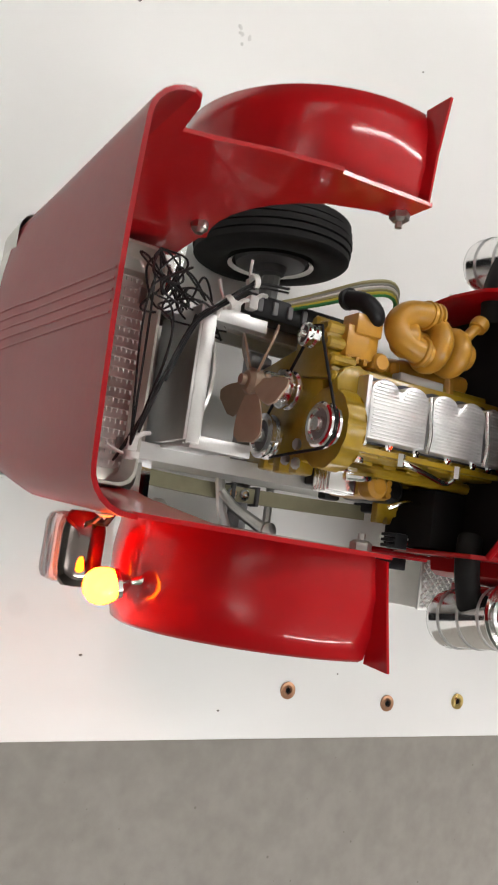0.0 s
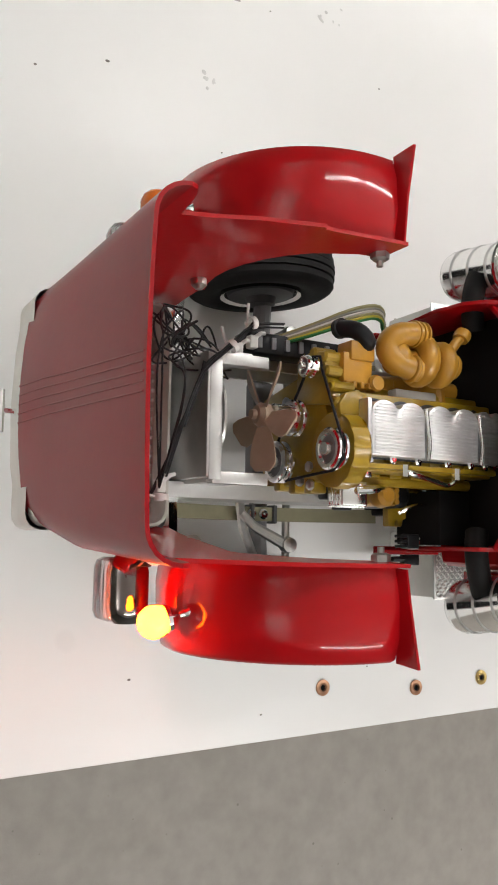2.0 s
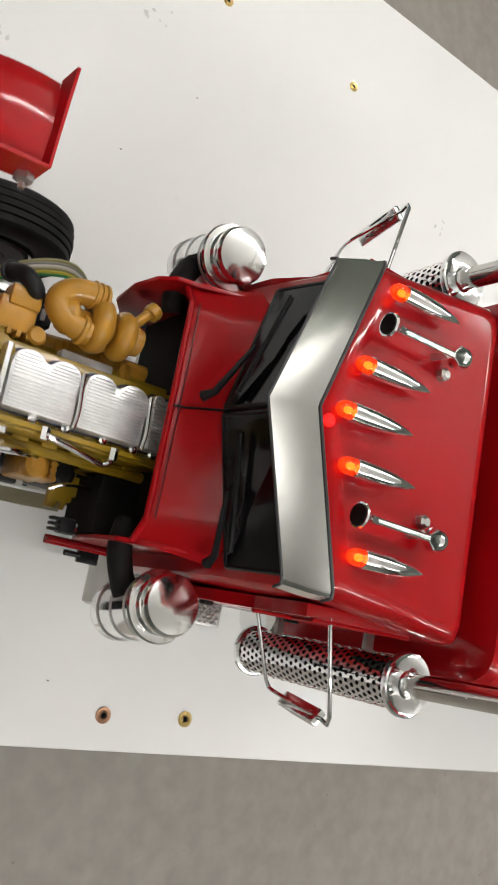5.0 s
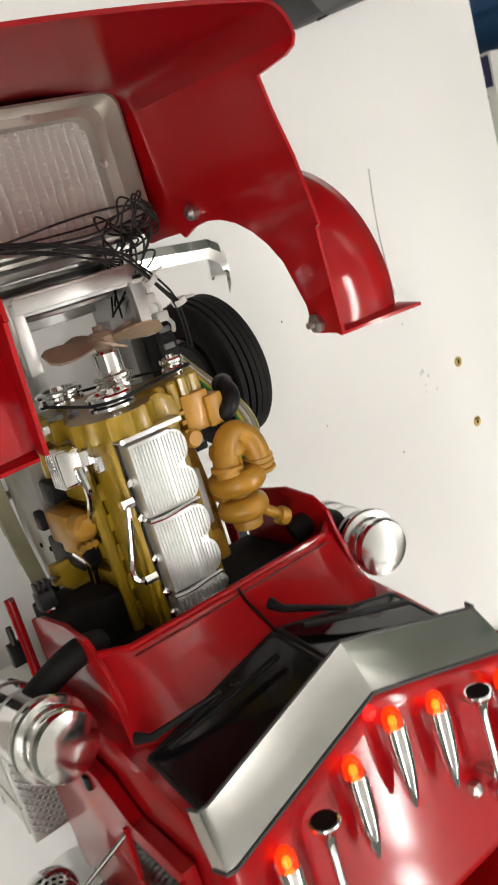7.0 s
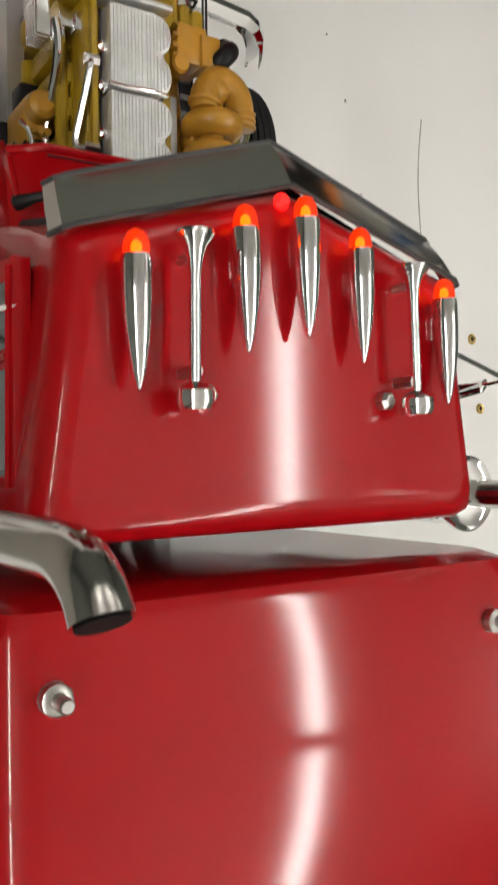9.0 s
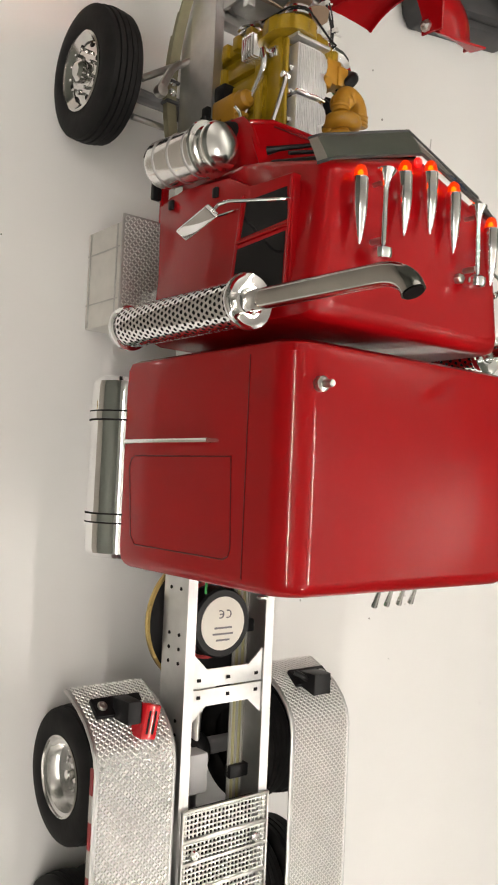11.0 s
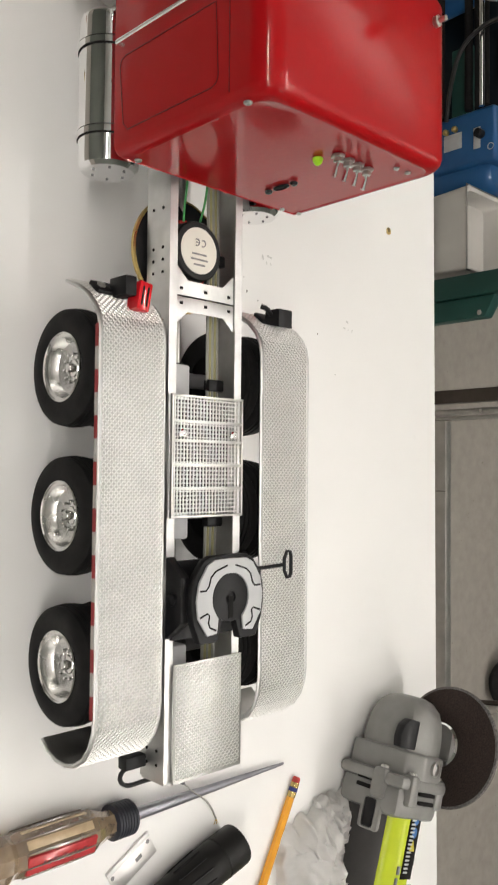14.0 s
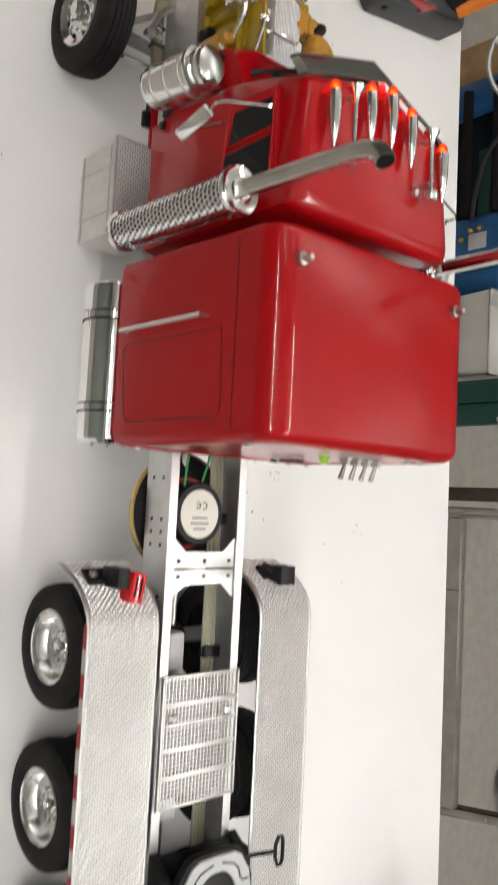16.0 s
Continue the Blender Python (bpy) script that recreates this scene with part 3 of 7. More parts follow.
# long rear fenders over the three axles
def fender_rows(x0, x1):
    pts = [(0.1455, 0.053), (0.1432, 0.059), (0.1392, 0.068), (0.1338, 0.077), (0.1265, 0.0845), (0.119, 0.0889), (0.111, 0.0905)]
    pts += [(0.111 - 0.0278 * k, 0.0905) for k in range(1, 8)]
    pts += [(-0.112, 0.0905), (-0.122, 0.0893), (-0.132, 0.0855), (-0.140, 0.079), (-0.1455, 0.070), (-0.148, 0.060), (-0.1475, 0.05), (-0.144, 0.041), (-0.138, 0.034)]
    return [[Vector((x0 + (x1 - x0) * j / 2, y, z)) for j in range(3)] for y, z in pts]


for s in (-1, 1):
    bm = bmesh.new()
    sheet(bm, fender_rows(s * 0.0427, s * 0.0902), 0.0012)
    fen = P("rear_fender", bm, TREAD, label="long bright tread-plate fender over three wheels")
    bm = bmesh.new()
    rows = fender_rows(s * 0.0427, s * 0.0902)
    sweep(bm, [row[2] for row in rows], 0.0011, 6)
    sweep(bm, [row[0] for row in rows], 0.0011, 6)
    pieces("rolled_edge", bm, ALU, fen)
    tread_bars("tread_bar", [(row[0].y + 0.0013 * (1 if row[0].y > 0.115 else -1 if row[0].y < -0.118 else 0), row[0].z + (0.0014 if row[0].z > 0.088 else 0.0006)) for row in rows], s * 0.0437, s * 0.0892, fen)
    for y in (0.105, -0.105):
        bm = bmesh.new()
        box(bm, s * 0.037, y, 0.068, 0.012, 0.006, 0.006, 0.001)
        P("fender_bracket", bm, BLACK, fen)
    if s < 0:
        bm, bw = bmesh.new(), bmesh.new()
        for k in range(17):
            box(bw if k % 2 else bm, s * 0.0914, 0.108 - 0.0135 * k, 0.0888, 0.0006, 0.0133, 0.0026)
        pieces("reflector_tape", bm, TAPE_RED, fen, "red reflective tape")
        pieces("reflector_tape", bw, TAPE_GREY, fen, "white reflective tape")
    # marker lamp on the front curve
    slope = T(s * 0.067, 0.1385, 0.0735) @ pose(0, 0, 0, -52, 0, 0)
    bm = bmesh.new()
    box(bm, s * 0.003, 0, 0.0015, 0.030, 0.012, 0.003, 0.0008, slope)
    lamp = P("marker_lamp", bm, BLACK, label="black marker lamp base on the fender")
    bm = bmesh.new()
    screw_head(bm, slope @ T(s * 0.013, 0, 0.003), 0.0028, 0.0016)
    P("lamp_screw", bm, STEEL, lamp)
    if s < 0:
        bm = bmesh.new()
        box(bm, -0.0700, 0.1400, 0.0840, 0.0085, 0.012, 0.017, 0.001)
        P("lamp_shell", bm, BLACK, lamp)
        bm = bmesh.new()
        box(bm, -0.0610, 0.1345, 0.0885, 0.0095, 0.0180, 0.0115, 0.0010, T(-0.061, 0.1345, 0) @ pose(0, 0, 0, 0, 0, -10) @ T(0.061, -0.1345, 0))
        P("lens", bm, RED_LENS, lamp, "red ribbed lamp lens")
        bm = bmesh.new()
        for x in (-0.0628, -0.0592):
            box(bm, x, 0.1345, 0.0943, 0.0012, 0.0120, 0.0006, 0.0002, T(-0.061, 0.1345, 0) @ pose(0, 0, 0, 0, 0, -10) @ T(0.061, -0.1345, 0))
        pieces("slot", bm, MATT_BLACK, lamp)
    else:
        bm = bmesh.new()
        box(bm, 0.0655, 0.144, 0.0845, 0.0135, 0.002, 0.0135, 0.0005)
        box(bm, 0.0655, 0.1385, 0.0910, 0.0135, 0.0125, 0.0012, 0.0003)
        for x in (0.0593, 0.0717):
            prism(bm, [(0.1445, 0.078), (0.1445, 0.0912), (0.132, 0.0912), (0.136, 0.078)], "x", x - 0.0006, x + 0.0006)
        P("lamp_hood", bm, BLACK, lamp, "black open lamp hood")
        bm = bmesh.new()
        sweep(bm, [(0.0585, 0.141, 0.084), (0.052, 0.1445, 0.086), (0.049, 0.146, 0.083)], 0.0018, 8, smooth=1)
        P("lamp_cable", bm, BLACK, lamp)


# wheels
def tyre_mesh(w, R=0.038, ri=0.0205, grooves=4):
    bm = bmesh.new()
    prof = [(ri, -w / 2 + 0.0025), (ri + 0.003, -w / 2 + 0.0005), (R * 0.76, -w / 2), (R * 0.9, -w / 2 + 0.0008), (R - 0.0018, -w / 2 + 0.002)]
    span = w - 0.005
    for k in range(grooves + 1):
        a, b = -span / 2 + span * k / (grooves + 1), -span / 2 + span * (k + 1) / (grooves + 1)
        prof += [(R - 0.0004 * abs(k - grooves / 2) ** 1.4, a + 0.0004), (R - 0.0004 * abs(k - grooves / 2) ** 1.4, b - 0.0004)]
        if k < grooves:
            prof += [(R - 0.0019, b - 0.0003), (R - 0.0019, b + 0.0003)]
    prof += [(R - 0.0018, w / 2 - 0.002), (R * 0.9, w / 2 - 0.0008), (R * 0.76, w / 2), (ri + 0.003, w / 2 - 0.0005), (ri, w / 2 - 0.0025)]
    lathe(bm, prof, pose(0, 0, 0, 0, 90, 0), 56, close=False)
    return bm


def build_wheel(name, rear, label):
    """Local x is the axle; the outer face looks to -x."""
    bm = bmesh.new()
    prof = [(0.0, -0.0060), (0.0022, -0.0060), (0.0029, -0.0052), (0.0032, -0.0026), (0.0055, -0.0022), (0.0062, -0.0012)] if rear else [(0.0, -0.014), (0.004, -0.0138), (0.006, -0.012), (0.0065, -0.0085), (0.0105, -0.008)]
    lathe(bm, [(r, -h) for r, h in prof] + [(0.006, -0.006 if rear else 0.004)], pose(0, 0, 0, 0, -90, 0), 24)
    hub = P(name, bm, POLISHED_RIM, label=label)
    bm = bmesh.new()
    if rear:
        prof = [(0.0212, 0.0112), (0.0222, 0.0107), (0.0218, 0.0098), (0.0204, 0.0094), (0.0194, 0.0086), (0.0186, 0.0050), (0.0168, 0.0022), (0.0125, 0.0010), (0.0060, 0.0014), (0.006, -0.0046), (0.0185, -0.005), (0.0205, -0.009), (0.0205, 0.008)]
    else:
        prof = [(0.021, 0.0112), (0.0222, 0.0106), (0.0205, 0.009), (0.0175, 0.007), (0.013, 0.0085), (0.0095, 0.0078), (0.009, 0.004), (0.0165, -0.002), (0.0185, -0.010), (0.0205, -0.0112), (0.0205, 0.008)]
    lathe(bm, prof, pose(0, 0, 0, 0, -90, 0), 48, close=False)
    P("rim", bm, DISH_ALU if rear else POLISHED_RIM, hub)
    bm = bmesh.new()
    z0, nr = (0.0010, 0.0090) if rear else (0.0085, 0.0118)
    for k in range(10):
        a = 2 * math.pi * k / 10
        lathe(bm, [(0.0011, 0), (0.0011, 0.0022), (0.0007, 0.0028), (0, 0.0028)], T(-z0, nr * math.cos(a), nr * math.sin(a)) @ pose(0, 0, 0, 0, -90, 0), 6)
    pieces("wheel_nut", bm, CHROME, hub)
    if not rear:
        bm = bmesh.new()
        for k in range(8):
            a = 2 * math.pi * (k + 0.5) / 8
            lathe(bm, [(0.0016, 0), (0.0016, 0.0004), (0, 0.0004)], T(-0.0079, 0.0155 * math.cos(a), 0.0155 * math.sin(a)) @ pose(0, 0, 0, 0, -90, 0), 12)
        pieces("hand_hole", bm, MATT_BLACK, hub)
    if not rear:
        bm = bmesh.new()
        lathe(bm, [(0.0, 0.016), (0.007, 0.0155), (0.008, 0.012), (0.0165, 0.011), (0.0172, 0.009), (0.0172, 0.002)], pose(0, 0, 0, 0, 90, 0), 28)
        P("brake_drum", bm, GREY_DARK, hub, "dark brake drum inside the wheel")
    P("tyre", tyre_mesh(0.0225), RUBBER, hub, "black rubber tyre with ribbed tread")
    if rear:
        bm = tyre_mesh(0.0225)
        bmesh.ops.translate(bm, verts=bm.verts[:], vec=(0.0255, 0, 0))
        P("inner_tyre", bm, RUBBER, hub)
    return hub


AXLE_Z = 0.038
w0 = build_wheel("rear_wheel", True, "chrome dished rear wheel with twin black tyres")
first = True
for y in (0.094, 0.0, -0.094):
    for s in (-1, 1):
        m = T(s * 0.0735, y, AXLE_Z) @ pose(0, 0, 0, 37 * y * 100 % 60, 0, 0 if s < 0 else 180)
        if first:
            w0.matrix_basis, first = m, False
        else:
            copy_thing(w0, m)
wf = build_wheel("front_wheel", False, "bright alloy front wheel with a black ribbed tyre")
wf.matrix_basis = T(-0.0835, 0.493, AXLE_Z) @ pose(0, 0, 0, 12, 0, 3)
copy_thing(wf, T(0.0845, 0.496, AXLE_Z) @ pose(0, 0, 0, 20, 0, 183))
bm = bmesh.new()
sweep(bm, [(-0.07, 0.493, 0.036), (-0.05, 0.493, 0.034), (0.05, 0.493, 0.034), (0.07, 0.493, 0.036)], 0.0045, 10)
box(bm, 0, 0.493, 0.034, 0.06, 0.012, 0.009, 0.002)
P("front_axle", bm, GREY_PLASTIC)
bm = bmesh.new()
sweep(bm, [(-0.058, 0.478, 0.036), (0.058, 0.478, 0.036)], 0.002, 8)
sweep(bm, [(-0.030, 0.515, 0.055), (-0.043, 0.508, 0.046), (-0.056, 0.50, 0.042)], 0.0022, 8)
pieces("steering_link", bm, STEEL, truck)

# ---- sleeper box ----
SY0, SY1, SX, SZ0, SZ1 = 0.2155, 0.3235, 0.0812, 0.088, 0.2165
bm = bmesh.new()
sec = []
R = 0.013
for s in (1, -1):
    for k in range(7):
        a = radians(90 * k / 6 if s > 0 else 90 + 90 * k / 6)
        sec.append((s * (SX - R) + R * math.cos(a), SZ1 - R + R * math.sin(a)))
crown = []
for x, z in sec:
    crown.append((x, z + 0.0008 * (1 - (x / SX) ** 2) if z > SZ1 - R else z))
sec = crown[:7] + [(0.0668, SZ1 + 0.00026), (0.045, SZ1 + 0.0006), (0.02, SZ1 + 0.0008), (-0.02, SZ1 + 0.0008), (-0.045, SZ1 + 0.0006), (-0.0668, SZ1 + 0.00026)] + crown[7:] + [(-SX, SZ0), (SX, SZ0)]
rings = []
for y, inset in ((SY0 + 0.0006, 0.0085), (SY0, 0.0075), (SY0 + 0.0005, 0.0049), (SY0 + 0.0022, 0.0022), (SY0 + 0.0046, 0.0006), (SY0 + 0.0074, 0.0), (SY1 - 0.006, 0.0), (SY1 - 0.002, 0.0016), (SY1, 0.006)):
    rings.append([bm.verts.new((x * (1 - inset / SX), y, SZ0 + (z - SZ0) * (1 - inset / (SZ1 - SZ0)) + (inset * 0.3 if z < 0.1 else 0))) for x, z in sec])
for a, b in zip(rings, rings[1:]):
    for k in range(len(sec)):
        bm.faces.new([a[k], a[(k + 1) % len(sec)], b[(k + 1) % len(sec)], b[k]])
bm.faces.new(rings[0])
bm.faces.new(rings[-1])
sleeper = P("sleeper_box", bm, RED, label="glossy red sleeper box with rounded roof edges", angle=28)
bm = bmesh.new()
for s in (-1, 1):
    box(bm, s * (SX + 0.0001), (SY0 + SY1) / 2, 0.1895, 0.0006, SY1 - SY0 - 0.012, 0.0005, 0.0002)
    sweep(bm, [(s * (SX + 0.00005), 0.2285, 0.102), (s * (SX + 0.00005), 0.2285, 0.176), (s * (SX + 0.00005), 0.23, 0.1795), (s * (SX + 0.00005), 0.2335, 0.181), (s * (SX + 0.00005), 0.2735, 0.179), (s * (SX + 0.00005), 0.2735, 0.099), (s * (SX + 0.00005), 0.272, 0.095), (s * (SX + 0.00005), 0.268, 0.0935), (s * (SX + 0.00005), 0.233, 0.0975)], 0.0004, 5, closed=True)
pieces("panel_seam", bm, SEAM, sleeper)
bm = bmesh.new()
for s in (-1, 1):
    sweep(bm, [(s * SX, 0.2805, 0.0965), (s * (SX + 0.0050), 0.2805, 0.0965), (s * (SX + 0.0050), 0.2805, 0.168), (s * SX, 0.2805, 0.168)], 0.0012, 8)
pieces("grab_handle", bm, BRUSHED, sleeper)
for x in (-0.066, 0.064):
    bm = bmesh.new()
    lathe(bm, [(0.0035, 0), (0.0035, 0.0006), (0.0022, 0.0007), (0.0034, 0.0008), (0.0034, 0.003), (0.0028, 0.0034), (0.0017, 0.0034), (0.0017, 0.008), (0.0013, 0.0085), (0, 0.0085)], T(x, 0.3045, SZ1 - 0.0001), 12)
    P("roof_bolt", bm, STEEL, sleeper, "steel bolt and nut standing on the roof")
# rear panel: screws, toggles, a green light and a small socket
by = SY0 - 0.0002
for x, z in ((-0.0765, 0.1985), (-0.069, 0.096), (0.0735, 0.0965), (0.050, 0.1985), (0.0605, 0.1995), (0.058, 0.0945)):
    bm = bmesh.new()
    screw_head(bm, T(x, by, z) @ pose(0, 0, 0, 90, 0, 0), 0.0018 if x > -0.06 else 0.0024)
    P("panel_screw", bm, STEEL, sleeper)
for k in range(4):
    x = 0.009 + 0.0098 * k
    bm = bmesh.new()
    z = 0.1865 - 0.0006 * k
    lathe(bm, [(0.0042, 0), (0.0042, 0.0014), (0.0028, 0.0016), (0.0028, 0.004), (0.0022, 0.0042), (0, 0.0042)], T(x, by, z) @ pose(0, 0, 0, 90, 0, 0), 6)
    tog = P("toggle_switch", bm, STEEL, sleeper, "small steel toggle switch")
    bm = bmesh.new()
    sweep(bm, [(x, by - 0.003, z), (x + 0.0002, by - 0.0085, z - 0.0022), (x + 0.0002, by - 0.012, z - 0.0036)], [0.0009, 0.0012, 0.0015], 8)
    P("lever", bm, CHROME, tog)
bm = bmesh.new()
lathe(bm, [(0.0032, 0), (0.0032, 0.001), (0.0024, 0.003), (0.001, 0.0042), (0, 0.0044)], T(0.0045, by, 0.1745) @ pose(0, 0, 0, 90, 0, 0), 16)
P("power_light", bm, GREEN_LED, sleeper, "lit green indicator light")
bm = bmesh.new()
for z in (0.114, 0.1365):
    screw_head(bm, T(0.0246, by, z) @ pose(0, 0, 0, 90, 0, 0), 0.0026, 0.002)
lathe(bm, [(0.0036, 0), (0.0036, 0.0012), (0.0028, 0.0014), (0.0028, 0.0004), (0, 0.0004)], T(0.0246, by, 0.1255) @ pose(0, 0, 0, 90, 0, 0) @ Matrix.Diagonal((0.8, 1.9, 1, 1)), 16)
pieces("charging_socket", bm, BLACK, sleeper)
bm = bmesh.new()
box(bm, 0, 0.272, 0.0842, 0.09, 0.10, 0.0072, 0.001)
P("sleeper_mount", bm, MATT_BLACK, sleeper)

# ---- cab ----
CY0, CZ = 0.3335, 0.2115
def cab_ring(z, half_r, half_f, y_side, y_mid, inset):
    h1, h2 = half_r - inset, half_f - inset
    y0 = CY0 + inset
    pts = [(-h1 + 0.006, y0), (0, y0), (h1 - 0.006, y0), (h1 - 0.001, y0 + 0.0018), (h1, y0 + 0.006), ((h1 + h2) / 2, (y0 + y_side) / 2), (h2, y_side - 0.003 - inset), (h2 - 0.002, y_side - inset), (0, y_mid - inset), (-h2 + 0.002, y_side - inset), (-h2, y_side - 0.003 - inset), (-(h1 + h2) / 2, (y0 + y_side) / 2), (-h1, y0 + 0.006), (-h1 + 0.001, y0 + 0.0018)]
    return [(x, y, z) for x, y in pts]


bm = bmesh.new()
levels = [cab_ring(0.083, 0.0655, 0.060, 0.417, 0.426, 0), cab_ring(0.150, 0.0675, 0.0605, 0.417, 0.427, 0), cab_ring(0.168, 0.068, 0.0605, 0.4135, 0.428, 0)]
for k in range(7):
    a = radians(90 * k / 6)
    i = 0.008 * (1 - math.cos(a))
    levels.append(cab_ring(CZ - 0.008 + 0.008 * math.sin(a), 0.068, 0.0605, 0.4045, 0.4215, i))
rings = [[bm.verts.new(p) for p in ring] for ring in levels]
for a, b in zip(rings, rings[1:]):
    for k in range(14):
        bm.faces.new([a[k], a[(k + 1) % 14], b[(k + 1) % 14], b[k]])
bm.faces.new(rings[0])
cap = bm.faces.new(rings[-1])
bmesh.ops.inset_region(bm, faces=[cap], thickness=0.002, depth=0.0)
bmesh.ops.inset_region(bm, faces=[cap], thickness=0.004, depth=0.0)
cab = P("cab", bm, RED, label="glossy red lorry cab with a split windscreen", angle=40)
# split windscreen
for s in (-1, 1):
    bm = bmesh.new()
    a, b = Vector((s * 0.0545, 0.4150, 0.166)), Vector((s * 0.0012, 0.4300, 0.1685))
    c, d = Vector((s * 0.0012, 0.4245, 0.2035)), Vector((s * 0.0545, 0.4075, 0.2005))
    n = (b - a).cross(d - a).normalized() * (-0.0006 * s)
    va = [bm.verts.new(p - n) for p in (a, b, c, d)] + [bm.verts.new(p + n) for p in (a, b, c, d)]
    for q in ((0, 1, 2, 3), (4, 5, 6, 7), (0, 1, 5, 4), (1, 2, 6, 5), (2, 3, 7, 6), (3, 0, 4, 7)):
        bm.faces.new([va[k] for k in q])
    P("windscreen_pane", bm, DARK_GLASS, cab, "dark tinted windscreen pane")
    bm = bmesh.new()
    for p, q in ((a, b), (b, c), (d, a)):
        sweep(bm, [p, q], 0.0011, 6)
    P("windscreen_seal", bm, BLACK, cab)
# side doors: window, quarter light, frame strips, hinges and handle
for s in (-1, 1):
    x = s * 0.0663
    door = None
    bm = bmesh.new()
    prism(bm, [(0.3425, 0.090), (0.4085, 0.088), (0.4125, 0.110), (0.4085, 0.150), (0.3995, 0.166), (0.399, 0.196), (0.3425, 0.197)], "x", s * 0.0625, s * 0.0672, bevel=0.0005)
    door = P("door", bm, RED, cab, "red cab door with a dark window")
    bm = bmesh.new()
    prism(bm, [(0.349, 0.156), (0.3715, 0.1585), (0.3735, 0.1925), (0.349, 0.1915)], "x", s * 0.0668, s * 0.0677)
    prism(bm, [(0.3765, 0.1605), (0.3935, 0.164), (0.3935, 0.1925), (0.3785, 0.1935)], "x", s * 0.0664, s * 0.0674)
    P("door_window", bm, DARK_GLASS, door, "dark tinted door window")
    bm = bmesh.new()
    sweep(bm, [(s * 0.0676, 0.3745, 0.157), (s * 0.0676, 0.3762, 0.194)], 0.0010, 6)
    sweep(bm, [(s * 0.0676, 0.3470, 0.154), (s * 0.0676, 0.3965, 0.1615)], 0.0010, 6)
    sweep(bm, [(s * 0.0677, 0.3465, 0.194), (s * 0.0677, 0.3965, 0.196)], 0.0009, 6)
    P("window_frame", bm, RED, door)
    bm = bmesh.new()
    box(bm, s * 0.0678, 0.4035, 0.1395, 0.0022, 0.005, 0.0038, 0.0006)
    box(bm, s * 0.0678, 0.4065, 0.1, 0.0022, 0.005, 0.0038, 0.0006)
    box(bm, s * 0.0680, 0.3500, 0.1275, 0.0024, 0.0075, 0.0036, 0.0008)
    pieces("door_fitting", bm, BLACK, door)
# cowl ahead of the windscreen, open to the front, black inside
bm = bmesh.new()
def cowl_rows():
    rows = []
    for y_c, y_s, z_c, z_s in ((0.4425, 0.4425, 0.1505, 0.1500), (0.4385, 0.4385, 0.1535, 0.1522), (0.4345, 0.430, 0.1605, 0.1560), (0.4285, 0.4150, 0.1690, 0.1655)):
        row = []
        for k in range(13):
            t = -1 + k / 6
            u = abs(t)
            half = 0.0512 + (0.4425 - y_s) * 0.16
            if u < 0.999:
                row.append(Vector((half * t, y_c + (y_s - y_c) * u, z_c + (z_s - z_c) * u - 0.004 * max(0, (u - 0.8) / 0.2) ** 2)))
            else:
                row.append(Vector((half * t, y_s, z_s - 0.0075)))
        rows.append(row)
    return rows


sheet(bm, cowl_rows(), 0.0012)
cowl = P("cowl", bm, RED, cab, "red cowl panel ahead of the windscreen", angle=50)
bm = bmesh.new()
for s, e in ((-1, 0.0), (1, 1.0)):
    prism(bm, [(0.4125, 0.086), (0.442 + 0.002 * e, 0.086), (0.4465 + 0.0065 * e, 0.1), (0.4485 + 0.0075 * e, 0.122), (0.4475 + 0.0065 * e, 0.138), (0.4445 + 0.004 * e, 0.1405 + 0.005 * e), (0.4405, 0.1455 + 0.002 * e), (0.418, 0.1575)], "x", s * 0.0515 - 0.0009, s * 0.0515 + 0.0009, bevel=0.0005)
pieces("cowl_side", bm, RED, cab)
bm = bmesh.new()
lip = cowl_rows()[0]
sweep(bm, [v + Vector((0, 0.0006, 0.0004)) for v in lip], 0.0013, 8)
P("cowl_lip", bm, RED, cab)
bm = bmesh.new()
sweep(bm, [v + Vector((0, -0.0022, 0.0019)) for v in lip[1:-1]], 0.00035, 5)
P("cowl_groove", bm, SEAM, cab)
bm = bmesh.new()
box(bm, 0, 0.4285, 0.117, 0.1, 0.003, 0.062, 0.0004)
box(bm, -0.038, 0.4385, 0.1, 0.024, 0.018, 0.03, 0.001)
pieces("firewall", bm, MATT_BLACK, cab)
bm = bmesh.new()
sweep(bm, [(0.0004, 0.4435, 0.1512), (0.0004, 0.4385, 0.1545), (0.0004, 0.4345, 0.1615), (0.0004, 0.429, 0.1698)], 0.0005, 6)
P("cowl_seam", bm, MATT_BLACK, cab)
for s in (-1, 1):
    bm = bmesh.new()
    sweep(bm, [(0.0045 if s > 0 else -0.055, 0.4372 if s > 0 else 0.4215, 0.1625), (0.006 if s > 0 else -0.052, 0.4355 if s > 0 else 0.422, 0.1675), (0.025 if s > 0 else -0.03, 0.428, 0.177)], [0.0022, 0.0014, 0.0009], 8)
    a = Vector((0.006, 0.4312, 0.1765)) if s > 0 else Vector((-0.05, 0.4190, 0.1725))
    b = Vector((0.046, 0.4205, 0.1835)) if s > 0 else Vector((-0.009, 0.4300, 0.181))
    sweep(bm, [a, b], 0.0011, 6)
    P("wiper", bm, BLACK, cab)
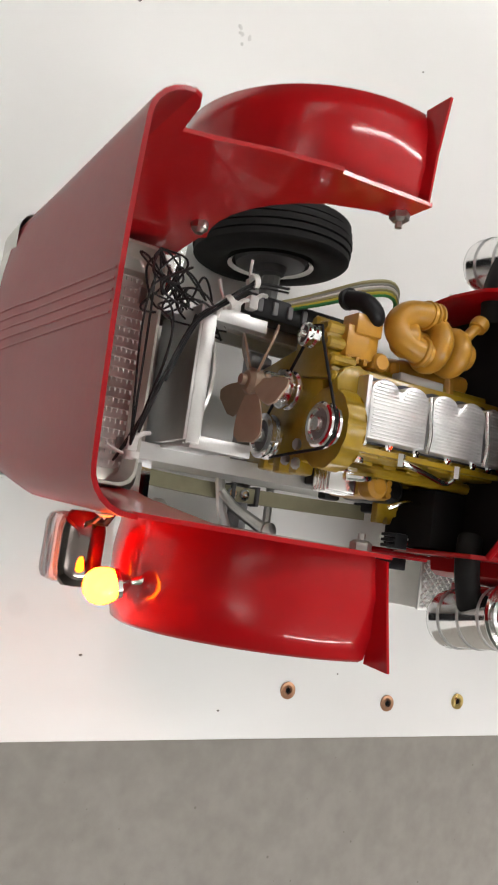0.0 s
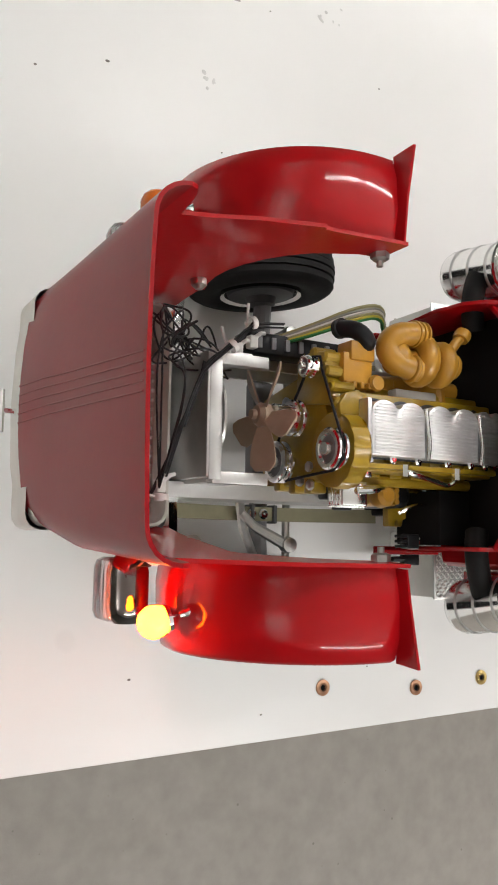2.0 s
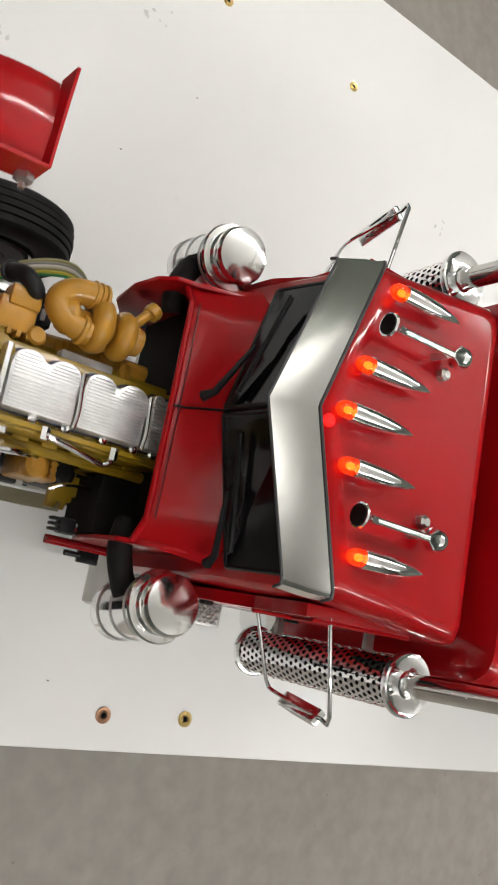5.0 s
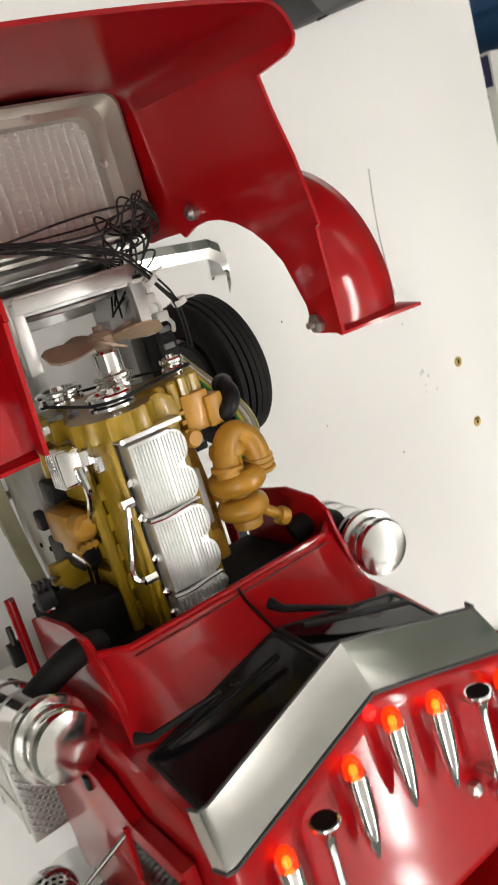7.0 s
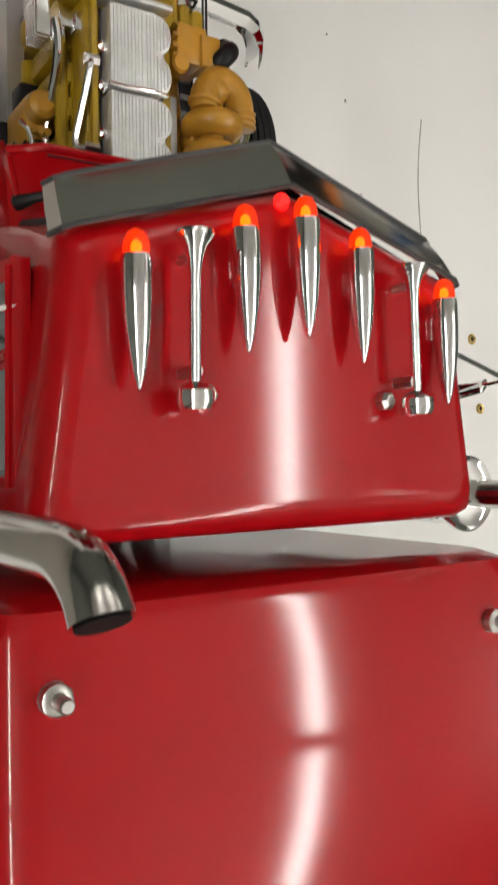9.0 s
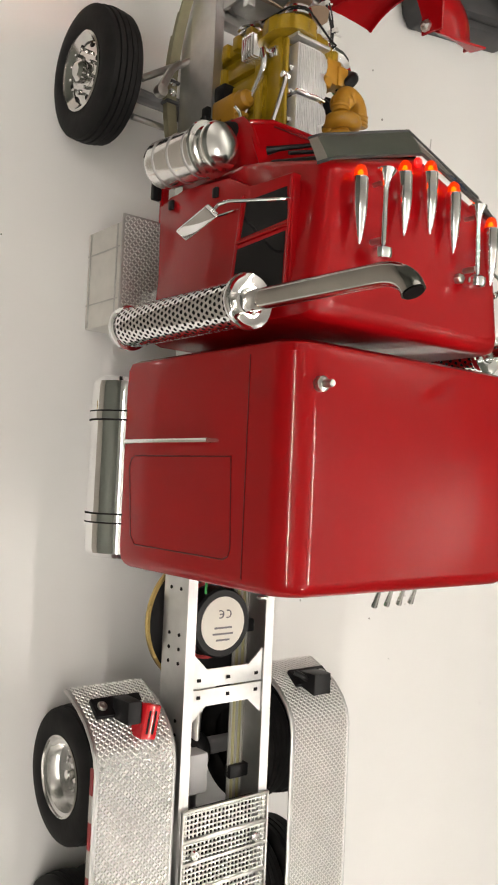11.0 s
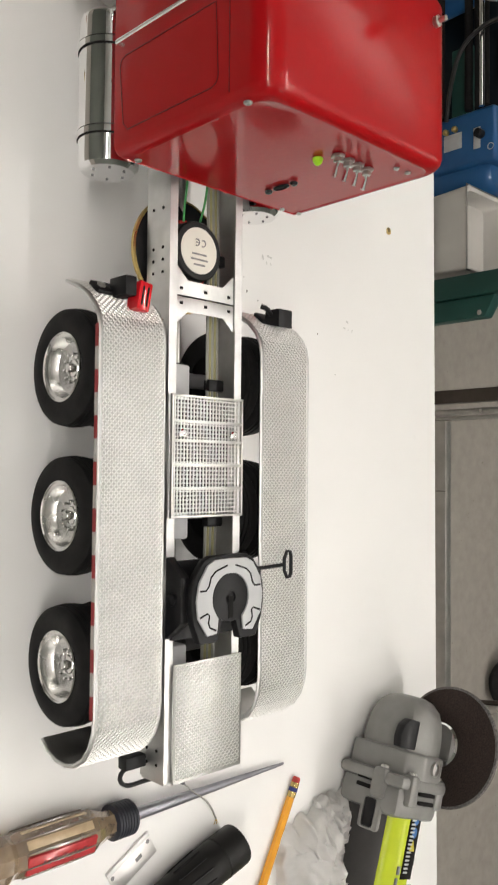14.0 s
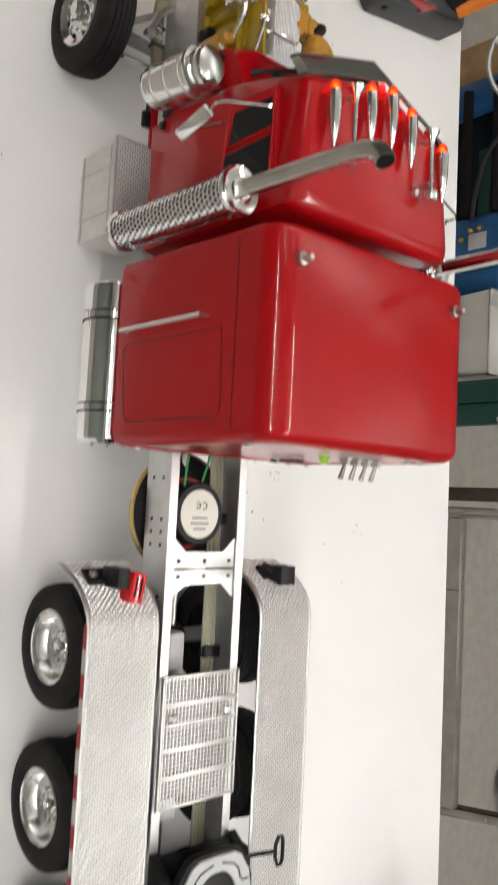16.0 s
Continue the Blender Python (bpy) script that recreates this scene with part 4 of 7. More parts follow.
# chrome sun visor
for s in (-1, 1):
    bm = bmesh.new()
    rows = [[Vector((s * 0.0, 0.4212, 0.2118)), Vector((s * 0.058, 0.4032, 0.2122)), Vector((s * 0.0605, 0.4022, 0.2108)), Vector((s * 0.0618, 0.4018, 0.2055))],
            [Vector((s * 0.0, 0.4285, 0.2078)), Vector((s * 0.0575, 0.4100, 0.2079)), Vector((s * 0.060, 0.4092, 0.2066)), Vector((s * 0.0613, 0.4088, 0.2017))],
            [Vector((s * 0.0, 0.4358, 0.2022)), Vector((s * 0.0563, 0.4172, 0.2022)), Vector((s * 0.0588, 0.4162, 0.2010)), Vector((s * 0.060, 0.4158, 0.1968))]]
    sheet(bm, rows, 0.0009)
    vis = P("sun_visor", bm, VISOR_METAL, cab, "mirror-bright split sun visor", angle=25)
    bm = bmesh.new()
    sweep(bm, rows[0], 0.0007, 6)
    sweep(bm, rows[2], 0.0006, 6)
    pieces("edge_bead", bm, GREY_DARK, vis)
# bullet marker lights and air horns on the roof
def bullet(x, y):
    bm = bmesh.new()
    L = 0.030
    m = T(x, y, CZ + 0.0046) @ pose(0, 0, 0, 90, 0, 0) @ pose(0, 0, 0, -1, 0, 0)
    lathe(bm, [(0.0034, 0.0), (0.0036, 0.001), (0.0036, 0.008), (0.0033, 0.014), (0.0026, 0.020), (0.0016, 0.0255), (0.0006, 0.029), (0, L)], m, 18)
    box(bm, x, y - 0.006, CZ + 0.001, 0.003, 0.010, 0.004, 0.0005)
    b = P("bullet_light", bm, CHROME, cab, "chrome bullet-shaped roof marker light")
    bm = bmesh.new()
    lathe(bm, [(0.0030, 0.0), (0.0031, -0.0016), (0.0028, -0.0036), (0.0019, -0.0052), (0.0008, -0.0059), (0, -0.006)], m, 18)
    P("lens", bm, AMBER_LIT, b, "glowing orange lens").visible_shadow = False
    bm = bmesh.new()
    lathe(bm, [(0.0, 0.0), (0.0007, -0.0004), (0.0009, -0.0014), (0.0007, -0.0026), (0, -0.0032)], m, 12)
    P("lamp_core", bm, FILAMENT, b)


for x, y in ((-0.0458, 0.3968), (-0.0172, 0.4066), (0.0008, 0.4115), (0.0185, 0.406), (0.0492, 0.3958)):
    bullet(x, y)
bm = bmesh.new()
lathe(bm, [(0.0022, 0), (0.0022, 0.001), (0.0014, 0.002), (0, 0.002)], T(-0.0035, 0.4165, CZ - 0.0002), 12)
P("clearance_light", bm, RED_LIT, cab, "glowing red clearance light")
for s in (-1, 1):
    x = s * 0.0335 + 0.001
    z = CZ + 0.0072
    bm = bmesh.new()
    m = T(x, 0.4025, z) @ pose(0, 0, 0, 90, 0, s * 1.0)
    lathe(bm, [(0.0044, -0.0008), (0.0046, 0.0), (0.0040, 0.001), (0.0026, 0.0028), (0.0018, 0.0055), (0.0014, 0.009), (0.0014, 0.033), (0.003, 0.034), (0.0043, 0.035), (0.0045, 0.0375), (0.0038, 0.0393), (0.002, 0.0402), (0, 0.0402)], m, 20)
    horn = P("air_horn", bm, CHROME, cab, "chrome trumpet air horn")
    bm = bmesh.new()
    lathe(bm, [(0.0037, -0.0008), (0.0037, -0.0011), (0, -0.0011)], m, 20)
    P("bell_mouth", bm, MATT_BLACK, horn)
    bm = bmesh.new()
    sweep(bm, [(x, 0.372, CZ - 0.001), (x, 0.372, z)], 0.0016, 8)
    sweep(bm, [(x, 0.398, CZ - 0.001), (x, 0.398, z)], 0.0011, 8)
    lathe(bm, [(0.0026, 0), (0.0026, 0.003), (0.0016, 0.004), (0, 0.004)], T(x - s * 0.0055 if s < 0 else x - 0.0055, 0.367, CZ - 0.0003), 6)
    pieces("stand", bm, STEEL, horn)
# mirrors on wire arms
for s in (-1, 1):
    bm = bmesh.new()
    sweep(bm, [(s * 0.066, 0.3875, 0.1955), (s * 0.0995, 0.3785, 0.1930), (s * 0.1025, 0.377, 0.1905), (s * 0.1015, 0.3765, 0.187)], 0.0008, 8)
    sweep(bm, [(s * 0.066, 0.3915, 0.157), (s * 0.0925, 0.3785, 0.1535), (s * 0.0955, 0.377, 0.1545), (s * 0.0965, 0.377, 0.158)], 0.0008, 8)
    sweep(bm, [(s * 0.0965, 0.377, 0.158), (s * 0.1015, 0.3765, 0.187)], 0.0008, 8)
    arm = P("mirror_arm", bm, CHROME, cab)
    bm = bmesh.new()
    box(bm, 0, 0, 0, 0.0065, 0.0030, 0.027, 0.0008, T(s * 0.1, 0.374, 0.1715) @ pose(0, 0, 0, -4, s * 10, s * 35))
    P("mirror_head", bm, CHROME, arm, "small chrome door mirror")

# ---- exhaust stacks, air cleaners, tanks, steps (both sides) ----
for s in (-1, 1):
    bm = bmesh.new()
    cx, cy = s * 0.0845, 0.3395
    lathe(bm, [(0.0088, 0.092), (0.0092, 0.0925), (0.0092, 0.188), (0.0088, 0.189)], T(cx, cy, 0), 28)
    muf = P("muffler", bm, MATT_BLACK, label="upright muffler behind a perforated chrome heat shield")
    bm = bmesh.new()
    rr, z0, z1, cols, rows = 0.0104, 0.0925, 0.188, 22, 30
    da, dz = 2 * math.pi / cols, (z1 - z0) / rows

    def at(a, z):
        return bm.verts.new((cx + rr * math.cos(a), cy + rr * math.sin(a), z))

    for i in range(rows):
        for j in range(cols):
            a0, zz = da * (j + 0.5 * (i % 2)), z0 + dz * (i + 0.5)
            outer = [at(a0 + u * da / 2, zz + w * dz / 2) for u, w in ((-1, -1), (0, -1), (1, -1), (1, 0), (1, 1), (0, 1), (-1, 1), (-1, 0))]
            inner = [at(a0 + u * da / 2, zz + w * dz / 2) for u, w in ((-0.45, -0.45), (0, -0.72), (0.45, -0.45), (0.7, 0), (0.45, 0.45), (0, 0.72), (-0.45, 0.45), (-0.7, 0))]
            for k in range(8):
                bm.faces.new([outer[k], outer[(k + 1) % 8], inner[(k + 1) % 8], inner[k]])
    bmesh.ops.remove_doubles(bm, verts=bm.verts[:], dist=0.00002)
    P("heat_shield", bm, CHROME, muf, "perforated chrome heat shield")
    bm = bmesh.new()
    lathe(bm, [(0.0108, 0.188), (0.0120, 0.1884), (0.0125, 0.1893), (0.0125, 0.1912), (0.0119, 0.1918), (0.0110, 0.1914), (0.0100, 0.1910), (0.0055, 0.1912), (0.0050, 0.1935)], T(cx, cy, 0), 32)
    lathe(bm, [(0.0112, 0.090), (0.0118, 0.0905), (0.0118, 0.0925), (0.011, 0.093)], T(cx, cy, 0), 32)
    pieces("end_ring", bm, CHROME, muf)
    bm = bmesh.new()
    path = [(cx, cy, 0.191), (cx - s * 0.0025, cy, 0.262), (cx - s * 0.0028, cy - 0.0006, 0.268), (cx - s * 0.003, cy - 0.0025, 0.273), (cx - s * 0.0032, cy - 0.0055, 0.2765), (cx - s * 0.0033, cy - 0.0085, 0.278)]
    sweep(bm, path, 0.0046, 18, smooth=1)
    st = P("exhaust_pipe", bm, PIPE_CHROME, muf, "chrome exhaust stack with a bent tip")
    bm = bmesh.new()
    d = (Vector(path[-1]) - Vector(path[-2])).normalized()
    q = Vector(path[-1]) + d * 0.0002
    lathe(bm, [(0.0039, 0), (0.0039, 0.0003), (0, 0.0003)], Matrix.Translation(q) @ d.to_track_quat("Z", "Y").to_matrix().to_4x4(), 18)
    P("stack_bore", bm, MATT_BLACK, st)
    bm = bmesh.new()
    for z in (0.105, 0.165):
        box(bm, s * 0.0735, 0.338, z, 0.016, 0.004, 0.003, 0.0004)
    pieces("muffler_bracket", bm, STEEL, muf)
    # air cleaner: banded drum with a domed cap, leaning out a little at the foot
    ax = T(s * 0.0775, 0.4235, 0.106) @ pose(0, 0, 0, 0, -s * 8, 0)
    bm = bmesh.new()
    lathe(bm, [(0.0, -0.006), (0.008, -0.0055), (0.0112, -0.003), (0.0122, 0.0), (0.0122, 0.032)], ax, 32)
    drum = P("air_cleaner", bm, BRUSHED, label="bright air cleaner drum with a domed cap")
    bm = bmesh.new()
    for h in (0.005, 0.016, 0.027):
        lathe(bm, [(0.01225, h - 0.0008), (0.0125, h - 0.0005), (0.0125, h + 0.0005), (0.01225, h + 0.0008)], ax, 32, close=False)
    pieces("band", bm, ALU, drum)
    bm = bmesh.new()
    lathe(bm, [(0.0122, 0.032), (0.0138, 0.0322), (0.0143, 0.0332), (0.0138, 0.0342), (0.0112, 0.0346), (0.0104, 0.0355), (0.0102, 0.0388), (0.0116, 0.0392), (0.0121, 0.0404), (0.0119, 0.0420), (0.0110, 0.0432), (0.0080, 0.0441), (0.004, 0.0446), (0, 0.0447)], ax, 40)
    P("domed_cap", bm, BRUSHED, drum, "polished domed cap")
    bm = bmesh.new()
    sweep(bm, [(s * 0.0745, 0.4270, 0.120), (s * 0.0690, 0.4330, 0.125), (s * 0.0590, 0.4395, 0.129), (s * 0.0515, 0.4420, 0.131), (s * 0.0440, 0.4395, 0.129)], 0.0049, 14, smooth=2)
    pieces("intake_hose", bm, RUBBER, drum)
    # fuel tank: chrome drum with straps
    bm = bmesh.new()
    tm = T(s * 0.0555, 0.2675, 0.058) @ pose(0, 0, 0, 90, 0, 0)
    lathe(bm, [(0.0, -0.0495), (0.0165, -0.0495), (0.019, -0.047), (0.0195, -0.044), (0.0195, 0.044), (0.019, 0.047), (0.0165, 0.0495), (0, 0.0495)], T(s * 0.009, 0, 0) @ tm, 36)
    tank = P("fuel_tank", bm, CHROME, label="polished cylindrical fuel tank with bright straps")
    bm = bmesh.new()
    for y in (-0.028, 0.028):
        lathe(bm, [(0.0197, y - 0.0022), (0.0205, y - 0.002), (0.0205, y + 0.002), (0.0197, y + 0.0022)], T(s * 0.009, 0, 0) @ tm, 36, close=False)
    pieces("tank_strap", bm, CHROME, tank)
    bm = bmesh.new()
    for y in (-0.0305, -0.0255, 0.0255, 0.0305):
        lathe(bm, [(0.0197, y - 0.0004), (0.0201, y - 0.0003), (0.0201, y + 0.0003), (0.0197, y + 0.0004)], T(s * 0.009, 0, 0) @ tm, 36, close=False)
    pieces("strap_edge", bm, MATT_BLACK, tank)
    bm = bmesh.new()
    for a in range(6):
        lathe(bm, [(0.0009, 0), (0.0009, 0.0004), (0, 0.0004)], T(s * 0.0645 + 0.011 * math.cos(a * 1.047), 0.2178, 0.058 + 0.011 * math.sin(a * 1.047)) @ pose(0, 0, 0, 90, 0, 0), 8)
    pieces("end_rivet", bm, GREY_PLASTIC, tank)
    # battery and step box
    bm = bmesh.new()
    box(bm, s * 0.060, 0.3755, 0.0455, 0.034, 0.057, 0.039, 0.0012)
    stp = P("step_box", bm, BOX_METAL, label="aluminium step box with a tread-plate top")
    bm = bmesh.new()
    box(bm, s * 0.0605, 0.377, 0.0660, 0.034, 0.062, 0.0014, 0.0004)
    tp = P("tread_top", bm, TREAD, stp)
    bm = bmesh.new()
    for y in (0.361, 0.390):
        box(bm, s * 0.0773, y, 0.0455, 0.0006, 0.0006, 0.036)
    for z in (0.0300, 0.0610):
        box(bm, s * 0.0773, 0.3755, z, 0.0008, 0.055, 0.0008)
    pieces("box_seam", bm, STEEL, stp)
    tread_bars("tread_bar", [(0.4070, 0.0669), (0.347, 0.0669)], s * 0.0445, s * 0.0765, tp)
    bm = bmesh.new()
    box(bm, s * 0.056, 0.355, 0.072, 0.006, 0.024, 0.010, 0.001)
    sweep(bm, [(s * 0.058, 0.345, 0.08), (s * 0.058, 0.368, 0.08)], 0.0018, 8)
    pieces("step_rail", bm, CHROME, stp)
    bm = bmesh.new()
    box(bm, s * 0.0530, 0.427, 0.068, 0.004, 0.040, 0.0022, 0.0005)
    box(bm, s * 0.0530, 0.427, 0.0705, 0.0016, 0.040, 0.004, 0.0004)
    br = P("cab_bracket", bm, RED, label="red painted cab bracket")
    bm = bmesh.new()
    box(bm, s * 0.0575, 0.4245, 0.0672, 0.0055, 0.010, 0.0035, 0.0006)
    sweep(bm, [(s * 0.0572, 0.429, 0.068), (s * 0.0572, 0.4365, 0.0685)], 0.0013, 8)
    P("bracket_block", bm, BLACK, br)

# ---- front: bumper, radiator, cross beams ----
bm = bmesh.new()
rows = []
for x, y in ((-0.0905, 0.540), (-0.0915, 0.549), (-0.089, 0.5545), (-0.084, 0.5575), (-0.05, 0.5605), (0, 0.562), (0.05, 0.5605), (0.084, 0.5575), (0.089, 0.5545), (0.0915, 0.549), (0.0905, 0.540)):
    rows.append([Vector((x * 0.97, y - 0.0085, 0.0690)), Vector((x * 0.985, y - 0.004, 0.0705)), Vector((x, y, 0.0685)), Vector((x, y, 0.0570)), Vector((x, y - 0.0015, 0.0555))])
sheet(bm, rows, 0.0012)
P("front_bumper", bm, CHROME, label="chrome front bumper with wrapped ends", angle=40)
bm = bmesh.new()
box(bm, 0, 0.548, 0.060, 0.058, 0.012, 0.010, 0.001)
box(bm, 0, 0.5655, 0.074, 0.084, 0.006, 0.006, 0.0008)
box(bm, 0, 0.575, 0.068, 0.078, 0.004, 0.005, 0.0008)
pieces("front_crossbeam", bm, ALU, truck)
bm = bmesh.new()
box(bm, 0, 0.5555, 0.083, 0.050, 0.0035, 0.046, 0.0005)
box(bm, -0.025, 0.542, 0.1035, 0.0050, 0.025, 0.005, 0.0005)
box(bm, 0.0225, 0.542, 0.1035, 0.0050, 0.025, 0.005, 0.0005)
box(bm, 0.0, 0.5535, 0.1045, 0.052, 0.0055, 0.0035, 0.0005)
box(bm, -0.0255, 0.546, 0.083, 0.0025, 0.018, 0.045, 0.0005)
box(bm, 0.0245, 0.546, 0.083, 0.0025, 0.018, 0.045, 0.0005)
rad = pieces("radiator", bm, ALU, truck, "bare aluminium radiator frame behind the fan")[0]
bm = bmesh.new()
box(bm, 0, 0.5515, 0.083, 0.0475, 0.004, 0.042, 0.0004)
P("radiator_core", bm, ALU, rad, "flat brushed shroud plate")
bm = bmesh.new()
lathe(bm, [(0.0200, 0), (0.0212, 0.0004), (0.0212, 0.0016), (0.0200, 0.002), (0.0192, 0.0016), (0.0192, 0.0004)], T(0.0005, 0.5492, 0.0835) @ pose(0, 0, 0, 90, 0, 0), 36, close=False)
P("fan_ring", bm, STEEL, rad)
OLIVE = mat("olive_spring_steel", (0.27, 0.25, 0.16), 0.42, metal=0.5, var=0.1, scale=120)
for s in (-1, 1):
    for k in range(3):
        bm = bmesh.new()
        rows = []
        for j in range(17):
            u = -1 + j / 8
            y = 0.4975 + u * (0.057 - 0.012 * k)
            z = 0.0585 - 0.0012 + 0.0165 * ((y - 0.4975) / 0.057) ** 2 - 0.0135 - 0.0017 * k
            rows.append([Vector((s * 0.0365 + 0.0033 * w, y, z)) for w in (-1, 0, 1)])
        sheet(bm, rows, 0.0014)
        if k == 0:
            side_plate = P("front_leaf_spring", bm, OLIVE, label="bowed olive steel leaf spring under the rail")
        else:
            P("leaf", bm, OLIVE, side_plate)
    bm = bmesh.new()
    for y in (0.503, 0.4905):
        box(bm, s * 0.0365, y, 0.0435, 0.0088, 0.0018, 0.0075, 0.0004)
    pieces("spring_clamp", bm, GREY_DARK, side_plate)
    bm = bmesh.new()
    box(bm, s * 0.0335, 0.5555, 0.0600, 0.0055, 0.006, 0.012, 0.0012)
    box(bm, s * 0.0335, 0.4400, 0.0600, 0.0055, 0.006, 0.012, 0.0012)
    pieces("spring_shackle", bm, BLACK, side_plate)
    bm = bmesh.new()
    prism(bm, [(0.43, 0.046), (0.556, 0.046), (0.5725, 0.0568), (0.5725, 0.0575), (0.43, 0.0575)], "x", s * 0.0308 - 0.0008, s * 0.0308 + 0.0008, bevel=0.0003)
    P("frame_plate", bm, ALU, label="deep aluminium side plate under the front rail")
bm = bmesh.new()
for y in (0.503, 0.4965):
    for s in (-1, 1):
        lathe(bm, [(0.0026, 0), (0.0026, 0.0012), (0.0018, 0.002), (0.0006, 0.002), (0, 0.0012)], T(s * 0.0365, y, 0.0448), 12)
pieces("bracket_screw", bm, CHROME, side_plate)

# ---- engine ----
bm = bmesh.new()
prism(bm, [(0.428, 0.062), (0.507, 0.062), (0.507, 0.120), (0.428, 0.120)], "x", -0.0205, 0.0150, bevel=0.0015)
prism(bm, [(0.430, 0.1175), (0.505, 0.1175), (0.505, 0.1285), (0.430, 0.1285)], "x", -0.0212, 0.0105, bevel=0.001)
eng = P("engine", bm, YELLOW, label="yellow model diesel engine with silver valve covers")
for k in range(6):
    y = 0.437 + 0.0118 * k
    bm = bmesh.new()
    prism(bm, [(-0.0245, 0.072), (-0.020, 0.070), (-0.020, 0.116), (-0.0222, 0.116), (-0.0245, 0.104)], "y", y - 0.0034, y + 0.0034, bevel=0.0008)
    P("block_rib", bm, YELLOW, eng)
    bm = bmesh.new()
    box(bm, -0.0185, y + 0.0015, 0.1265, 0.0052, 0.0062, 0.0055, 0.001)
    lathe(bm, [(0.0014, 0), (0.0014, 0.0016), (0, 0.0018)], T(-0.0185, y + 0.0015, 0.129), 6)
    P("rocker_boss", bm, YELLOW, eng)
bm = bmesh.new()
sweep(bm, [(-0.0235, 0.43, 0.1135), (-0.0235, 0.504, 0.1135)], 0.0024, 10)
sweep(bm, [(-0.0245, 0.432, 0.083), (-0.0245, 0.5, 0.083)], 0.0028, 10)
box(bm, -0.019, 0.467, 0.1305, 0.0022, 0.073, 0.003, 0.0005)
pieces("side_gallery", bm, YELLOW, eng)


# three valve covers: a straight edge to the left, two rounded lobes each to the right
def cover(y0, y1):
    L = y1 - y0
    pts = [(-0.0155, y0 + 0.0008), (-0.0155, y1 - 0.0008), (0.0002, y1 - 0.0008)]
    for k in range(2):
        c = y1 - L * (0.26 + 0.48 * k)
        for a in range(75, -76, -15):
            pts.append((0.0002 + 0.0066 * math.cos(radians(a)) ** 0.7, c + L * 0.225 * math.sin(radians(a)) / math.sin(radians(75))))
    pts += [(0.0002, y0 + 0.0008)]
    bm = bmesh.new()
    prism(bm, pts, "z", 0.1285, 0.1365, bevel=0.0007)
    gk = bmesh.new()
    prism(gk, [(-0.0084 + (x + 0.0084) * 1.10, (y0 + y1) / 2 + (y - (y0 + y1) / 2) * 1.035) for x, y in pts], "z", 0.1268, 0.1293)
    c = P("valve_cover", bm, ALU_PALE, eng, "silver ribbed valve cover with two rounded lobes")
    P("cover_gasket", gk, GREY_DARK, c, "dark gasket under the cover")
    for k in range(9):
        bm = bmesh.new()
        box(bm, -0.0143 + 0.00125 * k, (y0 + y1) / 2, 0.1367, 0.0005, L - 0.004, 0.0009, 0.0002)
        P("cover_rib", bm, ALU_PALE, c)
    for k in range(7):
        x = -0.0025 + 0.00125 * k
        if x < 0.001:
            bm = bmesh.new()
            box(bm, x, (y0 + y1) / 2, 0.1367, 0.0005, L - 0.004, 0.0009, 0.0002)
            P("cover_rib", bm, ALU_PALE, c)
        else:
            for j in range(2):
                bm = bmesh.new()
                box(bm, x, y1 - L * (0.26 + 0.48 * j), 0.1367, 0.0005, L * 0.42 * (1 - ((x - 0.0002) / 0.0075) ** 2), 0.0009, 0.0002)
                P("cover_rib", bm, ALU_PALE, c)
    for y in (y0 + 0.0012, (y0 + y1) / 2):
        bm = bmesh.new()
        lathe(bm, [(0.0019, 0), (0.0019, 0.0028), (0.0011, 0.0034), (0.0004, 0.0034), (0, 0.0028)], T(-0.0163, y, 0.1298), 10)
        P("cover_bolt", bm, CHROME, c)


cover(0.473, 0.5015)
cover(0.4443, 0.4728)
cover(0.430, 0.4441)
for y in (0.4729, 0.4442):
    bm = bmesh.new()
    sweep(bm, [(-0.0165, y + 0.0004, 0.1372), (-0.010, y - 0.0002, 0.1379), (-0.002, y + 0.0008, 0.1378), (0.0045, y + 0.0006, 0.1368)], 0.0008, 8, smooth=2)
    P("cover_clip", bm, BRUSHED, eng)
bm = bmesh.new()
prism(bm, [(-0.0172, 0.1385), (0.0065, 0.1385), (0.0065, 0.116), (-0.0172, 0.116)], "y", 0.5022, 0.5042, bevel=0.0004)
sweep(bm, [(-0.0178, 0.5032, 0.139), (-0.0182, 0.5032, 0.120)], 0.0011, 8)
P("head_plate", bm, ALU, eng)
# timing case: scalloped housing behind the top pulley, lower plate, side housing
bm = bmesh.new()
pts = []
for k in range(36):
    a = 2 * math.pi * k / 36
    r = 0.0142 + (0.0013 if k % 3 == 0 else 0)
    pts.append((-0.0135 + r * math.cos(a), 0.1265 + r * 0.98 * math.sin(a)))
prism(bm, pts, "y", 0.5045, 0.5125, bevel=0.0008)
prism(bm, [(-0.0265, 0.070), (0.014, 0.070), (0.020, 0.100), (0.012, 0.118), (-0.006, 0.124), (-0.0255, 0.116)], "y", 0.5055, 0.5118, bevel=0.0015)
for x, z in ((-0.027, 0.110), (-0.0265, 0.098), (-0.025, 0.086)):
    box(bm, x, 0.5095, z, 0.006, 0.008, 0.0055, 0.001)
pieces("timing_case", bm, YELLOW, eng)
bm = bmesh.new()
prism(bm, [(0.008, 0.100), (0.025, 0.102), (0.0285, 0.110), (0.0272, 0.1195), (0.0225, 0.1235), (0.0165, 0.1225), (0.0125, 0.1265), (0.004, 0.1290)], "y", 0.5045, 0.5135, bevel=0.0012)
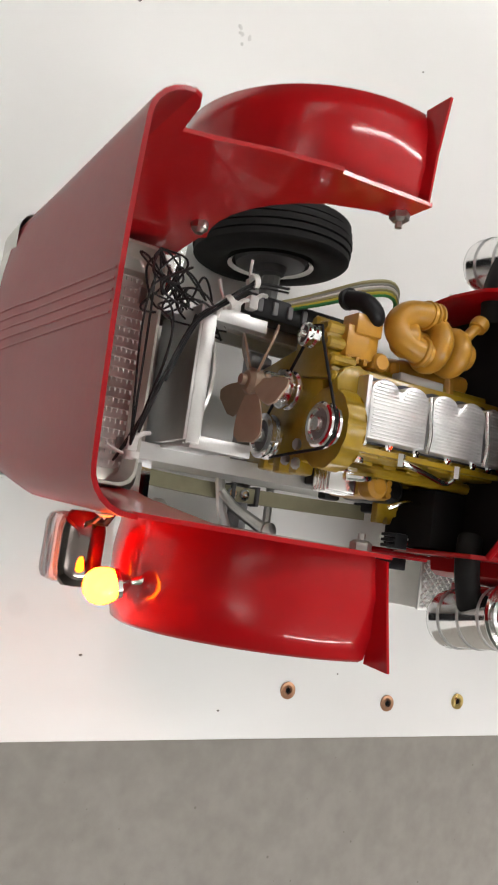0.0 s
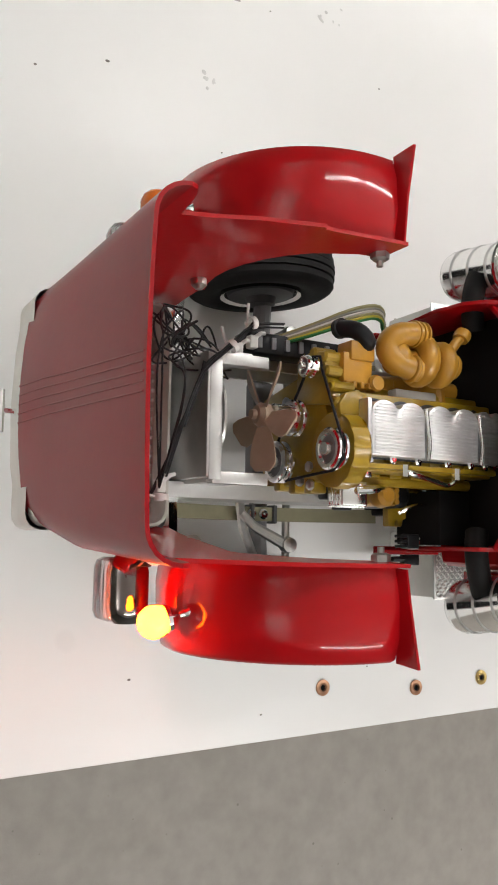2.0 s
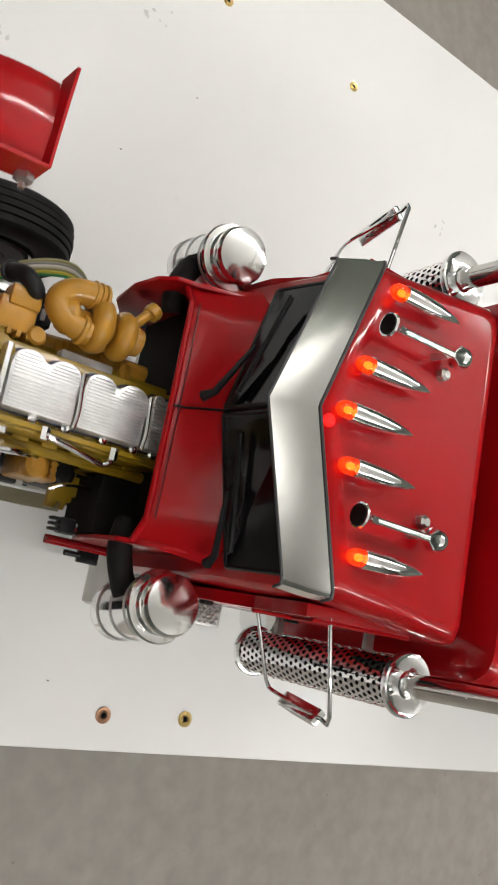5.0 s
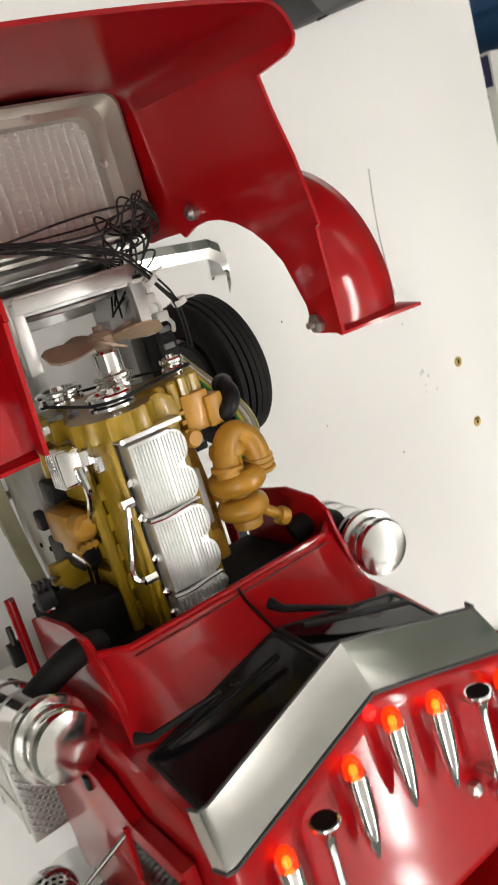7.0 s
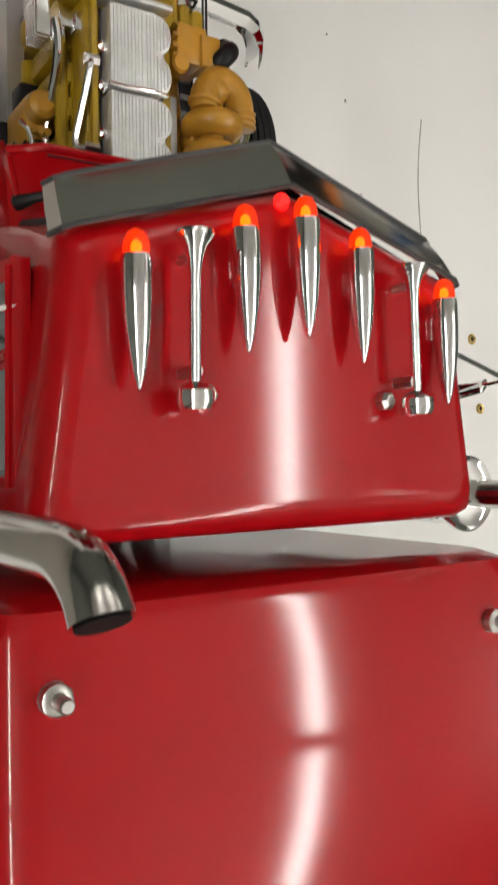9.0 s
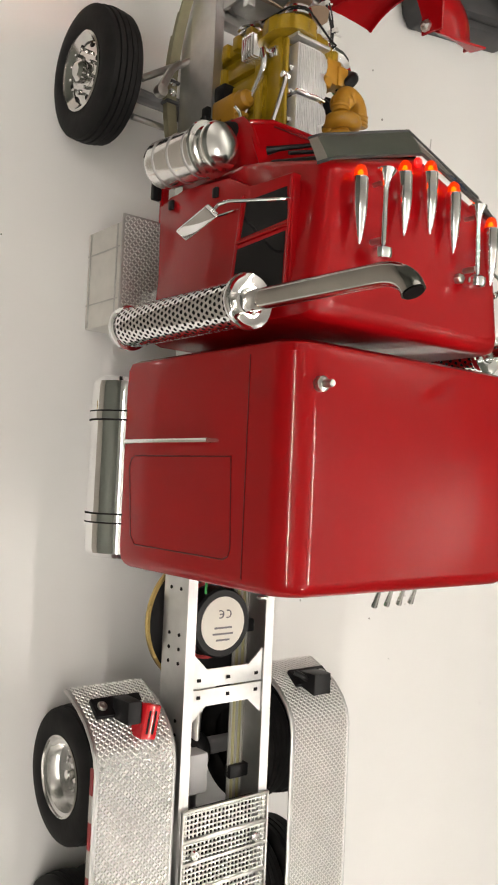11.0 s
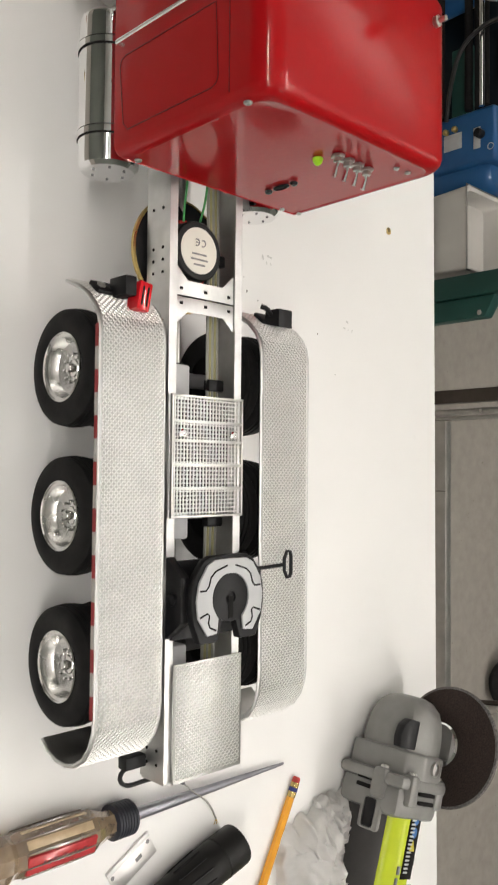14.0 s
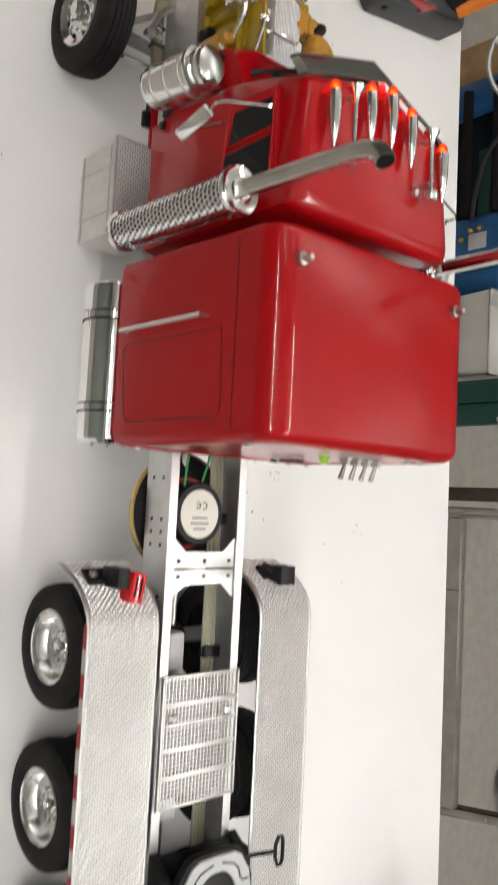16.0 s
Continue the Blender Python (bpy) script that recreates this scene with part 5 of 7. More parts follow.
for x, z in ((0.0275, 0.1145), (0.0245, 0.1222), (0.0185, 0.1235), (0.0115, 0.1272), (0.005, 0.1290)):
    lathe(bm, [(0.0024, 0.0), (0.0024, 0.0095), (0.0016, 0.0105), (0, 0.0105)], T(x, 0.5040, z) @ pose(0, 0, 0, -90, 0, 0), 10)
pieces("side_housing", bm, YELLOW, eng)
bm = bmesh.new()
pts = [(-0.002, 0.5125), (-0.002, 0.503), (0.004, 0.4985), (0.0085, 0.5), (0.0105, 0.5045), (0.0085, 0.5105), (0.004, 0.5135)]
prism(bm, pts, "z", 0.1285, 0.1325, bevel=0.0008)
lathe(bm, [(0.001, 0), (0.001, 0.0006), (0, 0.0006)], T(0.006, 0.5025, 0.1325), 8)
P("top_ear", bm, YELLOW, eng)
PULLEYS = ((-0.014, 0.5145, 0.1325, 0.0082), (0.0005, 0.517, 0.109, 0.0075), (-0.0165, 0.5165, 0.0965, 0.0088), (0.0205, 0.516, 0.1180, 0.0046))
for x, y, z, r in PULLEYS:
    bm = bmesh.new()
    lathe(bm, [(0.0024, -0.006), (0.0032, 0.0), (r * 0.7, 0.0004), (r, 0.0), (r, 0.0010), (r * 0.86, 0.0018), (r * 0.86, 0.0026), (r, 0.0034), (r, 0.0044), (r * 0.9, 0.0050), (r * 0.72, 0.0050), (r * 0.62, 0.0036), (r * 0.36, 0.0034), (r * 0.3, 0.0062), (0.0, 0.0064)], T(x, y, z) @ pose(0, 0, 0, -90, 0, 0), 28)
    pul = P("pulley", bm, BRUSHED, eng, "polished grooved belt pulley")
    bm = bmesh.new()
    lathe(bm, [(r * 0.66, 0.0040), (r * 0.36, 0.0038)], T(x, y, z) @ pose(0, 0, 0, -90, 0, 0), 24, close=False)
    P("pulley_well", bm, GREY_PLASTIC, pul)
bm = bmesh.new()
y = 0.5172
loop = [(-0.0245, y, 0.0965), (-0.021, y, 0.0895), (-0.0145, y, 0.0878), (-0.008, y, 0.0925), (0.0075, y, 0.105), (0.0245, y, 0.1195), (0.0235, y, 0.1245), (0.0185, y, 0.1258), (-0.012, y, 0.1402), (-0.0185, y, 0.1392), (-0.0222, y, 0.134)]
sweep(bm, loop, 0.0006, 6, closed=True)
P("drive_belt", bm, RUBBER, eng)
fx, fy, fz = 0.0005, 0.5335, 0.109
bm = bmesh.new()
lathe(bm, [(0.003, -0.011), (0.003, -0.002), (0.0048, -0.0015), (0.005, 0.002), (0.0036, 0.0038), (0.002, 0.004), (0.002, 0.006), (0, 0.006)], T(fx, fy, fz) @ pose(0, 0, 0, -90, 0, 0), 20)
hb2 = bmesh.new()
lathe(hb2, [(0.0056, -0.0165), (0.0062, -0.0160), (0.0062, -0.0135), (0.0052, -0.0128), (0.0052, -0.0040), (0.0044, -0.0030), (0.0, -0.0028)], T(fx, fy, fz) @ pose(0, 0, 0, -90, 0, 0), 24)
P("fan_hub", hb2, BRUSHED, eng, "polished fan hub")
fan = P("fan", bm, TAN, eng, "five-bladed tan plastic cooling fan")
for k in range(5):
    bm = bmesh.new()
    rows = []
    for j in range(8):
        t = j / 7
        r = 0.004 + 0.0185 * t
        w = 0.0022 + 0.0036 * math.sin(min(1.0, t * 1.1) * math.pi * 0.6)
        if j == 7:
            w *= 0.6
        tw = radians(34 - 8 * t)
        rows.append([Vector((r, u * w * math.sin(tw), u * w * math.cos(tw))) for u in (-1, -0.4, 0.3, 1)])
    sheet(bm, rows, 0.0008)
    bmesh.ops.transform(bm, matrix=T(fx, fy, fz) @ pose(0, 0, 0, 0, 72 * k + 180, 0), verts=bm.verts[:])
    P("fan_blade", bm, TAN, fan, angle=60)
# compressor, turbo and pipes on the right side
bm = bmesh.new()
box(bm, 0.0205, 0.5, 0.1195, 0.0125, 0.0145, 0.014, 0.001)
for k in range(4):
    box(bm, 0.0135, 0.4945 + 0.0037 * k, 0.1205, 0.0026, 0.0018, 0.0135, 0.0004)
box(bm, 0.0275, 0.4985, 0.123, 0.008, 0.012, 0.01, 0.001)
lathe(bm, [(0.0036, 0), (0.0036, 0.004), (0.0028, 0.005), (0, 0.005)], T(0.0150, 0.4915, 0.1235), 14)
pieces("compressor", bm, OCHRE, eng)
bm = bmesh.new()
sweep(bm, [(0.0300, 0.4955, 0.122), (0.0308, 0.4955, 0.1270), (0.0330, 0.498, 0.1285), (0.0362, 0.5015, 0.1270), (0.0375, 0.5045, 0.120)], 0.0036, 14, smooth=2)
lathe(bm, [(0.0042, -0.0012), (0.0042, 0.0012)], T(0.0375, 0.5045, 0.1205), 14)
lathe(bm, [(0.005, -0.001), (0.005, 0.001)], T(0.0300, 0.4955, 0.1235), 14)
pieces("inlet_elbow", bm, BLACK, eng)
bm = bmesh.new()
sweep(bm, [(0.0365, 0.4705, 0.1315), (0.0365, 0.477, 0.1325), (0.0355, 0.4845, 0.131), (0.0305, 0.4885, 0.1295), (0.0250, 0.4860, 0.1305), (0.0218, 0.4785, 0.132), (0.0215, 0.474, 0.1325)], 0.0050, 18, smooth=2)
for q in (0.4715, 0.4738, 0.4761):
    lathe(bm, [(0.0050, -0.0008), (0.0058, -0.0004), (0.0058, 0.0004), (0.0050, 0.0008)], T(0.0365, q, 0.1318) @ pose(0, 0, 0, -85, 0, 0), 18)
lathe(bm, [(0.0057, -0.001), (0.0060, -0.0006), (0.0060, 0.0006), (0.0057, 0.001)], T(0.0217, 0.4772, 0.1322) @ pose(0, 0, 0, -90, 0, -8), 18)
P("turbo_elbow", bm, OCHRE, eng, "ochre turbo elbow pipe", angle=60)
bm = bmesh.new()
ring = [(0.0265 + 0.0068 * math.cos(radians(a)), 0.4705, 0.1290 + 0.0068 * math.sin(radians(a))) for a in range(0, 360, 20)]
sweep(bm, ring, 0.0046, 14, closed=True)
ring = [(0.0258 + 0.0058 * math.cos(radians(a)), 0.4598, 0.1290 + 0.0058 * math.sin(radians(a))) for a in range(0, 360, 20)]
sweep(bm, ring, 0.0044, 14, closed=True)
lathe(bm, [(0.0062, -0.0215), (0.0072, -0.019), (0.0072, -0.017), (0.0045, -0.015), (0.0045, 0.008), (0.006, 0.010), (0.0055, 0.0125), (0, 0.0125)], T(0.026, 0.464, 0.129) @ pose(0, 0, 0, 90, 0, 0), 18)
box(bm, 0.0215, 0.466, 0.122, 0.006, 0.005, 0.012, 0.001)
sweep(bm, [(0.0305, 0.4575, 0.1325), (0.0355, 0.4535, 0.1330), (0.0385, 0.4508, 0.1335)], 0.0022, 10)
lathe(bm, [(0.0034, -0.002), (0.0038, 0), (0.0034, 0.002)], T(0.0388, 0.4505, 0.1335) @ pose(0, 0, 0, 0, 90, -35), 14)
P("turbocharger", bm, OCHRE, eng, "ochre turbocharger casting", angle=60)
bm = bmesh.new()
sweep(bm, [(0.0155, 0.498, 0.114), (0.018, 0.47, 0.115), (0.018, 0.44, 0.115)], 0.0042, 12)
for k in range(4):
    sweep(bm, [(0.0085, 0.492 - 0.014 * k, 0.118), (0.0185, 0.492 - 0.014 * k, 0.1165)], 0.0034, 10)
pieces("exhaust_manifold", bm, OCHRE, eng)
bm = bmesh.new()
box(bm, 0.0125, 0.469, 0.1225, 0.004, 0.022, 0.006, 0.0008)
P("manifold_shield", bm, LIGHT_GREY, eng)
# left side: pump, filter head, bracket, bright lines
bm = bmesh.new()
box(bm, -0.0290, 0.470, 0.094, 0.0085, 0.017, 0.022, 0.0018)
lathe(bm, [(0.0052, 0), (0.0056, 0.002), (0.0048, 0.006), (0.003, 0.0075), (0, 0.0075)], T(-0.0290, 0.4735, 0.105), 18)
for k in range(3):
    lathe(bm, [(0.0014, 0), (0.0014, 0.003), (0, 0.003)], T(-0.0315 + 0.0025 * k, 0.4655, 0.105), 8)
pieces("injection_pump", bm, OCHRE, eng)
bm = bmesh.new()
prism(bm, [(-0.042, 0.4605), (-0.026, 0.4605), (-0.026, 0.450), (-0.0385, 0.450), (-0.0385, 0.4525), (-0.042, 0.4525), (-0.042, 0.4545), (-0.0385, 0.4545), (-0.0385, 0.4565), (-0.042, 0.4565)], "z", 0.0915, 0.0955, bevel=0.0005)
box(bm, -0.0295, 0.446, 0.088, 0.012, 0.012, 0.01, 0.001)
pieces("engine_mount", bm, YELLOW, eng)
bm = bmesh.new()
box(bm, -0.0300, 0.498, 0.1165, 0.0095, 0.0125, 0.0105, 0.0008)
box(bm, -0.0235, 0.4995, 0.1200, 0.0075, 0.006, 0.004, 0.0006)
box(bm, -0.0215, 0.4965, 0.1240, 0.004, 0.006, 0.006, 0.0006)
for k in range(5):
    box(bm, -0.0300, 0.498, 0.1122 + 0.002 * k, 0.0104, 0.0134, 0.0007, 0.0002)
pieces("bright_bracket", bm, BRUSHED, eng, "bright metal bracket")
bm = bmesh.new()
sweep(bm, [(-0.0285, 0.497, 0.122), (-0.0280, 0.4895, 0.1235), (-0.0268, 0.4835, 0.1190), (-0.0265, 0.476, 0.112), (-0.0262, 0.471, 0.108)], 0.0017, 10, smooth=2)
sweep(bm, [(-0.0205, 0.4815, 0.132), (-0.0216, 0.4800, 0.1345), (-0.0226, 0.4715, 0.1325), (-0.0240, 0.4615, 0.1300), (-0.0250, 0.4560, 0.1285), (-0.0240, 0.4530, 0.1292), (-0.0215, 0.4528, 0.1312), (-0.020, 0.453, 0.1315)], 0.0012, 10, smooth=2)
sweep(bm, [(-0.0365, 0.4665, 0.110), (-0.0338, 0.4622, 0.1125), (-0.0325, 0.4545, 0.1095), (-0.0318, 0.443, 0.104)], 0.0009, 8, smooth=1)
sweep(bm, [(-0.0262, 0.471, 0.108), (-0.0262, 0.462, 0.103), (-0.0268, 0.452, 0.100), (-0.027, 0.44, 0.098)], 0.0014, 8, smooth=1)
pieces("fuel_line", bm, BRUSHED, eng, "bright metal fuel line")
for y0, z0 in ((0.4815, 0.1325), (0.453, 0.1315)):
    bm = bmesh.new()
    lathe(bm, [(0.0019, -0.0024), (0.0019, 0.0024)], T(-0.0205, y0, z0) @ pose(0, 0, 0, 0, 90, 0), 6)
    P("line_fitting", bm, BRUSHED, eng)
bm = bmesh.new()
box(bm, -0.031, 0.4735, 0.078, 0.0075, 0.008, 0.006, 0.001)
P("sender_block", bm, BLACK, eng)
bm = bmesh.new()
box(bm, -0.0145, 0.462, 0.068, 0.026, 0.05, 0.012, 0.001)
P("sump", bm, MATT_BLACK, eng)
bm = bmesh.new()
box(bm, 0.0335, 0.506, 0.0905, 0.009, 0.058, 0.012, 0.001)
strip = P("terminal_strip", bm, BLACK, eng, "black terminal strip beside the engine")
for k in range(8):
    bm = bmesh.new()
    box(bm, 0.0335, 0.4815 + 0.0068 * k, 0.0970, 0.005, 0.0022, 0.0014, 0.0003)
    P("terminal", bm, GREY_PLASTIC, strip)
for x, y, z in ((-0.019, 0.5118, 0.110), (-0.0245, 0.5118, 0.103), (0.010, 0.5118, 0.092), (-0.0267, 0.5140, 0.1142)):
    bm = bmesh.new()
    lathe(bm, [(0.0022, 0), (0.0022, 0.0016), (0.0012, 0.0022), (0, 0.0022)], T(x, y, z) @ pose(0, 0, 0, -90, 0, 0), 6)
    P("engine_bolt", bm, STEEL, eng)
for s in (-1, 1):
    bm = bmesh.new()
    sweep(bm, [(s * 0.0365, 0.512, 0.052), (s * 0.0425, 0.506, 0.053), (s * 0.0505, 0.4905, 0.055)], [0.002, 0.0024, 0.003], 10)
    lathe(bm, [(0.0036, -0.002), (0.004, 0.0), (0.0036, 0.003), (0.0016, 0.0035), (0, 0.0035)], T(s * 0.051, 0.489, 0.0555), 16)
    P("steering_arm", bm, STEEL, label="steel steering arm with a ball joint")

CLEAR_LENS = mat("clear_lens", (0.85, 0.86, 0.87), 0.08, trans=0.8)
# ---- tilted bonnet, standing on its nose ----
def wall_x(z, foot=0.0415):
    return foot + (z - 0.064) * (0.0485 - foot) / (0.193 - 0.064)


def side_x(s, y, z):
    """Distance of a bonnet side from the middle; the bonnet sits a little to one side."""
    if s > 0:
        return wall_x(z, 0.0455) + max(0, 0.605 - y) * 0.06
    return wall_x(z) + 0.0082 * min(1, max(0, z - 0.064) / 0.06) + max(0, 0.605 - y) * 0.018


bm = bmesh.new()
rows = []
for z, y, bow in ((0.0795, 0.6210, 0.0025), (0.090, 0.6208, 0.0024), (0.108, 0.6200, 0.0018), (0.125, 0.6193, 0.0013), (0.155, 0.6183, 0.0010), (0.1935, 0.617, 0.0009)):
    wl, wr = side_x(-1, 0.61, z), side_x(1, 0.61, z)
    f = 0.011
    row = []
    for k in range(7):
        a = radians(90 * k / 6)
        row.append(Vector((-wl + f - f * math.cos(a), y - f + f * math.sin(a), z)))
    row += [Vector((u * wl if u < 0 else u * wr, y + bow * (1 - (u / 0.77) ** 2), z)) for u in (-0.5, -0.25, 0, 0.25, 0.5)]
    row += [Vector((wr - f + f * math.sin(radians(90 * k / 6)), y - f + f * math.cos(radians(90 * k / 6)), z)) for k in range(7)]
    rows.append(row)
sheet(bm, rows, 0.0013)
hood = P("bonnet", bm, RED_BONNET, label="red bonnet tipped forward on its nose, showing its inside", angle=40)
bm = bmesh.new()
for k in (-2, -1, 0, 1, 2):
    sweep(bm, [(0.0002 + 0.0035 * k, 0.6236, 0.0805), (0.0033 * k - 0.0005, 0.6217, 0.108), (0.0031 * k - 0.0015, 0.6206, 0.125), (0.0029 * k - 0.0032, 0.6193, 0.155), (0.0027 * k - 0.0055, 0.6179, 0.192)], 0.0004, 6)
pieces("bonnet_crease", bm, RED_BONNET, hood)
CYC, CZC, RF = 0.5245, 0.1205, 0.0518
for s in (-1, 1):
    # side wall with the wheel arch cut out
    prof = [(0.606, 0.1935), (0.6035, 0.192), (0.6020, 0.188), (0.6005, 0.174), (0.590, 0.1755), (0.575, 0.1790), (0.553, 0.1815), (0.5525, 0.1800), (0.548, 0.1795), (0.517, 0.178), (0.518, 0.164), (0.528, 0.1645)]
    for a in range(60, -25, -12):
        prof.append((CYC + 0.0405 * math.cos(radians(a)) - 0.001, CZC + 0.0405 * math.sin(radians(a)) + 0.004))
    prof += [(0.5625, 0.106), (0.5625, 0.092), (0.562, 0.083), (0.566, 0.0805), (0.6100, 0.0797), (0.6098, 0.090), (0.6090, 0.108), (0.6083, 0.125), (0.6073, 0.155)]
    bm = bmesh.new()
    inner = [bm.verts.new((s * (side_x(s, y, z) - 0.0013), y, z)) for y, z in prof]
    outer = [bm.verts.new((s * side_x(s, y, z), y, z)) for y, z in prof]
    f1, f2 = bm.faces.new(inner), bm.faces.new(outer)
    for k in range(len(prof)):
        j = (k + 1) % len(prof)
        bm.faces.new([inner[k], inner[j], outer[j], outer[k]])
    bmesh.ops.triangulate(bm, faces=[f1, f2])
    P("bonnet_side", bm, RED, hood, "red bonnet side with the wheel arch")
    # fender: a curved strip outside the wall
    bm = bmesh.new()
    rows = []
    for k in range(23):
        a = radians(-38 + 134.5 * k / 22)
        y, z = CYC + RF * math.cos(a), CZC + RF * math.sin(a)
        x0 = side_x(s, y, min(z, 0.18)) - 0.0004
        row = []
        x1 = 0.0862 if s > 0 else 0.0886
        for x, dr in ((x0, 0.0), (x0 + 0.4 * (x1 - x0), 0.0022), (x0 + 0.75 * (x1 - x0), 0.0018), (x1 - 0.0012, -0.0002), (x1, -0.0022), (x1, -0.0045)):
            row.append(Vector((s * x, CYC + (RF + dr) * math.cos(a), CZC + (RF + dr) * math.sin(a))))
        rows.append(row)
    sheet(bm, rows, 0.0012)
    fend = P("front_fender", bm, RED, hood, "red curved front fender", angle=50)
    bm = bmesh.new()
    e0 = side_x(s, 0.5188, 0.172) + 0.0004
    lip = [[Vector((s * e0, 0.5188, 0.1718)), Vector((s * 0.070, 0.5186, 0.1735)), Vector((s * x1, 0.5186, 0.1720))], [Vector((s * (e0 + 0.0005), 0.5168, 0.1755)), Vector((s * 0.070, 0.517, 0.1775)), Vector((s * (x1 + 0.001), 0.5175, 0.1818))]]
    sheet(bm, lip, 0.0012)
    P("fender_lip", bm, RED, fend)
    bm = bmesh.new()
    m = T(s * (side_x(s, 0.5215, 0.168) - 0.0012), 0.5215, 0.168) @ pose(0, 0, 0, 0, -90 * s, 0)
    lathe(bm, [(0.0034, 0), (0.0034, 0.0022), (0.0022, 0.003), (0.0012, 0.003), (0.0012, 0.005), (0, 0.005)], m, 6)
    lathe(bm, [(0.003, 0), (0.003, 0.0025), (0.0015, 0.004), (0, 0.004)], T(s * (side_x(s, 0.5685, 0.1195) - 0.0012), 0.5685, 0.1195) @ pose(0, 0, 0, 0, -90 * s, 0), 10)
    if s < 0:
        lathe(bm, [(0.0026, 0), (0.0026, 0.0012), (0.0012, 0.0018), (0, 0.0018)], T(s * (side_x(s, 0.602, 0.165) - 0.0003), 0.602, 0.165) @ pose(0, 0, 0, 0, 90 * s, 0), 8)
    pieces("bonnet_bolt", bm, STEEL, hood)
    # head lamp pod
    px, hl = (0.067, 1.0) if s < 0 else (0.0590, 0.76)
    bm = bmesh.new()
    lathe(bm, [(0.0, -0.0125), (0.0045, -0.012), (0.007, -0.0095), (0.0078, -0.006), (0.0078, 0.006), (0.007, 0.0095), (0.0045, 0.012), (0, 0.0125)], T(s * px, 0.5895, 0.1105) @ pose(0, 0, 0, 0, 90, 0) @ Matrix.Diagonal((0.75, 1.0, hl, 1)), 28)
    pod = P("headlight", bm, POD_CHROME, hood, "chrome headlight pod on the bonnet side")
    bm = bmesh.new()
    box(bm, s * px, 0.595, 0.1065, 0.0225 * hl, 0.0095, 0.013, 0.0035)
    P("headlight_glass", bm, CLEAR_LENS, pod)
    bm = bmesh.new()
    sweep(bm, [(s * (px - 0.009 * hl), 0.588, 0.114), (s * (px - 0.009 * hl), 0.585, 0.119), (s * (side_x(s, 0.583, 0.12) + 0.0013), 0.583, 0.12)], 0.0012, 8)
    sweep(bm, [(s * (px - 0.008 * hl), 0.590, 0.1155), (s * (px - 0.009 * hl), 0.590, 0.122), (s * (side_x(s, 0.587, 0.124) + 0.0009), 0.587, 0.124)], 0.0008, 8)
    pieces("headlight_cable", bm, WIRE_BLACK, pod)
    # indicator lamp on a stalk
    bm = bmesh.new()
    a = Vector((-0.0735, 0.5755, 0.1335)) if s < 0 else Vector((0.0675, 0.5785, 0.1335))
    d = Vector((-0.25 if s < 0 else -0.05, 1.0, -0.12)).normalized()
    m = Matrix.Translation(a) @ d.to_track_quat("Z", "Y").to_matrix().to_4x4()
    lathe(bm, [(0.0022, 0), (0.0015, 0.001), (0.0012, 0.004), (0.0028, 0.006), (0.0048, 0.0075), (0.005, 0.009)], m, 18)
    ind = P("indicator_lamp", bm, CHROME, hood, "lit amber indicator lamp on the fender")
    bm = bmesh.new()
    if s < 0:
        lathe(bm, [(0.0024, 0.0094), (0.0035, 0.0112), (0.0039, 0.0130), (0.0034, 0.0149), (0.0019, 0.0162), (0, 0.0165)], m, 28)
        P("bulb", bm, BULB_LIT, ind, "glowing amber bulb", angle=80)
        bm = bmesh.new()
        lathe(bm, [(0.0046, 0.009), (0.0056, 0.0108), (0.0058, 0.013), (0.0052, 0.0155), (0.0038, 0.0175), (0.0016, 0.0186), (0, 0.0187)], m, 32)
        P("bulb_glass", bm, BULB_GLASS, ind, "clear amber glass round the bulb", angle=80).visible_shadow = False
    else:
        lathe(bm, [(0.0046, 0.009), (0.0056, 0.0108), (0.0058, 0.013), (0.0052, 0.0155), (0.0038, 0.0175), (0.0016, 0.0186), (0, 0.0187)], m, 32)
        P("bulb", bm, AMBER_OFF, ind, "unlit amber bulb", angle=80)
# grille shell and its wire mesh, seen from inside
bm = bmesh.new()
def frame_ring(h, y0, y1, z, r=0.006):
    pts = []
    y0, y1, g, h = y0 + 0.0025, y1 + 0.0028, h + 0.005, h + 0.003
    for cx, cy, a0 in ((h - r, y1 - r, 0), (-g + r, y1 - r, 90), (-g + r, y0 + r, 180), (h - r, y0 + r, 270)):
        for k in range(5):
            a = radians(a0 + 90 * k / 4)
            pts.append(Vector((cx + r * math.cos(a), cy + r * math.sin(a), z)))
    return pts


rings = [[bm.verts.new(p) for p in frame_ring(h, y0, y1, z)] for h, y0, y1, z in ((0.0405, 0.566, 0.6175, 0.088), (0.0395, 0.567, 0.6165, 0.0985), (0.0385, 0.568, 0.6155, 0.0985), (0.0375, 0.569, 0.6145, 0.0865), (0.0330, 0.5645, 0.6115, 0.0855), (0.0325, 0.565, 0.611, 0.072), (0.0415, 0.563, 0.6185, 0.066), (0.0415, 0.563, 0.6185, 0.088))]
for a, b in zip(rings, rings[1:]):
    for k in range(20):
        bm.faces.new([a[k], a[(k + 1) % 20], b[(k + 1) % 20], b[k]])
gr = P("grille_shell", bm, SHELL_METAL, hood, "dull metal grille surround, seen from inside", angle=50)
bm = bmesh.new()
box(bm, 0, 0, 0, 0.0023, 0.0495, 0.0011)
vb = P("grille_bar", bm, GRILLE_WIRE, gr)
vb.location = (-0.0372, 0.5915, 0.0785)
for k in range(1, 20):
    like(vb, gr, T(0.00388 * k, 0, 0))
bm = bmesh.new()
box(bm, 0, 0, 0, 0.0742, 0.0014, 0.0007)
hb = P("grille_wire", bm, GRILLE_WIRE, gr)
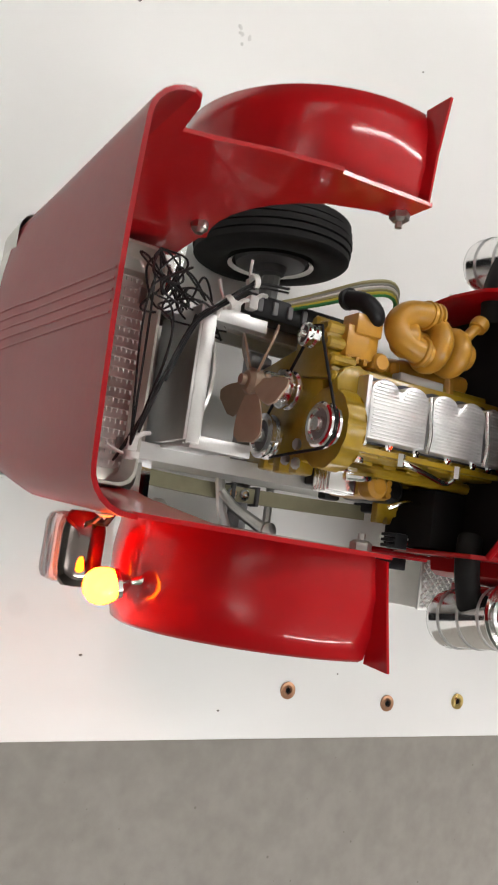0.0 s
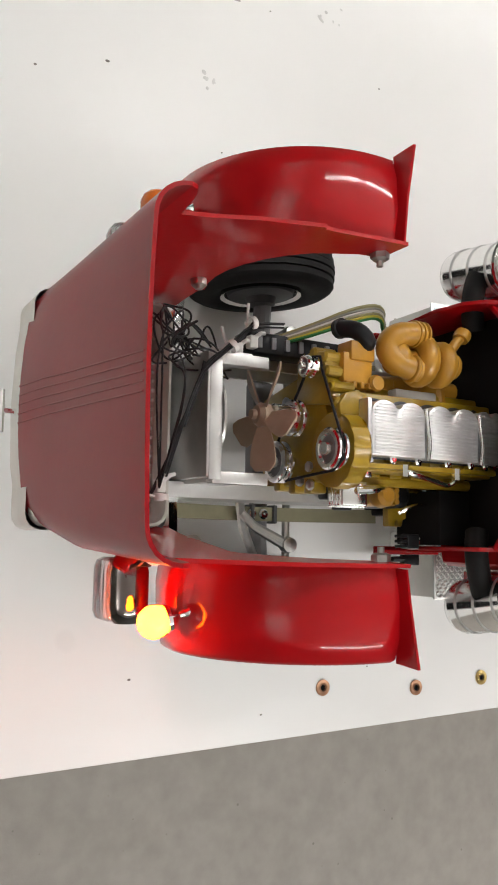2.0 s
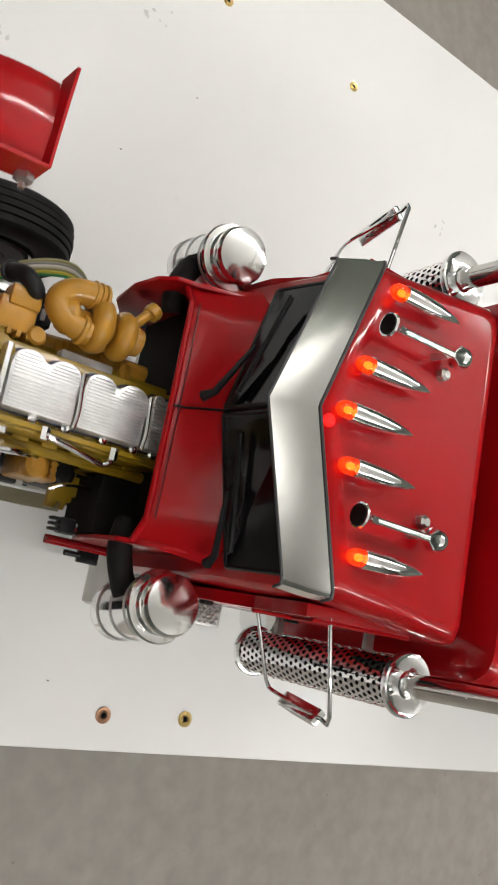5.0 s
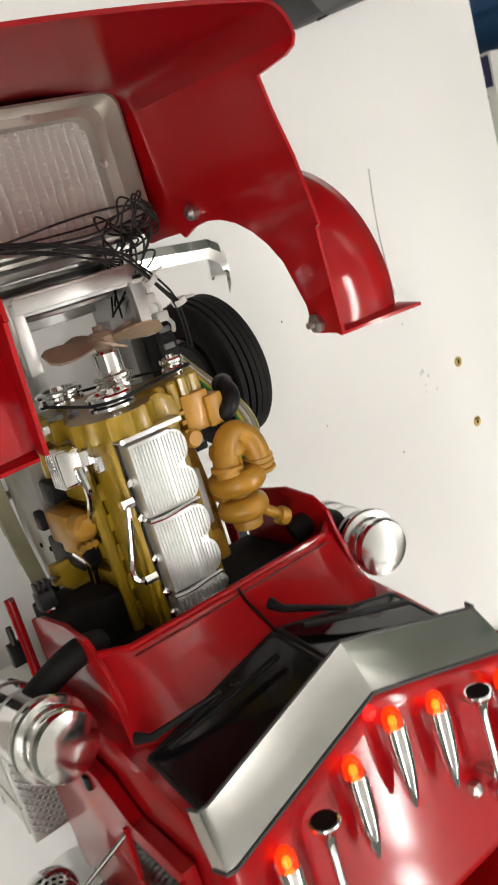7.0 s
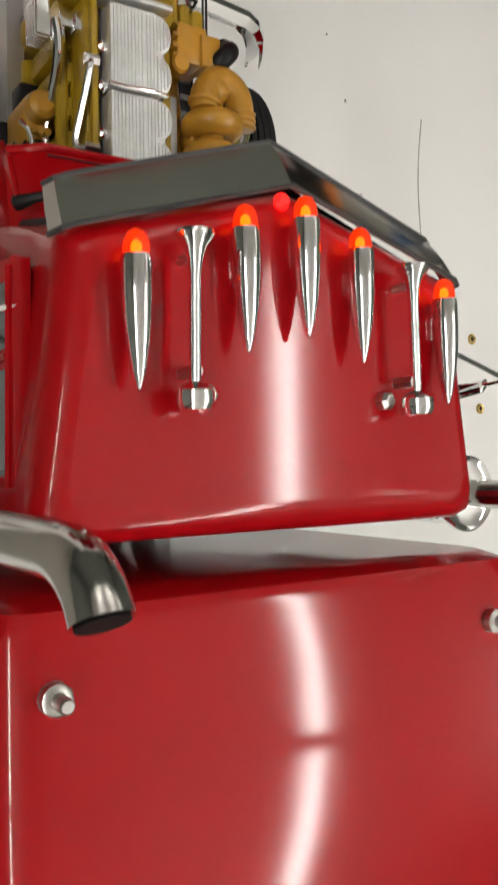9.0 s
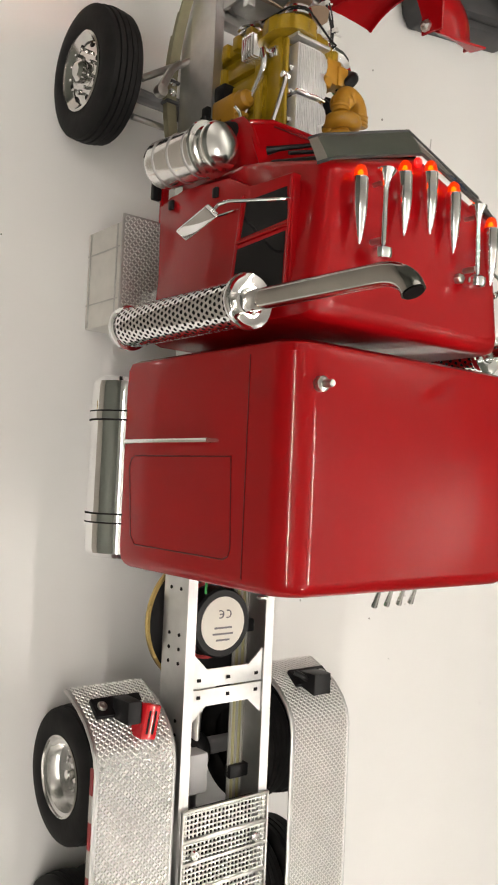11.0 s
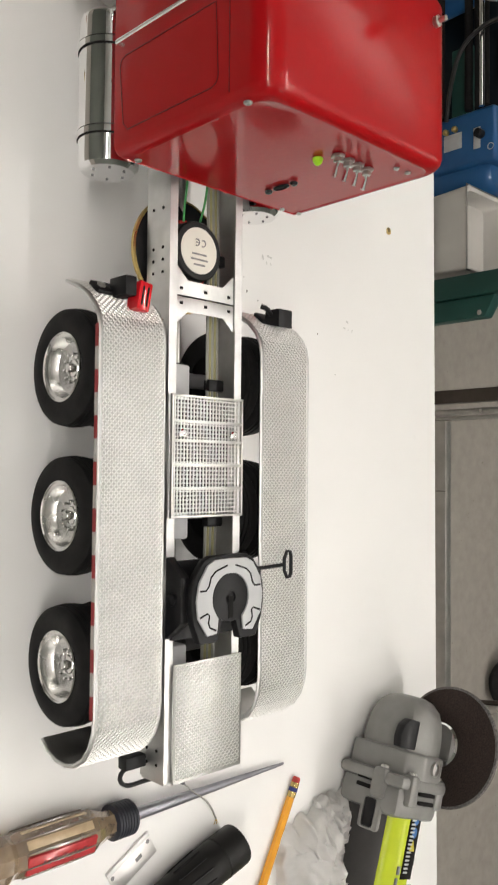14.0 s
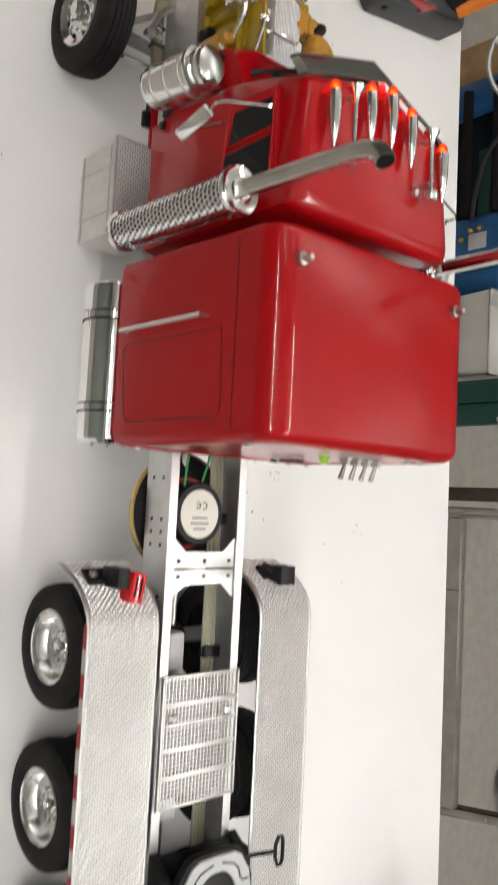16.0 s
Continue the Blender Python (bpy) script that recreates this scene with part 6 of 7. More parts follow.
hb.location = (-0.0010, 0.568, 0.0778)
for k in range(1, 24):
    like(hb, gr, T(0, 0.0021 * k, 0))
bm = bmesh.new()
for x, y in ((-0.040, 0.5955), (0.035, 0.5955), (-0.015, 0.6175), (0.010, 0.6175)):
    lathe(bm, [(0.0019, 0), (0.0019, 0.0012), (0.0008, 0.0016), (0, 0.0016)], T(x, y, 0.0863), 6)
pieces("shell_bolt", bm, STEEL, gr)
bm = bmesh.new()
rows = []
for z in (0.0800, 0.0660):
    l, r, y = side_x(-1, 0.61, z) - 0.0002, side_x(1, 0.61, z) - 0.0002, 0.6211
    rows.append([Vector((-l, 0.580, z)), Vector((-l, y - 0.011, z)), Vector((-l + 0.003, y - 0.0036, z)), Vector((-l + 0.011, y, z)), Vector((-0.022, y + 0.0014, z)), Vector((0, y + 0.0023, z)), Vector((0.022, y + 0.0014, z)), Vector((r - 0.011, y, z)), Vector((r - 0.003, y - 0.0036, z)), Vector((r, y - 0.011, z)), Vector((r, 0.580, z))])
sheet(bm, rows, 0.0014)
P("nose_trim", bm, SHELL_METAL, hood, "bright trim round the bonnet nose")
bm = bmesh.new()
sweep(bm, [(-0.0018, 0.6225, 0.0745), (-0.0016, 0.6285, 0.0745)], 0.0012, 8)
sweep(bm, [(-0.0101, 0.6285, 0.0750), (-0.0018, 0.6287, 0.0747), (0.0066, 0.6285, 0.0744)], [0.0008, 0.0012, 0.0008], 8)
P("bonnet_ornament", bm, CHROME, hood)

# dark pump parts low on the manifold-free side of the engine
bm = bmesh.new()
box(bm, -0.0285, 0.4600, 0.086, 0.010, 0.014, 0.016, 0.0015)
lathe(bm, [(0.0045, 0), (0.0055, 0.001), (0.0055, 0.010), (0.0035, 0.0115), (0, 0.0115)], T(-0.0285, 0.4600, 0.0935), 18)
box(bm, -0.0255, 0.4845, 0.086, 0.010, 0.009, 0.010, 0.001)
box(bm, -0.0230, 0.4440, 0.080, 0.016, 0.014, 0.014, 0.0015)
pieces("fuel_pump", bm, BLACK, eng, "black fuel pump part")

# ---- wiring round the radiator ----
rng = random.Random(4)
anchor = [(0.022, 0.565, 0.092), (0.028, 0.568, 0.098), (0.031, 0.572, 0.106), (0.019, 0.571, 0.104)]
for k in range(11):
    bm = bmesh.new()
    a = Vector(rng.choice(anchor))
    pts = [Vector((0.022 + rng.uniform(-0.004, 0.004), 0.541 + rng.uniform(-0.004, 0.004), 0.088))]
    for j in range(4):
        pts.append(a + Vector((rng.uniform(-0.013, 0.013), rng.uniform(-0.010, 0.014), rng.uniform(-0.01, 0.016))))
    pts.append(Vector((rng.choice((0.040, 0.042, -0.03)), 0.574, 0.100)))
    sweep(bm, pts, 0.00043, 6, smooth=3)
    P("wire", bm, WIRE_BLACK, rad)
for k in range(4):
    bm = bmesh.new()
    q = 0.0011 * k
    sweep(bm, [(0.02, 0.556 + q, 0.103 + q), (0.008, 0.563 - q * 0.3, 0.106 + q * 0.4), (-0.008, 0.568 + q * 0.5, 0.105), (-0.022, 0.573 - q * 0.4, 0.101 + q * 0.4), (-0.036, 0.578, 0.096)], 0.00042, 6, smooth=2)
    P("wire", bm, WIRE_BLACK, rad)
for k, m in enumerate((WIRE_GREEN, WIRE_YELLOW, WIRE_OLIVE, WIRE_WHITE, WIRE_GREY, WIRE_OLIVE)):
    bm = bmesh.new()
    q = 0.0015 * k
    sweep(bm, [(0.028, 0.545, 0.083 + q * 0.3), (0.033 + q * 0.3, 0.525, 0.088), (0.0375 + q * 0.6, 0.508, 0.101), (0.0440 + q * 0.8, 0.492, 0.113 + q * 0.3), (0.0490 + q * 0.6, 0.476, 0.111 + q * 0.3), (0.0465 + q * 0.4, 0.462, 0.094), (0.038, 0.440, 0.084)], 0.0008, 6, smooth=2)
    P("wire", bm, m, rad)
for k in range(5):
    bm = bmesh.new()
    a = 2 * math.pi * k / 5
    u, v = 0.0010 * math.cos(a), 0.0010 * math.sin(a)
    wob = [rng.uniform(-0.0012, 0.0012) for j in range(9)]
    line = [(-0.0343, 0.5744, 0.1035), (-0.0261, 0.5743, 0.1075), (-0.0052, 0.5694, 0.1115), (0.0122, 0.5636, 0.1125), (0.018, 0.5603, 0.1125), (0.0261, 0.5494, 0.1115), (0.0379, 0.5383, 0.1075), (0.0407, 0.519, 0.1), (0.0444, 0.4901, 0.088)]
    sweep(bm, [(x + u + wob[j], y + v, z + v + wob[j] * 0.6) for j, (x, y, z) in enumerate(line[1:8] if k < 3 else line[2:7])], 0.00045, 6, smooth=2)
    P("wire", bm, WIRE_BLACK, rad)
bm = bmesh.new()
for x, y, z, a in ((0.0261, 0.5494, 0.1115, 50), (0.0379, 0.5383, 0.1075, 70), (-0.0335, 0.5744, 0.104, 0)):
    m = T(x, y, z) @ pose(0, 0, 0, 0, 0, -a) @ pose(0, 0, 0, 0, 90, 0)
    lathe(bm, [(0.0026, -0.0011), (0.0026, 0.0011), (0.0019, 0.0011), (0.0019, -0.0011), (0.0026, -0.0011)], m, 14, close=False)
    box(bm, 0.003, 0, 0, 0.0026, 0.0034, 0.003, 0.0004, m)
    sweep(bm, [m @ Vector((0.003, 0.001, 0)), m @ Vector((0.0036, 0.0045, 0.001)), m @ Vector((0.003, 0.0085, 0.0025))], 0.0006, 6, smooth=1)
pieces("cable_tie", bm, WHITE_PLASTIC, rad, "white cable tie")
bm = bmesh.new()
for x, y, z, a in ((0.0235, 0.5515, 0.104, 20), (0.0275, 0.5425, 0.102, -25), (0.032, 0.5345, 0.100, 35), (-0.029, 0.573, 0.098, 10)):
    box(bm, x, y, z, 0.0055, 0.004, 0.0045, 0.0008, T(0, 0, 0))
    sweep(bm, [(x, y, z), (x + 0.004, y - 0.003, z + 0.001), (x + 0.005, y - 0.007, z - 0.002)], 0.0009, 6, smooth=1)
pieces("cable_tie", bm, WHITE_PLASTIC, rad, "white cable tie")
bm = bmesh.new()
box(bm, -0.0485, 0.4520, 0.100, 0.0065, 0.007, 0.006, 0.0008)
for k in range(3):
    box(bm, -0.0507 + 0.0022 * k, 0.4572, 0.1005, 0.0013, 0.004, 0.0045, 0.0003)
plug = P("loose_plug", bm, BLACK, eng)
for k, m in enumerate((WIRE_RED, WIRE_WHITE)):
    bm = bmesh.new()
    sweep(bm, [(-0.0495 + 0.002 * k, 0.4485, 0.100), (-0.0475 + 0.001 * k, 0.444, 0.103 + 0.001 * k), (-0.041, 0.436, 0.104)], 0.0008, 6, smooth=1)
    P("plug_wire", bm, m, plug)

# ---- loose things on the bench ----
rng = random.Random(11)


def frame_to(a, b):
    """A pose at a whose local z runs towards b."""
    a, b = Vector(a), Vector(b)
    return Matrix.Translation(a) @ (b - a).to_track_quat("Z", "Y").to_matrix().to_4x4(), (b - a).length


def item(name, label, category, a, b):
    m, length = frame_to(a, b)
    ob = thing(name, label, category)
    ob.matrix_world = m
    return ob, length


# screwdriver: faceted clear handle with a red panel, ribbed collar, flat blade
CLEAR_AMBER = mat("smoky_clear_handle", (0.44, 0.33, 0.22), 0.14, coat=0.8, var=0.3, scale=90, trans=0.55)
HANDLE_RED = mat("red_handle_panel", (0.48, 0.045, 0.05), 0.25, coat=0.6, var=0.2, scale=120)
sd, L = item("screwdriver", "big flat-blade screwdriver with a worn clear and red handle", "screwdriver", (-0.1235, -0.2135, 0.0155), (0.1605, -0.2205, 0.0032))
bm = bmesh.new()
seg = 10
prof = [(0.0, 0.0), (0.009, 0.001), (0.0135, 0.005), (0.0148, 0.011), (0.0148, 0.018), (0.0132, 0.022), (0.0140, 0.026), (0.0145, 0.06), (0.0140, 0.083), (0.0118, 0.088), (0.0095, 0.094), (0.0092, 0.101)]
lathe(bm, prof, I4, seg)
part("handle", bm, CLEAR_AMBER, sd, angle=20)
bm = bmesh.new()
for a in (106, -90):
    box(bm, 0.0124, 0, 0.054, 0.0034, 0.0125, 0.052, 0.0008, pose(0, 0, 0, 0, 0, a))
pieces("handle_panel", bm, HANDLE_RED, sd, "red painted flat on the handle")
bm = bmesh.new()
for a in (52, 0):
    box(bm, 0.0128, 0, 0.054, 0.0024, 0.0060, 0.050, 0.0008, pose(0, 0, 0, 0, 0, a))
pieces("clear_panel", bm, mat("clear_amber_flat", (0.62, 0.47, 0.30), 0.15, coat=0.8, var=0.15, scale=90), sd, "clear yellowed flat on the handle")
bm = bmesh.new()
for k in range(9):
    box(bm, 0.01425, 0.0006 * (k % 2), 0.040 + 0.0038 * k, 0.0004, 0.0030, 0.0016 + 0.0006 * (k % 3), 0, pose(0, 0, 0, 0, 0, 106))
part("print", bm, mat("dark_red_print", (0.16, 0.02, 0.025), 0.5), sd)
bm = bmesh.new()
for k in range(10):
    a = radians(36 * k)
    sweep(bm, [(0.0146 * math.cos(a), 0.0146 * math.sin(a), 0.027), (0.0150 * math.cos(a), 0.0150 * math.sin(a), 0.06), (0.0143 * math.cos(a), 0.0143 * math.sin(a), 0.082)], 0.0005, 5)
pieces("handle_flute", bm, mat("smoky_flute", (0.12, 0.085, 0.06), 0.3, coat=0.5), sd)
bm = bmesh.new()
prof = [(0.009, 0.1)]
for k in range(7):
    prof += [(0.0122, 0.1012 + 0.0024 * k), (0.0122, 0.1028 + 0.0024 * k), (0.0113, 0.1032 + 0.0024 * k)]
lathe(bm, prof + [(0.0112, 0.1185), (0.006, 0.1192)], I4, 28)
part("collar", bm, mat("blue_black_rubber", (0.022, 0.024, 0.034), 0.5, var=0.2), sd)
bm = bmesh.new()
rows = []
for j in range(9):
    u = j / 8
    w, h = 0.0046 - 0.0034 * u ** 1.3, 0.0046 - 0.0041 * u ** 1.1
    rows.append([bm.verts.new((w * math.cos(2 * math.pi * k / 14), h * math.sin(2 * math.pi * k / 14), 0.117 + (L - 0.117) * u)) for k in range(14)])
for p, q in zip(rows, rows[1:]):
    for k in range(14):
        bm.faces.new([p[k], p[(k + 1) % 14], q[(k + 1) % 14], q[k]])
bm.faces.new(rows[-1])
part("blade", bm, mat("blued_steel", (0.36, 0.36, 0.40), 0.35, metal=1.0, var=0.1), sd)

# razor blade
rz = thing("razor_blade", "single-edged steel razor blade lying on the bench", "blade", (0.0042, -0.2555, 0))
bm = bmesh.new()
box(bm, 0, 0, 0.0006, 0.041, 0.019, 0.0007, 0.0002, pose(0, 0, 0, 0, 0, 29))
part("blade", bm, mat("bright_blade_steel", (0.80, 0.79, 0.77), 0.42, metal=0.8, var=0.06), rz)
bm = bmesh.new()
for u in (-0.0175, 0.0175):
    lathe(bm, [(0.0016, 0), (0.0016, 0.0002), (0, 0.0002)], pose(0, 0, 0, 0, 0, 29) @ T(u, 0.0035, 0.001), 12)
pieces("notch", bm, GREY_PLASTIC, rz)
bm = bmesh.new()
box(bm, 0, 0.0086, 0.0012, 0.041, 0.0036, 0.0022, 0.0003, pose(0, 0, 0, 0, 0, 29))
part("spine", bm, ALU, rz)
bm = bmesh.new()
box(bm, 0.006, -0.001, 0.00105, 0.006, 0.003, 0.0003, 0.0001, pose(0, 0, 0, 0, 0, 29))
part("slot", bm, GREY_PLASTIC, rz)

# pencil: hexagonal, with ferrule and eraser
pc, L = item("pencil", "yellow hexagonal pencil with a red eraser", "pencil", (0.1778, -0.2358, 0.0037), (0.0935, -0.3955, 0.0037))
bm = bmesh.new()
lathe(bm, [(0.0037, 0.017), (0.0037, 0.166), (0.0008, 0.182), (0, 0.1825)], pose(0, 0, 0, 0, 0, 30), 6)
part("shaft", bm, mat("pencil_yellow", (0.80, 0.36, 0.025), 0.35, coat=0.4, var=0.05), pc, angle=20)
bm = bmesh.new()
lathe(bm, [(0.0036, 0.005), (0.0038, 0.006), (0.0036, 0.007), (0.0038, 0.0085), (0.0038, 0.0135), (0.0036, 0.0145), (0.0038, 0.0155), (0.0037, 0.0175)], I4, 18)
part("ferrule", bm, BRASS, pc)
bm = bmesh.new()
lathe(bm, [(0.0039, 0.0092), (0.00395, 0.0095), (0.00395, 0.0125), (0.0039, 0.0128)], I4, 18, close=False)
part("ferrule_band", bm, mat("navy_band", (0.02, 0.03, 0.16), 0.4), pc)
bm = bmesh.new()
lathe(bm, [(0, 0.0), (0.0026, 0.0002), (0.0034, 0.0016), (0.0035, 0.006)], I4, 18)
part("eraser", bm, mat("eraser_red", (0.45, 0.05, 0.045), 0.8, var=0.15, scale=300), pc)

# torch: black ribbed tube with a wider head
tb, L = item("torch", "black aluminium torch with a wider head", "torch", (0.094, -0.2635, 0.0165), (-0.07, -0.3105, 0.0145))
bm = bmesh.new()
prof = [(0.0, 0.001), (0.0125, 0.001), (0.0158, 0.0), (0.0164, 0.002), (0.0164, 0.0205), (0.0158, 0.0212), (0.0158, 0.0224), (0.0163, 0.0232), (0.0160, 0.034), (0.0150, 0.05), (0.0138, 0.07)]
prof += [(0.0136, L - 0.004), (0.012, L), (0, L)]
lathe(bm, prof, I4, 32)
part("body", bm, mat("black_anodised", (0.008, 0.0075, 0.007), 0.45, spec=0.3, var=0.2, bump=0.05), tb)
bm = bmesh.new()
lathe(bm, [(0.0125, 0.0012), (0.0125, 0.0006), (0, 0.0005)], I4, 28)
part("lens", bm, DARK_GLASS, tb)
bm = bmesh.new()
for k in range(12):
    a = radians(30 * k)
    sweep(bm, [(0.0161 * math.cos(a), 0.0161 * math.sin(a), 0.036), (0.0146 * math.cos(a), 0.0146 * math.sin(a), 0.062)], 0.0008, 5)
pieces("grip_ridge", bm, BLACK, tb)
hk = thing("bench_hole", "dark round hole plug in the white bench top", "hole", (-0.1015, -0.2615, 0))
bm = bmesh.new()
lathe(bm, [(0.0085, 0.0002), (0.0085, 0.0008), (0.006, 0.0009), (0, 0.0006)], I4, 24)
part("plug", bm, MATT_BLACK, hk)

# crumpled paper towels
def crumple(name, cx, cy, sx, sy, h, seed, label):
    t = thing(name, label, "paper towel", (cx, cy, 0), "crumpled paper towels")
    bm = bmesh.new()
    n = 44
    v = {}
    for i in range(n + 1):
        for j in range(n + 1):
            a, b = i / n * 2 - 1, j / n * 2 - 1
            fall = max(0.0, 1 - (a * a) ** 1.3) * max(0.0, 1 - (b * b) ** 1.3)
            p = Vector((a * 3 + seed, b * 3, seed * 1.7))
            ridge = 1 - abs(noise.noise(p * 0.7)) * 1.8
            fold = 1 - abs(noise.noise(p * 1.5 + Vector((5, 1, 2)))) * 1.6
            z = h * (fall ** 0.6) * (0.6 + 0.30 * ridge + 0.30 * fold)
            wob = 1 + 0.16 * noise.noise(Vector((a * 2, b * 2, seed)))
            v[i, j] = bm.verts.new((a * sx * wob + 0.006 * noise.noise(p * 2), b * sy * wob + 0.006 * noise.noise(p * 2 + Vector((9, 0, 0))), max(0.0012, z)))
    for i in range(n):
        for j in range(n):
            bm.faces.new([v[i, j], v[i + 1, j], v[i + 1, j + 1], v[i, j + 1]])
    bmesh.ops.solidify(bm, geom=bm.faces[:], thickness=0.0006)
    part("sheet", bm, PAPER, t, angle=55)


PAPER = mat("white_paper_towel", (0.93, 0.92, 0.90), 0.85, var=0.02, scale=200, bump=0.04, bump_scale=500)
crumple("paper_towel", 0.196, -0.335, 0.042, 0.062, 0.034, 3.1, "crumpled white paper towel lying on the bench")
crumple("paper_towel", 0.225, -0.292, 0.026, 0.03, 0.02, 7.7, "loose crumpled corner of white paper towel")

# angle grinder lying on its side, disc away from the truck
GRIND_GREY = mat("grinder_grey_casing", (0.235, 0.232, 0.222), 0.36, var=0.08, bump=0.08)
GRIND_DARK = mat("grinder_dark_grip", (0.055, 0.052, 0.05), 0.6, var=0.1, bump=0.15)
LIME = mat("lime_plastic", (0.50, 0.60, 0.015), 0.38, var=0.05, coat=0.2)
gd = thing("angle_grinder", "grey and lime-green angle grinder resting on the bench", "angle grinder", (0.287, -0.2225, 0))
gd.rotation_euler, gd.scale = (0, 0, radians(-20)), (0.72, 0.88, 0.88)
bm = bmesh.new()
prism(bm, [(-0.042, 0.004), (0.040, 0.004), (0.044, 0.02), (0.044, 0.062), (0.034, 0.078), (-0.010, 0.080), (-0.034, 0.070), (-0.046, 0.045)], "y", -0.034, -0.006, bevel=0.004, seg=3)
rows = []
for y, k in ((-0.008, 1.0), (0.010, 0.99), (0.026, 0.93), (0.038, 0.80), (0.046, 0.58), (0.049, 0.3)):
    rows.append([bm.verts.new((0.006 + x * k, y, 0.041 + (z - 0.041) * k)) for x, z in ((-0.034, 0.008), (0.030, 0.005), (0.036, 0.03), (0.036, 0.058), (0.026, 0.072), (-0.012, 0.075), (-0.034, 0.064), (-0.040, 0.04))])
for a, b in zip(rows, rows[1:]):
    for k in range(8):
        bm.faces.new([a[k], a[(k + 1) % 8], b[(k + 1) % 8], b[k]])
bm.faces.new(rows[0])
bm.faces.new(rows[-1])
part("gear_case", bm, GRIND_GREY, gd, angle=40)
bm = bmesh.new()
box(bm, -0.004, -0.036, 0.041, 0.100, 0.012, 0.080, 0.004)
box(bm, -0.004, -0.055, 0.040, 0.092, 0.03, 0.074, 0.008)
for x, z in ((-0.048, 0.056), (-0.030, 0.080), (0.036, 0.076)):
    box(bm, x, -0.042, z - 0.004, 0.018, 0.030, 0.016, 0.004)
part("collar", bm, GRIND_GREY, gd, angle=40)
bm = bmesh.new()
for x, z in ((-0.048, 0.056), (-0.030, 0.080), (0.036, 0.076)):
    lathe(bm, [(0.0045, 0), (0.0045, 0.0022), (0.002, 0.003), (0, 0.0028)], T(x, -0.0272, z - 0.003) @ pose(0, 0, 0, -90, 0, 0), 14)
pieces("case_screw", bm, STEEL, gd)
bm = bmesh.new()
for k in range(2):
    box(bm, 0.008, -0.0435 - 0.0085 * k, 0.0773, 0.034, 0.004, 0.004, 0.0008)
    box(bm, -0.0485, -0.041 - 0.008 * k, 0.040, 0.008, 0.004, 0.03, 0.0008)
pieces("vent_slot", bm, MATT_BLACK, gd)
bm = bmesh.new()
prism(bm, [(-0.038, -0.006), (-0.012, -0.006), (-0.012, 0.023), (-0.028, 0.023), (-0.037, 0.016), (-0.040, 0.005)], "z", 0.066, 0.0765, T(-0.002, 0.002, 0) @ pose(0, 0, 0, 0, -10, 0), bevel=0.0016)
part("lock_button", bm, BLACK, gd, "black spindle lock button")
bm = bmesh.new()
lathe(bm, [(0.0075, 0), (0.0075, 0.003), (0.005, 0.0035), (0.0045, 0.001), (0, 0.001)], T(0.010, -0.017, 0.0797), 22)
part("handle_socket", bm, STEEL, gd)
bm = bmesh.new()
prism(bm, [(-0.038, 0.006), (0.032, 0.006), (0.036, 0.03), (0.033, 0.056), (0.022, 0.068), (-0.010, 0.071), (-0.030, 0.062), (-0.040, 0.04)], "y", -0.30, -0.058, bevel=0.006, seg=3)
body = part("motor_housing", bm, LIME, gd, "lime-green motor housing", angle=40)
bm = bmesh.new()
prism(bm, [(-0.0435, 0.005), (-0.024, 0.004), (-0.0275, 0.056), (-0.033, 0.060), (-0.0425, 0.042)], "y", -0.30, -0.062, bevel=0.004)
part("grip", bm, GRIND_DARK, gd)
bm = bmesh.new()
box(bm, -0.047, -0.066, 0.046, 0.008, 0.045, 0.026, 0.004)
part("switch_surround", bm, GRIND_GREY, gd)
bm = bmesh.new()
box(bm, -0.0505, -0.072, 0.046, 0.004, 0.028, 0.014, 0.003)
part("slide_switch", bm, BLACK, gd)
bm = bmesh.new()
box(bm, 0.004, -0.093, 0.0702, 0.026, 0.066, 0.0022, 0.0006, pose(0, 0, 0, 0, 5, 0))
rating = part("rating_plate", bm, MATT_BLACK, gd, "dark rating label with small print and symbols")
bm = bmesh.new()
for k in range(15):
    box(bm, -0.0025, -0.066 - 0.0038 * k, 0.0718, 0.0095, 0.0016, 0.0008, 0, pose(0, 0, 0, 0, 5, 0))
part("print", bm, LIGHT_GREY, rating)
bm = bmesh.new()
for k in range(2):
    lathe(bm, [(0.0052, 0), (0.0052, 0.0006), (0, 0.0006)], T(0.010, -0.069 - 0.0125 * k, 0.0708), 18)
pieces("round_symbol", bm, mat("blue_symbol", (0.05, 0.16, 0.42), 0.5), rating)
bm = bmesh.new()
prism(bm, [(0.0045, -0.099), (0.0155, -0.099), (0.010, -0.089)], "z", 0.0706, 0.0718)
part("warning_triangle", bm, WIRE_YELLOW, rating)
bm = bmesh.new()
box(bm, 0.013, -0.1345, 0.0702, 0.020, 0.007, 0.0024, 0.001, pose(0, 0, 0, 0, 5, 0))
box(bm, -0.009, -0.118, 0.0704, 0.005, 0.008, 0.0024, 0.0006)
box(bm, 0.0295, -0.11, 0.0632, 0.003, 0.008, 0.006, 0.0006)
box(bm, -0.010, -0.14, 0.0704, 0.0042, 0.03, 0.0024, 0.0006)
for k in range(5):
    box(bm, 0.004 + 0.004 * k, -0.156 - 0.004 * k, 0.0702, 0.0016, 0.014, 0.0022, 0.0004, pose(0, 0, 0, 0, 5, 0))
lathe(bm, [(0.005, 0), (0.005, 0.0015), (0, 0.0015)], T(-0.0215, -0.151, 0.0662), 18)
pieces("housing_detail", bm, GREY_PLASTIC, gd)
bm = bmesh.new()
DX = T(0.055, 0.008, 0.0640) @ pose(0, 0, 0, 0, 90, 0) @ pose(0, 0, 0, 0, -6, 0)
